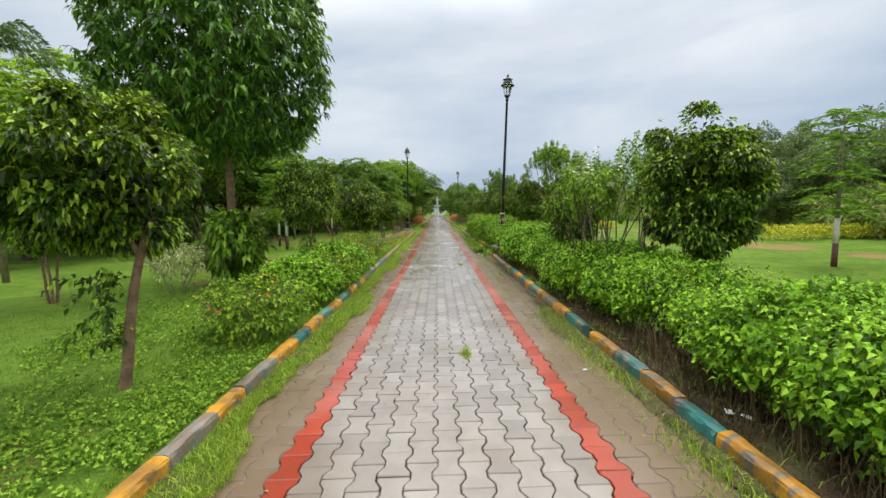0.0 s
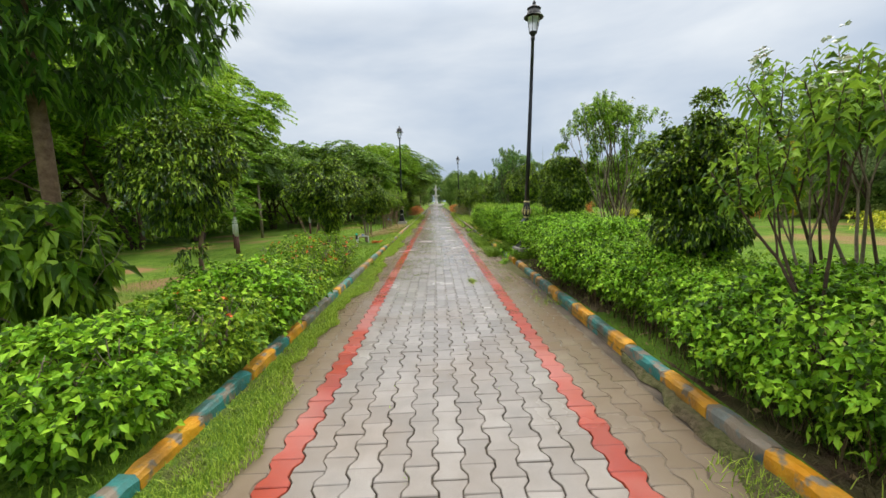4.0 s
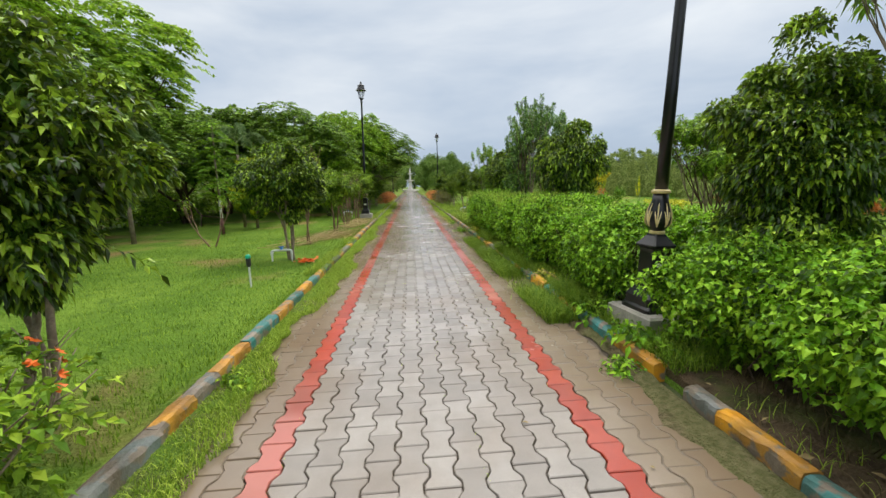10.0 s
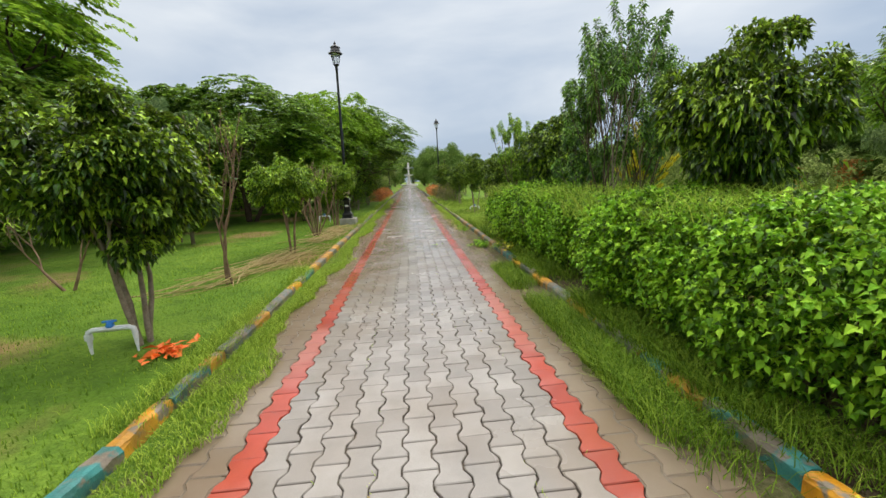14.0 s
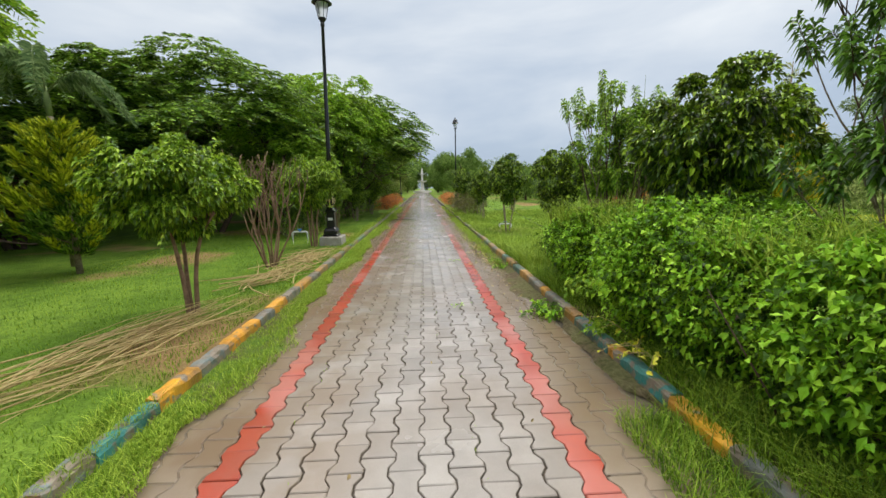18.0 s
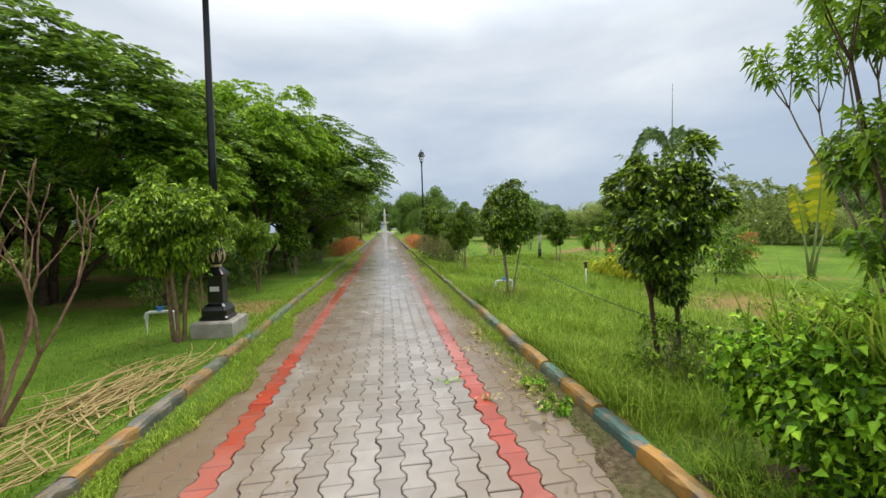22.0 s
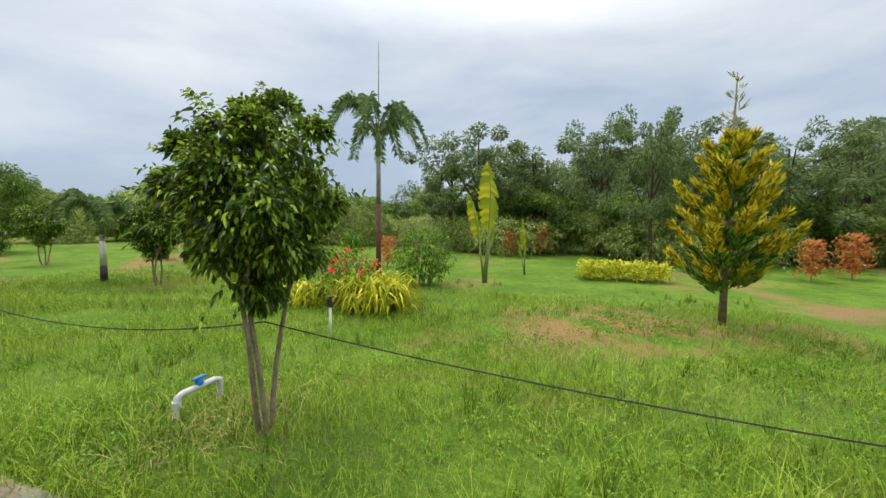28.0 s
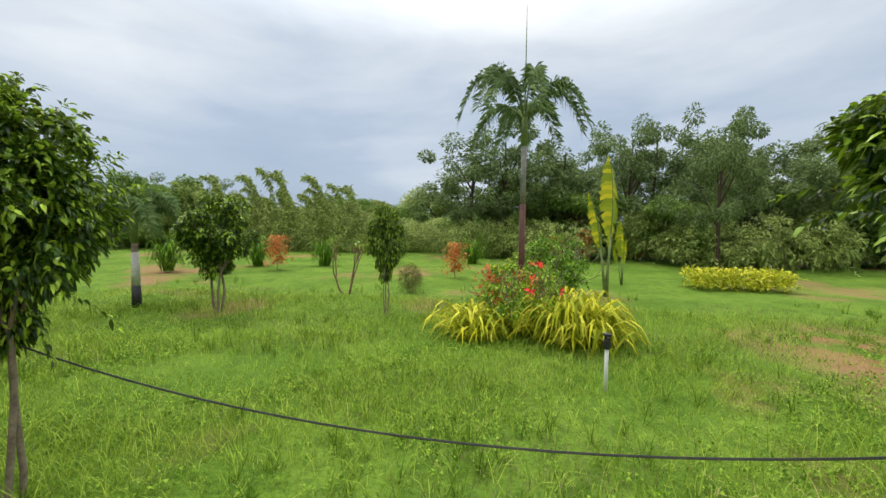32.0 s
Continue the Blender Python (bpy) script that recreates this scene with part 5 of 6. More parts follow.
for x, y, s in ((-3.1, 34.5, 1.0), (-3.0, 39.0, 1.1), (-3.6, 28.4, 0.8), (3.0, 55.0, 1.6), (-3.0, 55.0, 1.6), (3.6, 49, 1.2)):
    again(low_bush, x, y, x * 50, s)


def painted_tree(seed, h, label):
    r = np.random.default_rng(seed)
    root = thing("young_tree", Matrix(), label, "tree")
    piece("lower_trunk", tube([(0, 0, -0.05), (0, 0, 0.5)], [0.06, 0.055], 9), OXIDE, root, "red oxide painted foot", True)
    piece("upper_trunk", tube([(0, 0, 0.5), (0.01, 0, 1.05)], [0.055, 0.05], 9), LIMEWASH, root, "limewashed band", True)
    piece("leader", tube([(0.01, 0, 1.03), (0.0, 0.02, h * 0.6), (0.03, 0.0, h * 0.95)], [0.045, 0.03, 0.012], 8), BARK, root, "", True)
    geos = []
    for z in np.linspace(1.15, h * 0.95, 9):
        k = 6
        a = r.uniform(0, 6.28) + np.arange(k) * 1.047
        w = np.stack([np.cos(a), np.sin(a), r.uniform(0.05, 0.7, k)], -1)
        ln = 0.85 - 0.35 * abs(z / h - 0.55)
        for kk in range(k):
            u = np.linspace(0.12, 1.0, 11)
            o = unit(w[kk])
            q = np.array((0.01, 0, z)) + o * (ln * u)[:, None] - np.array((0, 0, 1.0)) * (0.45 * ln * u * u)[:, None]
            sd = unit(np.cross(o, np.array((0, 0, 1.0))))
            for s in (-1, 1):
                geos.append(flat_leaves(q, np.repeat([sd * s + o * 0.7], 11, 0) + r.normal(size=(11, 3)) * 0.1, 0.17, 0.06, r, 0.3))
    piece("foliage", cat(geos), LIGHT_TREE, root)
    return root


yt = place(painted_tree(111, 3.4, "young tree with red and white painted trunk on the lawn"), -5.6, 15.0)
again(yt, -6.6, 16.8, 60, 0.8, 0.9)
again(yt, -5.8, 22.0, 10, 0.8, 1.0)


def banded_palm():
    root = palm(112, 1.0, "small palm with a white and black banded stem on lawn", 0, 12, False, 0.85)
    piece("black_band", tube([(0, 0, -0.05), (0, 0, 0.34)], [0.068, 0.063], 10), TAR, root, "black painted foot", True)
    piece("white_band", tube([(0, 0, 0.34), (0, 0, 0.86)], [0.061, 0.053], 10), LIMEWASH, root, "white painted band", True)
    return place(root, 6.1, 35.3)


banded_palm()


def bare_shrub(seed, h, label, stems=9, sp=0.35, leaf=0):
    r = np.random.default_rng(seed)
    root = thing("bare_shrub", Matrix(), label, "shrub")
    tips = []
    for i in range(stems):
        tubes = []
        a = 2 * math.pi * i / stems
        grow(r, (math.cos(a) * 0.05, math.sin(a) * 0.05, -0.06), (math.cos(a) * sp, math.sin(a) * sp, 1), h * 0.4, 0.024, 3, 0.4, (2, 2), 0.3, tips, tubes, 0.1, 5)
        piece("stem", limbs(tubes), BARK_RED, root, "leafless red-brown stem", True)
    if leaf:
        p = np.concatenate([np.repeat([t[0]], leaf, 0) for t in tips]) + r.normal(size=(leaf * len(tips), 3)) * 0.06
        piece("foliage", cat([leaves(p, r.normal(size=p.shape) + np.array((0, 0, -0.4)), 0.08, 0.04, 0.4, r)]), FICUS_LIGHT, root)
    return root


place(bare_shrub(121, 2.0, "leafless many-stemmed shrub on the lawn by the kerb"), -2.38, 23.8, 0, 0.85, 0.8)
place(bare_shrub(122, 2.3, "half-bare shrub with peeling brown stems by the kerb", 3, 0.05, 6), -2.52, 19.13, 0, 0.8, 0.88)
place(bare_shrub(124, 0.95, "low forked sapling with bare stems on the lawn", 3, 0.9, 4), 8.1, 32.7)
again(twiggy, 8.4, 31.5, 40, 0.28, 0.55)
place(bare_shrub(123, 1.1, "frangipani sapling with a leaning bare stem", 2, 0.7, 5), -4.9, 19.46)


def cane_pile(seed, x, y, turn, n, ln, label):
    """Cut canes lying on one another."""
    r = np.random.default_rng(seed)
    root = thing("cane_pile", pose(x, y, GZ, 0, 0, turn), label, "debris")
    for i in range(n):
        a = r.normal(0, 0.32)
        l2 = ln * r.uniform(0.5, 1.1)
        c = np.array((r.normal(0, 0.25), r.normal(0, 0.16), 0.01 + 0.10 * r.random()))
        u = np.linspace(-0.5, 0.5, 6)
        bow = r.normal(0, 0.75)
        pts = c + np.stack([u * l2 * math.cos(a), u * l2 * math.sin(a) + bow * (u * u * 4 - 0.3) * 0.3, 0.03 * np.cos(u * 3) * r.random() + 0.04 * r.random() * u], -1)
        pts[:, 2] = np.maximum(pts[:, 2], 0.008)
        piece("cane", tube(pts, np.linspace(0.007, 0.003, 6) * r.uniform(0.6, 1.3), 5, False), STICK, root)
    return root


cane_pile(131, -2.45, 19.5, 58, 22, 2.1, "scattered cut dry canes on the lawn by the kerb")
cane_pile(132, -2.25, 20.7, 66, 28, 1.9, "pile of cut dry canes lying along the kerb")
cane_pile(133, -1.95, 23.0, 80, 46, 1.2, "heap of cut dry canes beside the kerb")
cane_pile(134, -1.92, 24.4, 84, 60, 1.3, "tangled heap of cut canes spilling over the kerb")


def water_pipe(m, label="grey plastic water pipe with a blue valve rising from lawn"):
    root = thing("water_pipe", m, label, "pipe", "irrigation risers")
    piece("pipe", tube([(-0.17, 0, -0.08), (-0.17, 0, 0.20), (-0.165, 0, 0.235), (-0.13, 0, 0.25), (0.13, 0, 0.25), (0.165, 0, 0.235), (0.17, 0, 0.20), (0.17, 0, -0.04)], 0.022, 9), PVC, root, smooth=True)
    piece("valve", lathe([(0.026, 0.262), (0.03, 0.275), (0.022, 0.30), (0.012, 0.31)], 10), BLUE, root, "blue valve")
    piece("handle", slab(-0.05, 0.05, -0.012, 0.012, 0.305, 0.32, 0.004), BLUE, root, "blue valve handle")
    piece("elbow", tube([(-0.17, 0, 0.17), (-0.17, 0, 0.215)], 0.029, 9), PVC, root)
    return root


water_pipe(pose(2.56, 28.53, GZ - 0.07, 0, 0, 0))
water_pipe(pose(-2.405, 16.80, GZ - 0.03, 0, 0, 5))
water_pipe(pose(-2.72, 26.5, GZ + 0.05, 0, 0, 0))


def sprinkler(m):
    root = thing("sprinkler", m, "lawn sprinkler with a black head on a grey riser", "sprinkler")
    piece("riser", tube([(0, 0, -0.1), (0, 0, 0.33)], 0.016, 8), PVC, root, smooth=True)
    head = piece("head", lathe([(0.018, 0.33), (0.03, 0.34), (0.03, 0.40), (0.022, 0.42), (0.022, 0.44), (0.035, 0.445), (0.035, 0.46), (0.01, 0.465)], 12), TAR, root, "black plastic head")
    piece("nozzle", tube([(-0.06, 0, 0.43), (0.06, 0, 0.445)], 0.012, 7), TAR, head)
    return root


sprinkler(pose(4.43, 28.72, GZ))


def garden_light(m):
    root = thing("garden_light", m, "small spike garden light with a green cap on lawn", "lamp")
    piece("spike", tube([(0, 0, -0.1), (0, 0, 0.32)], 0.014, 8), PVC, root)
    piece("body", lathe([(0.02, 0.30), (0.03, 0.32), (0.032, 0.41), (0.028, 0.42)], 12), TAR, root, "black plastic body")
    piece("cap", lathe([(0.034, 0.415), (0.036, 0.43), (0.03, 0.455), (0.012, 0.468)], 12), GREEN_CAP, root, "green plastic cap")
    return root


garden_light(pose(-2.22, 14.90, GZ))


def cable(points, sag):
    root = thing("cable", Matrix(), "black cable strung low between the tree stems", "cable")
    for a, b, s in zip(points, points[1:], sag):
        a, b = np.array(a), np.array(b)
        u = np.linspace(0, 1, 22)
        pts = a + (b - a) * u[:, None] - np.array((0, 0, 1.0)) * (s * 4 * u * (1 - u))[:, None]
        piece("span", tube(pts, 0.0046, 5, False), CABLE, root)


cable([(2.40, 36.5, 0.35), (2.42, 31.62, 0.86), (2.50, 27.9, 0.80), (2.62, 23.97, 0.50), (3.3, 20.0, 0.13)], [0.06, 0.20, 0.06, 0.12])

# ---- far trees ----


def far_tree(seed, h, w, mat, label, tall=False, n=1500):
    r = np.random.default_rng(seed)
    root = thing("far_tree", Matrix(), label, "tree", "trees around the park")
    tubes = [tube([(0, 0, -0.2), (0.1, 0, h * 0.4), (0, 0.1, h * 0.85)], [0.14, 0.1, 0.03], 6)]
    for i in range(5):
        a = 1.26 * i
        tubes.append(tube([(0.05, 0, h * (0.25 + 0.08 * i)), (math.cos(a) * w * 0.3, math.sin(a) * w * 0.3, h * (0.5 + 0.08 * i))], [0.06, 0.02], 5))
    piece("trunk", limbs(tubes), BARK_DARK, root)
    geos = []
    lumps = 36 if tall else 30
    for i in range(lumps):
        if tall:
            c = np.array((r.normal(0, w * 0.32), r.normal(0, w * 0.32), h * r.uniform(0.30, 0.95)))
            rad = w * r.uniform(0.07, 0.16)
        else:
            d = ball(1, r)[0]
            c = np.array((d[0] * w * 0.38, d[1] * w * 0.38, h * 0.55 + d[2] * h * 0.34)) * np.array((1, 1, r.uniform(0.85, 1.1)))
            rad = w * r.uniform(0.10, 0.19)
        m = n // lumps
        p, d = crown_points(r, m, c, rad, rad * (1.2 if tall else 0.8), 5, 0.6)
        geos.append(flat_leaves(p, d + r.normal(size=(m, 3)) * 0.6 + np.array((0, 0, -0.4)), 0.23, 0.075, r))
    piece("crown", cat(geos), mat, root)
    return root


fa = place(far_tree(141, 5.0, 4.5, FAR, "round dark green tree at the park edge", n=10500), 32.0, 30.0)
fb = place(far_tree(142, 7.5, 3.4, FAR_GREY, "tall grey-green eucalyptus at the park edge", True, 8500), 34.0, 24.0)
fc = place(far_tree(143, 4.0, 5.0, FAR_HAZED, "bushy light green tree at the park edge", n=10500), 30.0, 36.0)
rf = np.random.default_rng(144)


def far_row(n, ys, xs, kinds, weights, size, tall):
    for i in range(n):
        y = ys[0] + (ys[1] - ys[0]) * (i + rf.uniform(-0.4, 0.4)) / n
        again(kinds[int(rf.choice(len(kinds), p=weights))], rf.uniform(*xs), y, rf.uniform(0, 360), rf.uniform(*size), rf.uniform(*tall))


far_row(30, (-14, 28), (15.8, 18.5), (fa, fb, fc), (0.45, 0.35, 0.2), (0.6, 0.85), (0.5, 0.66))
far_row(30, (-16, 29), (18.5, 24), (fa, fb), (0.3, 0.7), (0.65, 0.9), (0.6, 0.84))
far_row(20, (29, 68), (21, 25), (fa, fb, fc), (0.45, 0.15, 0.4), (0.75, 1.0), (0.34, 0.6))
far_row(20, (29, 70), (26, 34), (fa, fb), (0.35, 0.65), (0.8, 1.1), (0.45, 0.72))
far_row(26, (-10, 80), (-30, -17), (fa, fc), (0.6, 0.4), (0.9, 1.4), (0.9, 1.4))
for i in range(24):
    again((fa, fc)[i % 2], rf.uniform(8, 22), rf.uniform(46, 70), rf.uniform(0, 360), rf.uniform(0.5, 0.85))
for i in range(40):
    again((fa, fc)[i % 2], (-1) ** i * rf.uniform(3.7, 9.0), 62 + i * 2.8, rf.uniform(0, 360), rf.uniform(0.8, 1.1), rf.uniform(0.8, 1.25))
for x, y, s in ((4.6, 86, 1.3), (6.0, 94, 1.45), (3.6, 104, 1.2), (-4.2, 92, 1.25), (-3.4, 112, 1.2), (4.0, 122, 1.2)):
    again(fa, x, y, x * 70, s, s * 1.12)


def monument(m):
    """A tiered white fountain of stone, gone dry."""
    root = thing("fountain", m, "white tiered stone fountain closing the far end of the path", "fountain")
    piece("basin", lathe([(2.3, -0.1), (2.3, 0.5), (2.1, 0.55), (2.1, 0.4), (0.6, 0.35), (0.5, 0.3)], 20), LIMEWASH, root)
    piece("column", lathe([(0.55, 0.3), (0.5, 1.2), (0.35, 1.5), (0.4, 2.4), (0.3, 2.5)], 16), LIMEWASH, root, smooth=True)
    piece("lower_bowl", lathe([(0.3, 2.5), (1.25, 2.95), (1.3, 3.05), (0.4, 2.98), (0.28, 3.1)], 20), LIMEWASH, root, smooth=True)
    piece("shaft", lathe([(0.28, 3.05), (0.22, 3.6), (0.28, 4.2), (0.2, 4.4)], 14), LIMEWASH, root, smooth=True)
    piece("upper_bowl", lathe([(0.2, 4.4), (0.75, 4.7), (0.8, 4.78), (0.3, 4.72), (0.2, 4.9)], 18), LIMEWASH, root, smooth=True)
    piece("finial", lathe([(0.2, 4.85), (0.3, 5.2), (0.14, 5.5), (0.2, 5.8), (0.02, 6.3)], 12), LIMEWASH, root, smooth=True)
    return root


monument(pose(0.1, 118.0, 0.0))
for x, y, sx in ((-7.0, 134, 1.5), (-2.5, 139, 1.6), (1.5, 136, 1.5), (6.0, 138, 1.6), (10.5, 134, 1.5), (-11.0, 137, 1.5)):
    again(fa, x, y, x * 50, sx, sx * 1.25)
thicket = place(leafy_clump("thicket", 145, 3.4, 1.6, 1500, 0.24, 0.42, CANOPY, "dense dark undergrowth at the park edge", group="undergrowth around the park", stems=5, forks=1, thickness=0.02), -11.5, 17.0)
far_row(10, (1, 15), (-18.0, -15.0), (thicket,), (1,), (0.7, 1.1), (0.6, 0.9))
far_row(16, (15, 52), (-13.0, -10.5), (thicket,), (1,), (0.7, 1.1), (0.6, 0.9))
scrub = place(leafy_clump("thicket", 148, 3.4, 1.6, 2600, 0.20, 0.34, FAR_HAZED, "undergrowth behind the lawn in green paled for haze", group="undergrowth around the park", stems=5, forks=1, thickness=0.02), 15.6, 21.0)
far_row(26, (-12, 33), (15.2, 18.5), (scrub,), (1,), (0.6, 1.1), (0.5, 1.3))
far_row(18, (33, 62), (19.5, 21.5), (scrub,), (1,), (0.7, 1.1), (0.7, 1.0))
again(fb, 14.0, 23.6, 70, 0.5, 0.66)
for x, y, t, h in ((18.4, 30.0, 20, 0.78), (19.3, 31.6, 140, 0.70), (19.0, 27.6, 250, 0.70)):
    again(fb, x, y, t, 0.95, h)
again(yt, 8.3, 8.4, 40, 0.9, 0.95, label="leaning young tree with painted trunk and yellow-green crown")


def plume_grass(seed, canes=11):
    """Bamboo in the wind: thin canes that nod one way, feathered along their upper half."""
    r = np.random.default_rng(seed)
    root = thing("bamboo_clump", Matrix(), "tall pale bamboo clump with nodding tops", "bamboo", "bamboo behind the lawn")
    geos = []
    u = np.linspace(0, 1, 12)[:, None]
    for i in range(canes):
        a = r.uniform(0, 6.28)
        o = np.array((math.cos(a) * 0.35, 1.0 + math.sin(a) * 0.35, 0))
        foot = np.array((r.uniform(-0.9, 0.9), r.uniform(-0.9, 0.9), -0.05))
        h = r.uniform(2.6, 4.6)
        pts = foot + o * (r.uniform(0.9, 1.5) * u ** 2.4) + np.array((0, 0, 1.0)) * h * (1.12 * u - 0.27 * u ** 5)
        piece("cane", tube(pts, np.linspace(0.022, 0.006, 12), 4, False), STEM, root)
        k = 230
        v = r.uniform(0.35, 1, k) ** 0.8
        q = np.stack([np.interp(v, u[:, 0], pts[:, j]) for j in range(3)], -1)
        geos.append(flat_leaves(q + r.normal(size=(k, 3)) * 0.05, o * 0.5 + r.normal(size=(k, 3)) * 0.5 + np.array((0, 0, -0.1)), 0.26, 0.028, r, 0.4))
    k = 1500
    q = np.stack([r.normal(0, 0.75, k), r.normal(0, 0.75, k), r.uniform(0.1, 2.1, k)], -1)
    geos.append(flat_leaves(q, r.normal(size=(k, 3)) + np.array((0, 0.3, 0.3)), 0.28, 0.045, r, 0.4))
    piece("foliage", cat(geos), FAR_HAZED, root)
    return root


bam = place(plume_grass(146), 24.0, 40.0, 0, 0.85)
bam_b = place(plume_grass(147, 9), 18.5, 43.9, 8, 0.88, 1.0)
for k, (x, y, t, z) in enumerate(((18.7, 45.4, -12, 0.9), (18.8, 42.2, 15, 1.0), (18.4, 40.4, -5, 1.04), (18.7, 38.6, 10, 0.98), (18.6, 36.9, -15, 0.85), (17.0, 50.0, 0, 0.7), (14.0, 50.5, 20, 0.7), (19.0, 35.2, 25, 0.66))):
    again((bam, bam_b)[k % 2], x, y, t, 0.85, z)

# ---- grass ----


def blades(name, label, x, y, z, h, w, mat, r, lean=0.5):
    n = len(x)
    a = r.uniform(0, 2 * np.pi, n)
    h = np.broadcast_to(h, (n,)) * r.uniform(0.5, 1.3, n)
    side = np.stack([np.cos(a), np.sin(a), np.zeros(n)], -1) * (np.broadcast_to(w, (n,)) / 2)[:, None]
    b = a + r.normal(1.57, 0.5, n)
    bend = np.stack([np.cos(b), np.sin(b), np.zeros(n)], -1) * (h * lean * r.uniform(0.2, 1.4, n))[:, None]
    p = np.stack([x, y, z], -1)
    up = np.stack([np.zeros(n), np.zeros(n), h], -1)
    v = np.stack([p - side, p + side, p + bend * 0.35 + up * 0.6 + side * 0.7, p + bend * 0.35 + up * 0.6 - side * 0.7, p + bend + up * 0.92], 1).reshape(-1, 3)
    k = (np.arange(n) * 5)[:, None]
    f = [q.tolist() for q in (k + np.array([[0, 1, 2, 3]]), k + np.array([[3, 2, 4]]))]
    ob = piece(name, (v, f[0] + f[1]), mat)
    return tagged(ob, label, "grass", "", "stuff")


rg = np.random.default_rng(150)


def strewn(n, xs, ys, keep):
    x, y = xs(n), rg.uniform(*ys, n)
    k = keep(x, y)
    return x[k], y[k]


def patchy(x, y, a, b, level, spread=0.5):
    return np.sin(x * a + 1.3) * np.sin(y * b + 0.4) + 0.6 * np.sin(x * a * 2.3 + y * b * 1.7) + rg.normal(0, spread, len(x)) > level


x, y = strewn(70000, lambda n: -1.60 - rg.random(n) ** 1.6 * 4.2, (0.5, 31), lambda x, y: patchy(x, y, 1.1, 0.8, -1.0))
blades("mown_lawn", "short mown green lawn beside the path", x, y, lawn_z(x, y), 0.038, 0.006, MOWN, rg)
x, y = strewn(105000, lambda n: 1.74 + rg.random(n) ** 1.5 * 6.0, (23.0, 37), lambda x, y: patchy(x, y, 1.3, 0.9, -0.7) & (np.hypot(x - 6.1, y - 25.4) > 1.2 + rg.normal(0, 0.35, len(x))))
blades("long_grass", "long uneven green grass of the lawn", x, y, lawn_z(x, y), 0.055 + 0.075 * (np.sin(x * 2.1) * np.sin(y * 1.7) > -0.2) * rg.random(len(x)), 0.0055, GRASS, rg, 1.0)
x, y = strewn(16000, lambda n: 1.75 + rg.random(n) ** 1.8 * 3.5, (23.2, 35), lambda x, y: patchy(x, y, 2.3, 1.6, 0.3, 0.3))
blades("tall_grass", "taller tufts of bright grass near the kerb", x, y, lawn_z(x, y), 0.15, 0.006, GRASS, rg, 1.0)
tx, ty = strewn(2200, lambda n: 1.72 + rg.random(n) ** 1.7 * 7.0, (22.9, 37), lambda x, y: patchy(x, y, 1.9, 1.5, 0.35, 0.4))
k = rg.integers(9, 17, len(tx))
x, y = np.repeat(tx, k), np.repeat(ty, k)
x, y = x + rg.normal(0, 0.022, len(x)), y + rg.normal(0, 0.022, len(y))
blades("grass_tufts", "coarse dark green tufts standing out of the lawn", x, y, lawn_z(x, y), np.repeat(rg.uniform(0.09, 0.24, len(tx)), k), 0.006, GRASS_RANK, rg, 1.1)
x, y = strewn(42000, lambda n: 1.8 + rg.random(n) ** 1.2 * 6.5, (22, 36), lambda x, y: patchy(x, y, 1.7, 1.3, 0.3, 0.4))
blades("dry_grass", "pale dry grass among the lawn", x, y, lawn_z(x, y), 0.06, 0.005, GRASS_DRY, rg, 1.0)


def west_edge(y):
    return KL + 0.25 + 0.09 * np.sin(1.3 * y) + 0.06 * np.sin(3.1 * y + 1) + 0.035 * np.sin(7.7 * y) + 0.02 * np.sin(19 * y)


def east_edge(y):
    return KR - 0.16 - 0.10 * np.sin(1.1 * y + 2) - 0.06 * np.sin(2.9 * y) - 0.03 * np.sin(8.3 * y) - 0.02 * np.sin(17 * y) - 0.14 * np.clip(1 - np.abs(y - 15.6) / 2.2, 0, 1) + 0.20 * np.clip(1.6 - np.abs(y - 8.8) / 2.2, 0, 1)


def verge(name, kerb, edge, y0, y1, mat, label):
    """A thin uneven mat of earth that creeps from the kerb over the outer blocks."""
    ys = np.arange(y0, y1, 0.06)
    r = np.random.default_rng(int(abs(kerb) * 100))
    rows = []
    for u, z in ((0.0, 0.035), (0.35, 0.028), (0.7, 0.018), (1.0, -0.012)):
        rows.append(np.stack([kerb + (edge(ys) - kerb) * u + r.normal(0, 0.006, len(ys)), ys, np.full(len(ys), z) + r.normal(0, 0.004, len(ys)) * (u < 1)], -1))
    k = len(ys)
    f = [[i * k + j, (i + 1) * k + j, (i + 1) * k + j + 1, i * k + j + 1][::1 if kerb < 0 else -1] for i in range(3) for j in range(k - 1)]
    return tagged(piece(name, (np.vstack(rows), f), mat, None, smooth=True), label, "verge", "", "structure")


verge("verge_west", KL + 0.004, west_edge, -3.0, 45.0, VERGE, "earth and grass creeping over the paving edge")
verge("verge_east", KR - 0.004, east_edge, -3.0, 45.0, MUD, "damp earth creeping over the paving edge")
y = rg.uniform(0.4, 42, 110000)
x = KL + 0.005 + (west_edge(y) - KL + 0.05) * rg.random(len(y)) ** 0.9
k = patchy(x, y, 1.0, 1.1, -0.75, 0.5)
x, y = x[k], y[k]
blades("verge_grass", "green grass growing along the kerb over the paving edge", x, y, np.full(len(x), 0.015), 0.045, 0.006, GRASS, rg, 1.0)
spots = ((1.5, 5.8, 0.7), (8.8, 9.6, 0.25), (13.4, 17.4, 0.5), (17.9, 19.4, 0.6), (21.0, 21.4, 0.6), (23.6, 25.4, 0.3), (25.4, 34.0, 1.0))
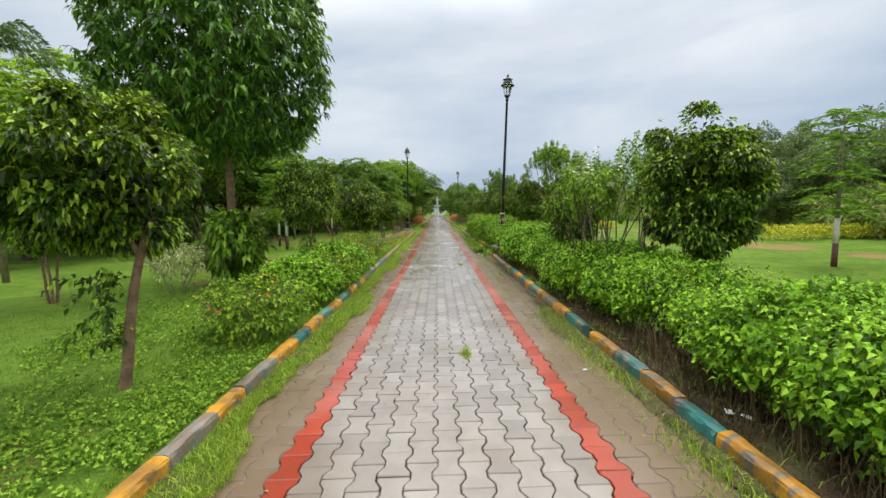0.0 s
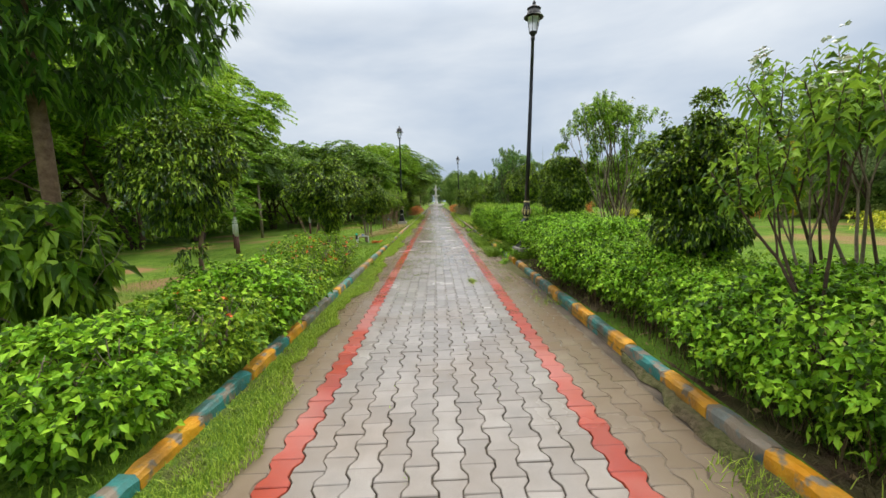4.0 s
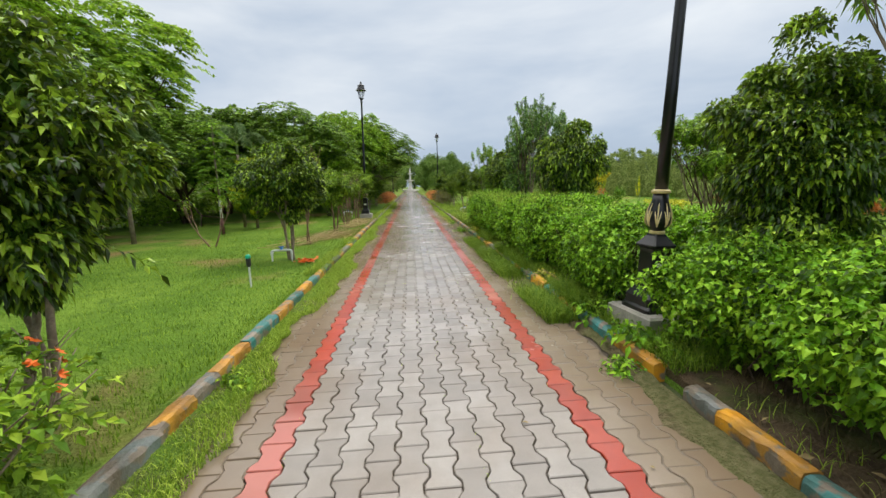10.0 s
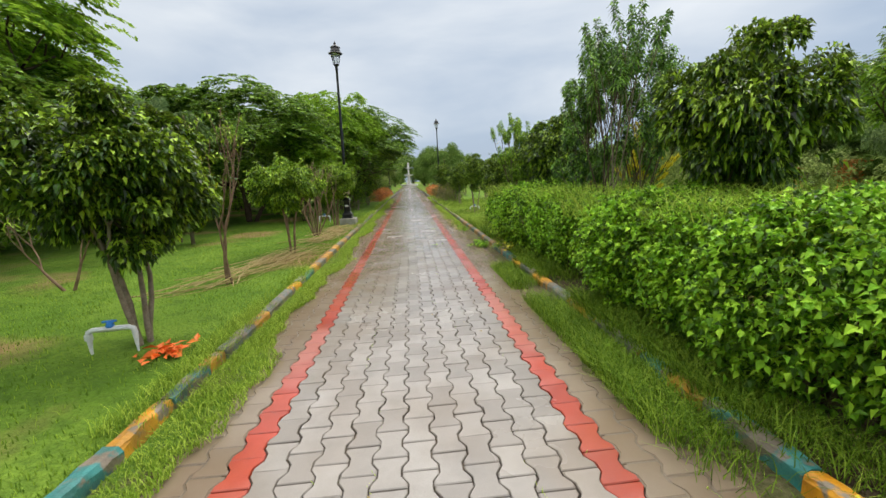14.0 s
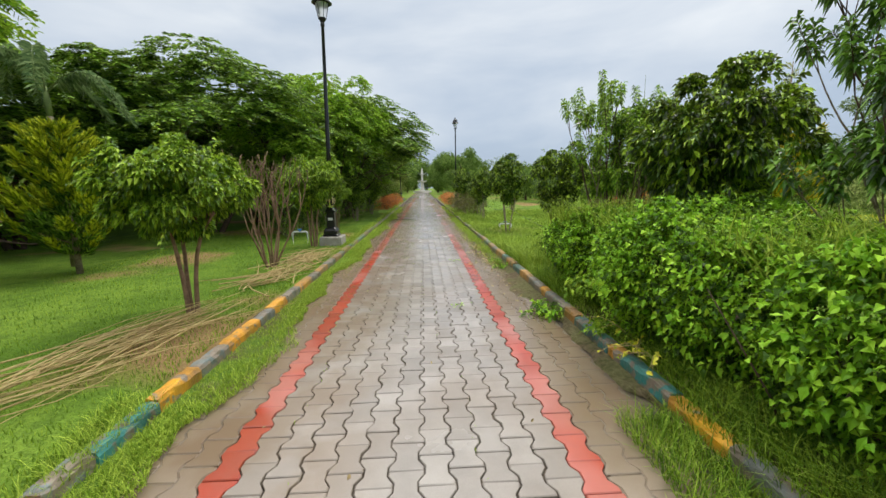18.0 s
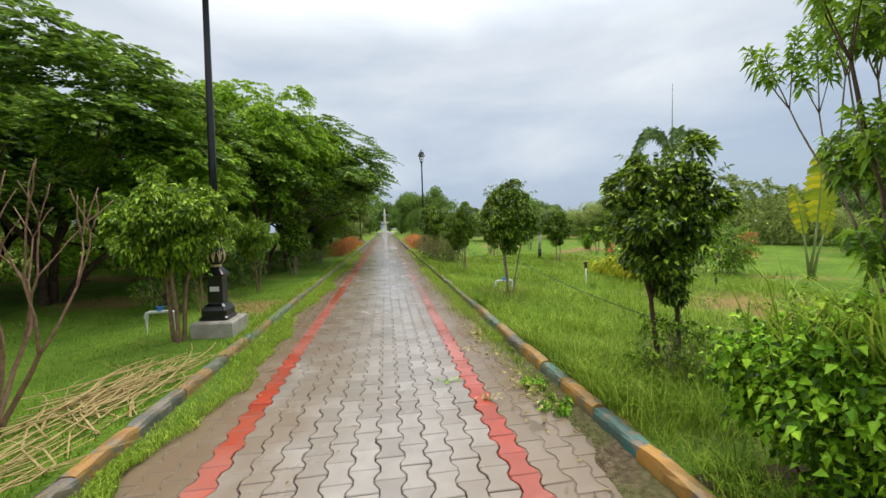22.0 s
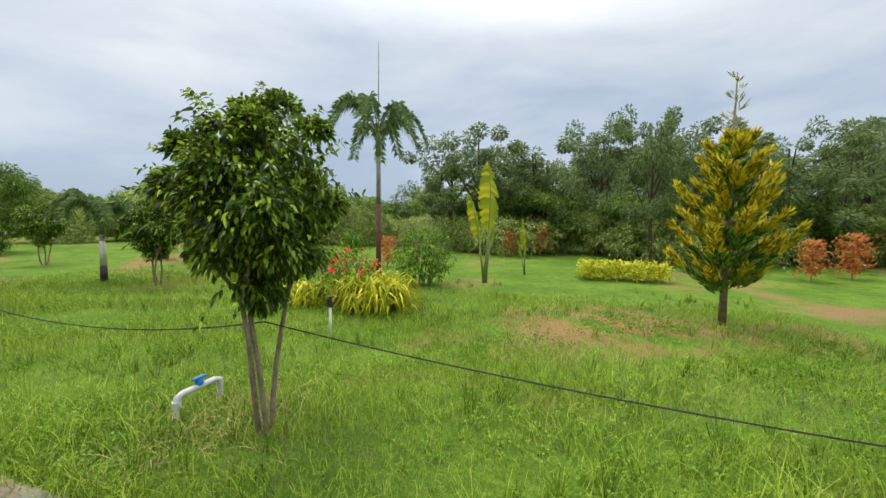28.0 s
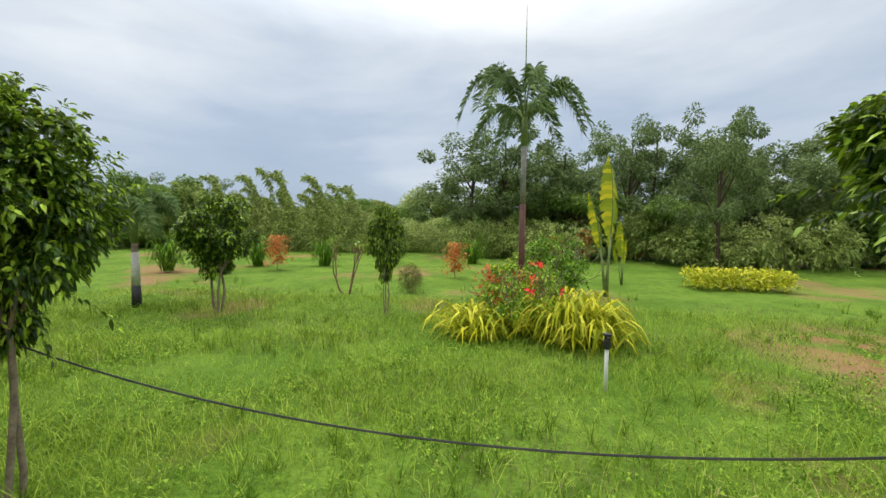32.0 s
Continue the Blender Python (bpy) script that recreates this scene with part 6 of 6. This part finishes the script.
x, y = strewn(46000, lambda n: KR - 0.01 - np.abs(rg.normal(0, 0.13, n)), (0.5, 40), lambda x, y: np.any([(y > a) & (y < b) & (rg.random(len(y)) < d) for a, b, d in spots], axis=0) & patchy(x, y, 2.0, 2.2, -0.6, 0.5))
blades("verge_grass", "tufts of green grass along the kerb of the path", x, y, np.zeros(len(x)), 0.065, 0.006, GRASS, rg, 1.0)
x, y = strewn(12000, lambda n: rg.uniform(KR + 0.10, 1.98, n), (0.5, 24), lambda x, y: patchy(x, y, 2.0, 1.1, -0.3) & (rg.random(len(y)) < np.where(np.abs(y - 6) < 5, 0.12, 1.0)))
blades("hedge_foot_grass", "thin grass between kerb and hedge", x, y, np.full(len(x), GZ + 0.015), 0.085, 0.005, GRASS, rg, 1.0)
x, y = strewn(8000, lambda n: rg.uniform(KR + 0.10, 2.15, n), (0.5, 14), lambda x, y: patchy(x, y, 2.0, 1.1, -0.3))
blades("dry_stalks", "dead brown stalks on the soil under the hedge", x, y, np.full(len(x), GZ + 0.015), 0.10, 0.005, DEAD, rg, 1.4)
x, y = strewn(12000, lambda n: rg.uniform(1.88, 3.2, n), (15.2, 22.6), lambda x, y: patchy(x, y, 2.6, 2.4, 0.05, 0.3))
blades("hedge_grass", "long grass blades growing through the hedge", x, y, np.full(len(x), 0.86), 0.34, 0.009, GRASS, rg, 1.3)
x, y = strewn(30000, lambda n: rg.uniform(1.26, 1.98, n), (13.2, 17.6), lambda x, y: patchy(x, y, 2.0, 2.2, -0.3, 0.5))
blades("kerb_grass", "rank grass grown over the kerb", x, y, np.where(x > KR, 0.10, 0.0), 0.15, 0.005, GRASS_RANK, rg, 1.2)
x, y = strewn(9000, lambda n: rg.uniform(KR + 0.10, 2.0, n), (17.4, 22.7), lambda x, y: patchy(x, y, 2.0, 2.2, -0.2, 0.5))
blades("hedge_foot_grass", "rank grass between the kerb and the overgrown hedge", x, y, np.full(len(x), GZ + 0.015), 0.17, 0.006, GRASS_RANK, rg, 1.3)
x, y = strewn(5000, lambda n: rg.uniform(1.66, 2.3, n), (11.9, 13.4), lambda x, y: patchy(x, y, 3.0, 3.2, -0.4, 0.5) & ~((np.abs(x - 2.03) < 0.27) & (np.abs(y - 12.8) < 0.27)))
blades("kerb_grass", "rank grass around the lamp block", x, y, np.full(len(x), GZ + 0.015), 0.12, 0.005, GRASS_RANK, rg, 1.1)
x, y = strewn(2600, lambda n: rg.uniform(1.25, 1.70, n), (18.0, 19.3), lambda x, y: x > 0)
blades("kerb_grass", "rank grass grown over the kerb", x, y, np.where(x > KR, 0.10, 0.0), 0.12, 0.005, GRASS_RANK, rg, 1.1)


def weeds(name, label, x, y, z, size, leaf, mat, r):
    """Low broad-leaved weeds: small rosettes."""
    m = len(x)
    p = np.stack([x, y, z + 0.015], -1)
    gs = []
    for i in range(7):
        a = i * 0.9 + r.uniform(0, 0.6, m)
        w = np.stack([np.cos(a), np.sin(a), r.uniform(0.2, 0.9, m)], -1)
        gs.append(leaves(p + w * size * r.uniform(0.1, 0.7, m)[:, None], w, leaf, leaf * 0.7, 0.3, r))
    return tagged(piece(name, cat(gs), mat), label, "weeds", "", "stuff")


x, y = strewn(9000, lambda n: -1.62 - rg.random(n) ** 1.2 * 2.8, (0.5, 9), lambda x, y: patchy(x, y, 1.8, 1.4, -0.1, 0.4) & (rg.random(len(y)) < np.clip((7.5 - y) / 5, 0, 1)))
weeds("lawn_weeds", "low broad-leaved weeds on the lawn", x, y, lawn_z(x, y), 0.05, 0.040, WEED, rg)
x, y = strewn(10000, lambda n: 1.75 + rg.random(n) ** 1.3 * 5.0, (23.0, 36), lambda x, y: patchy(x, y, 1.5, 1.9, 0.15, 0.4))
weeds("lawn_weeds", "low light green weeds in the long grass", x, y, lawn_z(x, y), 0.05, 0.032, WEED, rg)

x, y = strewn(3000, lambda n: rg.uniform(1.80, 2.25, n), (0.3, 9.5), lambda x, y: patchy(x, y, 2.4, 1.7, -0.4, 0.4))
blades("dry_twigs", "dead brown twigs standing at the hedge foot", x, y, np.full(len(x), GZ + 0.015), 0.30, 0.007, DEAD, rg, 0.6)
x, y = strewn(13000, lambda n: rg.uniform(-1.72, -1.28, n), (15.6, 19.6), lambda x, y: patchy(x, y, 3.0, 1.3, -0.1, 0.4))
blades("kerb_grass", "rank grass creeping over the kerb paint", x, y, np.where(x < KL, 0.085, 0.0), 0.085, 0.005, GRASS, rg, 1.2)

x, y = strewn(20000, lambda n: rg.uniform(1.42, 1.86, n), (25.6, 44), lambda x, y: patchy(x, y, 3.0, 1.1, -0.3, 0.4) & (rg.random(len(y)) < np.clip((y - 24) / 5, 0, 1)))
blades("kerb_grass", "long grass hanging over the old kerb", x, y, np.where(x > KR, 0.085, 0.0), 0.10, 0.006, GRASS, rg, 1.2)
x, y = strewn(16000, lambda n: rg.uniform(-1.72, -1.25, n), (25.0, 44), lambda x, y: patchy(x, y, 3.0, 1.1, -0.3, 0.4))
blades("kerb_grass", "long grass hanging over the old kerb", x, y, np.where(x < KL, 0.085, 0.0), 0.10, 0.006, GRASS, rg, 1.2)
x, y = strewn(5200, lambda n: 1.72 + rg.random(n) ** 1.3 * 0.9, (22.9, 25.4), lambda x, y: patchy(x, y, 3.1, 2.7, 0.0, 0.4))
blades("tall_grass", "long arching grass round the fig foot", x, y, lawn_z(x, y), 0.24, 0.007, GRASS, rg, 1.2)

# ---- litter and weeds on the paving ----


def weed_plant(seed, x, y, z, size, mat, label):
    r = np.random.default_rng(seed)
    root = thing("weed", pose(x, y, z), label, "weed", "weeds along the kerb")
    m = 26
    d = ball(m, r)
    d[:, 2] = np.abs(d[:, 2]) * 0.8
    for q in d[:6]:
        piece("stalk", tube([(0, 0, -0.02), tuple(q * 0.25 * size), tuple(q * 0.6 * size + np.array((0, 0, 0.1 * size)))], [0.004, 0.003, 0.002], 4, False), STEM, root)
    piece("foliage", sprays(r, d * np.array((0.25, 0.25, 0.1)) * size, d + np.array((0, 0, 0.25)), size * 0.6, 7, size * 0.24, 0.55, 0.4), mat, root)
    return root


for k, (x, y, z, s, mt, lb) in enumerate(((1.47, 21.25, 0.0, 0.32, HEDGE, "green weed growing at the kerb foot"), (1.74, 20.4, 0.12, 0.26, SHRUB, "yellow-green weed hanging over the kerb"), (1.80, 21.0, 0.35, 0.30, SHRUB, "yellow-green weed at the hedge foot"), (-1.33, 12.35, 0.0, 0.24, SHRUB, "yellow-green weed beside the kerb"), (1.45, 24.1, 0.0, 0.18, HEDGE, "green weed growing at the kerb foot"), (1.47, 23.7, 0.0, 0.20, HEDGE, "green weed growing at the kerb foot"), (-1.40, 25.35, 0.0, 0.18, HEDGE, "green weed growing at the kerb foot"), (1.50, 12.2, 0.0, 0.22, HEDGE, "green weed growing at the kerb foot"), (1.52, 16.9, 0.0, 0.18, HEDGE, "green weed growing at the kerb foot"), (1.50, 16.2, 0.0, 0.2, HEDGE, "green weed growing at the kerb foot"), (1.86, 12.45, GZ, 0.42, HEDGE, "green weed against the lamp block"), (1.80, 13.15, GZ, 0.36, HEDGE, "green weed against the lamp block"), (2.36, 12.50, GZ, 0.55, SHRUB, "tall green weed beside the lamp block"), (2.30, 12.36, GZ, 0.5, HEDGE, "tall green weed beside the lamp block"))):
    weed_plant(200 + k, x, y, z, s, mt, lb)


def twig_weed(seed, x, y, label):
    """A bent, half-bare weed: wiry stems with few yellow leaves."""
    r = np.random.default_rng(seed)
    root = thing("weed", pose(x, y, GZ), label, "weed", "weeds along the kerb")
    starts = []
    for i in range(6):
        a = r.uniform(2.2, 4.4)
        u = np.linspace(0, 1, 7)[:, None]
        ln = r.uniform(0.25, 0.5)
        pts = np.array((math.cos(a), math.sin(a), 0)) * ln * u + np.array((0, 0, 1.0)) * ln * (1.3 * u - 1.0 * u * u) + r.normal(size=(7, 3)) * 0.008
        pts[0, 2] = -0.02
        piece("stem", tube(pts, np.linspace(0.004, 0.0015, 7), 4, False), STICK, root)
        starts.append(pts[2:])
    q = np.vstack(starts)
    piece("foliage", leaves(q, r.normal(size=q.shape) + np.array((0, 0, 0.3)), 0.055, 0.03, 0.3, r), YELLOW, root, "few yellow leaves")
    return root


twig_weed(241, 1.85, 14.35, "wiry half-bare weed with yellow leaves leaning over the kerb")
twig_weed(242, 1.82, 20.05, "wiry weed with yellow leaves leaning over the kerb")
twig_weed(243, 1.80, 19.75, "wiry weed with yellow leaves leaning over the kerb")
for k, (x, y, z, t) in enumerate(((1.28, 3.70, 0.012, 20), (1.80, 2.72, GZ + 0.05, 70), (1.86, 2.66, GZ + 0.05, 130), (1.60, 9.35, 0.03, 40))):
    q = np.array([(-0.03, -0.02, 0.004), (0.03, -0.022, 0.0), (0.035, 0.02, 0.006), (-0.028, 0.024, 0.0), (0.0, 0.0, 0.014)]) * (0.6, 1.0, 0.9, 0.6)[k]
    scrap = piece("paper_scrap", (np.vstack([q, q - np.array((0, 0, 0.002))]), [[0, 1, 4], [1, 2, 4], [2, 3, 4], [3, 0, 4], [6, 5, 9], [7, 6, 9], [8, 7, 9], [5, 8, 9], [0, 5, 6, 1], [1, 6, 7, 2], [2, 7, 8, 3], [3, 8, 5, 0]]), PAPER)
    scrap.matrix_world = pose(x, y, z, 0, 0, t)
    tagged(scrap, "crumpled white paper scrap lying beside the kerb", "litter", "paper scraps")


place(leafy_clump("sucker_clump", 233, 0.62, 0.5, 900, 0.05, 0.5, GRASS_RANK, "ragged clump of shoots at the fig tree foot", stems=12, thickness=0.005), 2.40, 23.62)
place(leafy_clump("variegated_shrub", 232, 0.9, 0.86, 1500, 0.075, 0.4, PALE, "pale variegated shrub on the lawn", stems=4, lowcut=0.4), -4.45, 7.1)
place(leafy_clump("foot_plant", 231, 1.0, 1.45, 1300, 0.21, 0.40, PLUM, "large-leaved dark plant around the tree foot", stems=5, thickness=0.012, hang=-0.9), -3.85, 7.85)


def fallen_leaves(name, label, x, y, z, size, mat, r):
    n = len(x)
    a = r.uniform(0, 6.28, n)
    w = np.stack([np.cos(a), np.sin(a), r.normal(0, 0.15, n)], -1)
    ob = piece(name, leaves(np.stack([x, y, z], -1), w, size, size * 0.5, 0.0, r, 0.2), mat)
    return tagged(ob, label, "leaf litter", "", "stuff")


LITTER = plain("dead_leaf", (0.20, 0.13, 0.06), (0.42, 0.34, 0.16), 0.8)
rl = np.random.default_rng(170)
m = 150
fallen_leaves("fallen_leaves", "yellow and brown fallen leaves along the kerb foot", rl.normal(1.33, 0.12, m), rl.uniform(21, 28, m), np.full(m, 0.012), 0.05, LITTER, rl)
m = 60
fallen_leaves("fallen_leaves", "scattered small fallen leaves on the paving", rl.uniform(-0.9, 1.3, m), rl.uniform(1, 30, m), np.full(m, 0.008), 0.035, LITTER, rl)
m = 46
fallen_leaves("fallen_leaves", "dry orange leaf heap on the lawn", rl.normal(-1.95, 0.08, m), rl.normal(16.72, 0.07, m), np.full(m, GZ + 0.03), 0.11, ORANGE, rl)
m = 200
fallen_leaves("fallen_leaves", "dead leaves on the soil under the hedge", rl.uniform(1.72, 2.1, m), rl.uniform(1, 22.5, m), np.full(m, GZ + 0.045), 0.06, LITTER, rl)

m = 420
a, b = rl.normal(0, 0.30, m), rl.normal(0, 0.22, m)
blades("straw", "cut yellow straw lying around the fig stems", 2.5 + a, 28.2 + b, lawn_z(2.5 + a, 28.2 + b) + 0.03, 0.06, 0.006, STRAW, rl, 3.2)
for k, (cx, cy) in enumerate(((0.72, 24.35), (0.98, 23.95), (0.55, 21.6), (1.1, 25.2))):
    m = 16
    fallen_leaves("leaf_debris", "small wilted twig of leaves lying on the paving", cx + rl.normal(0, 0.05, m), cy + rl.normal(0, 0.03, m), np.full(m, 0.012) + rl.random(m) * 0.015, 0.045, (FEATHER, STRAW)[k % 2], rl)
m = 70
fallen_leaves("fallen_leaves", "heap of yellowed leaves in the gutter by the kerb", rl.normal(1.36, 0.07, m), rl.normal(25.75, 0.22, m), np.full(m, 0.02) + rl.random(m) * 0.02, 0.06, STRAW, rl)
m = 40
fallen_leaves("fallen_leaves", "heap of yellowed leaves in the gutter by the kerb", rl.normal(1.38, 0.06, m), rl.normal(24.0, 0.2, m), np.full(m, 0.02) + rl.random(m) * 0.02, 0.06, STRAW, rl)

# green growth in the joints of the paving
m = 5200
col = rl.integers(-5, 7, m)
y = rl.uniform(0.8, 30, m)
x = 0.06 + (col - 0.5) * 0.148 + rl.normal(0, 0.012, m)
keep = (np.sin(y * 1.9 + col * 2.7) + 0.7 * np.sin(y * 0.6 + col * 1.1) + rl.normal(0, 0.25, m) > 1.05)
blades("joint_grass", "tiny green growth in the paving joints", x[keep], y[keep], np.full(keep.sum(), -0.012), 0.022, 0.006, GRASS, rl, 0.8)
m = 260
sx = np.concatenate([rl.normal(0.60, 0.03, m // 2), rl.normal(0.28, 0.03, m // 2)])
sy = np.concatenate([rl.normal(10.44, 0.07, m // 2), rl.normal(4.16, 0.07, m // 2)])
blades("joint_tuft", "small grass tuft rooted between paving blocks", sx, sy, np.full(m, -0.005), 0.06, 0.006, GRASS, rl, 1.0)

# ---- paving ----
PX, PY, LEN, GAP = 0.06, 0.148, 0.21, 0.0062


def paver_outline():
    hw, hn = 0.0895 - GAP / 2, 0.0585 - GAP / 2
    e = LEN / 2 - GAP / 2
    right = [(hw, -e), (hw, -0.076), (hn, -0.030), (hn, 0.030), (hw, 0.076), (hw, e)]
    return right + [(-x, -y) for x, y in right]


def paver_geo():
    o = np.array(paver_outline())
    k = len(o)
    inner = o * np.array((0.93, 0.955))
    v = np.vstack([np.c_[o, np.full(k, -0.022)], np.c_[o, np.full(k, -0.005)], np.c_[inner, np.zeros(k)]])
    f = [list(range(2 * k, 3 * k))]
    for rr in (0, k):
        f += [[rr + i, rr + (i + 1) % k, rr + k + (i + 1) % k, rr + k + i] for i in range(k)]
    return v, f


def far_path():
    ob = piece("path_far", slab(PX - 9.5 * PY, PX + 9.5 * PY, 69.0, 260.0, -0.05, 0.0, 0.004), PAVER)
    return tagged(ob, "far end of the wet paved path", "paving", "", "structure")


far_path()


def joint_fill(name, x0, x1):
    """Silt washed into the joints of the outer blocks, almost up to their faces."""
    ys = np.arange(-3.0, 62.0, 0.5)
    xs = np.linspace(x0, x1, 5)
    gx, gy = np.meshgrid(xs, ys)
    z = -0.0052 + 0.0028 * np.sin(gx * 9 + gy * 2.3) * np.sin(gy * 1.7)
    v = np.stack([gx, gy, z], -1).reshape(-1, 3)
    f = [[j * 5 + i, j * 5 + i + 1, j * 5 + i + 6, j * 5 + i + 5] for j in range(len(ys) - 1) for i in range(4)]
    return tagged(piece(name, (v, f), SILT, None, smooth=True), "brown silt filling the joints of the outer blocks", "soil", "", "structure")


joint_fill("silt_west", PX - 9.6 * PY, PX - 6.55 * PY)
joint_fill("silt_east", PX + 6.55 * PY, PX + 9.6 * PY)


def lay(name, cols, mat, label, near, r):
    """One field of paving: the nearest blocks singly, the rest joined."""
    root = thing(name, Matrix(), label, "paving", "", "structure")
    single = mesh_of("paver", *paver_geo())
    single.materials.append(mat)
    base = np.array(paver_geo()[0])
    bf = paver_geo()[1]
    vs, fs, c = [], [], 0
    for i in cols:
        x = PX + i * PY
        for j in range(-14, 330):
            y = (j + 0.5 * (i % 2)) * LEN
            t = pose(x + r.normal(0, 0.0012), y + r.normal(0, 0.0012), r.normal(0, 0.0015), r.normal(0, 0.35), r.normal(0, 0.45), r.normal(0, 0.4))
            if near[0] <= y < near[1]:
                ob = piece("paver", single, mat, root)
                ob.matrix_local = t
            else:
                m = np.array(t)
                vs.append(base @ m[:3, :3].T + m[:3, 3])
                fs += [[q + c for q in g] for g in bf]
                c += len(base)
    if vs:
        tagged(piece("paver_field", (np.vstack(vs), fs), mat, root), "", "", "", "stuff")


rp = np.random.default_rng(160)
lay("paving_centre", range(-5, 6), PAVER, "wet grey interlocking concrete paving blocks", (20.5, 26.2), rp)
lay("paving_red_west", (-6,), PAVER_RED, "line of red-painted interlocking blocks", (0, 31), rp)
lay("paving_red_east", (6,), PAVER_RED, "line of red-painted interlocking blocks", (0, 31), rp)
lay("paving_edge_west", (-9, -8, -7), PAVER_SIDE, "muddy brown interlocking blocks along the edge", (1, 22), rp)
lay("paving_edge_east", (7, 8, 9), PAVER_SIDE, "muddy brown interlocking blocks along the edge", (1, 22), rp)
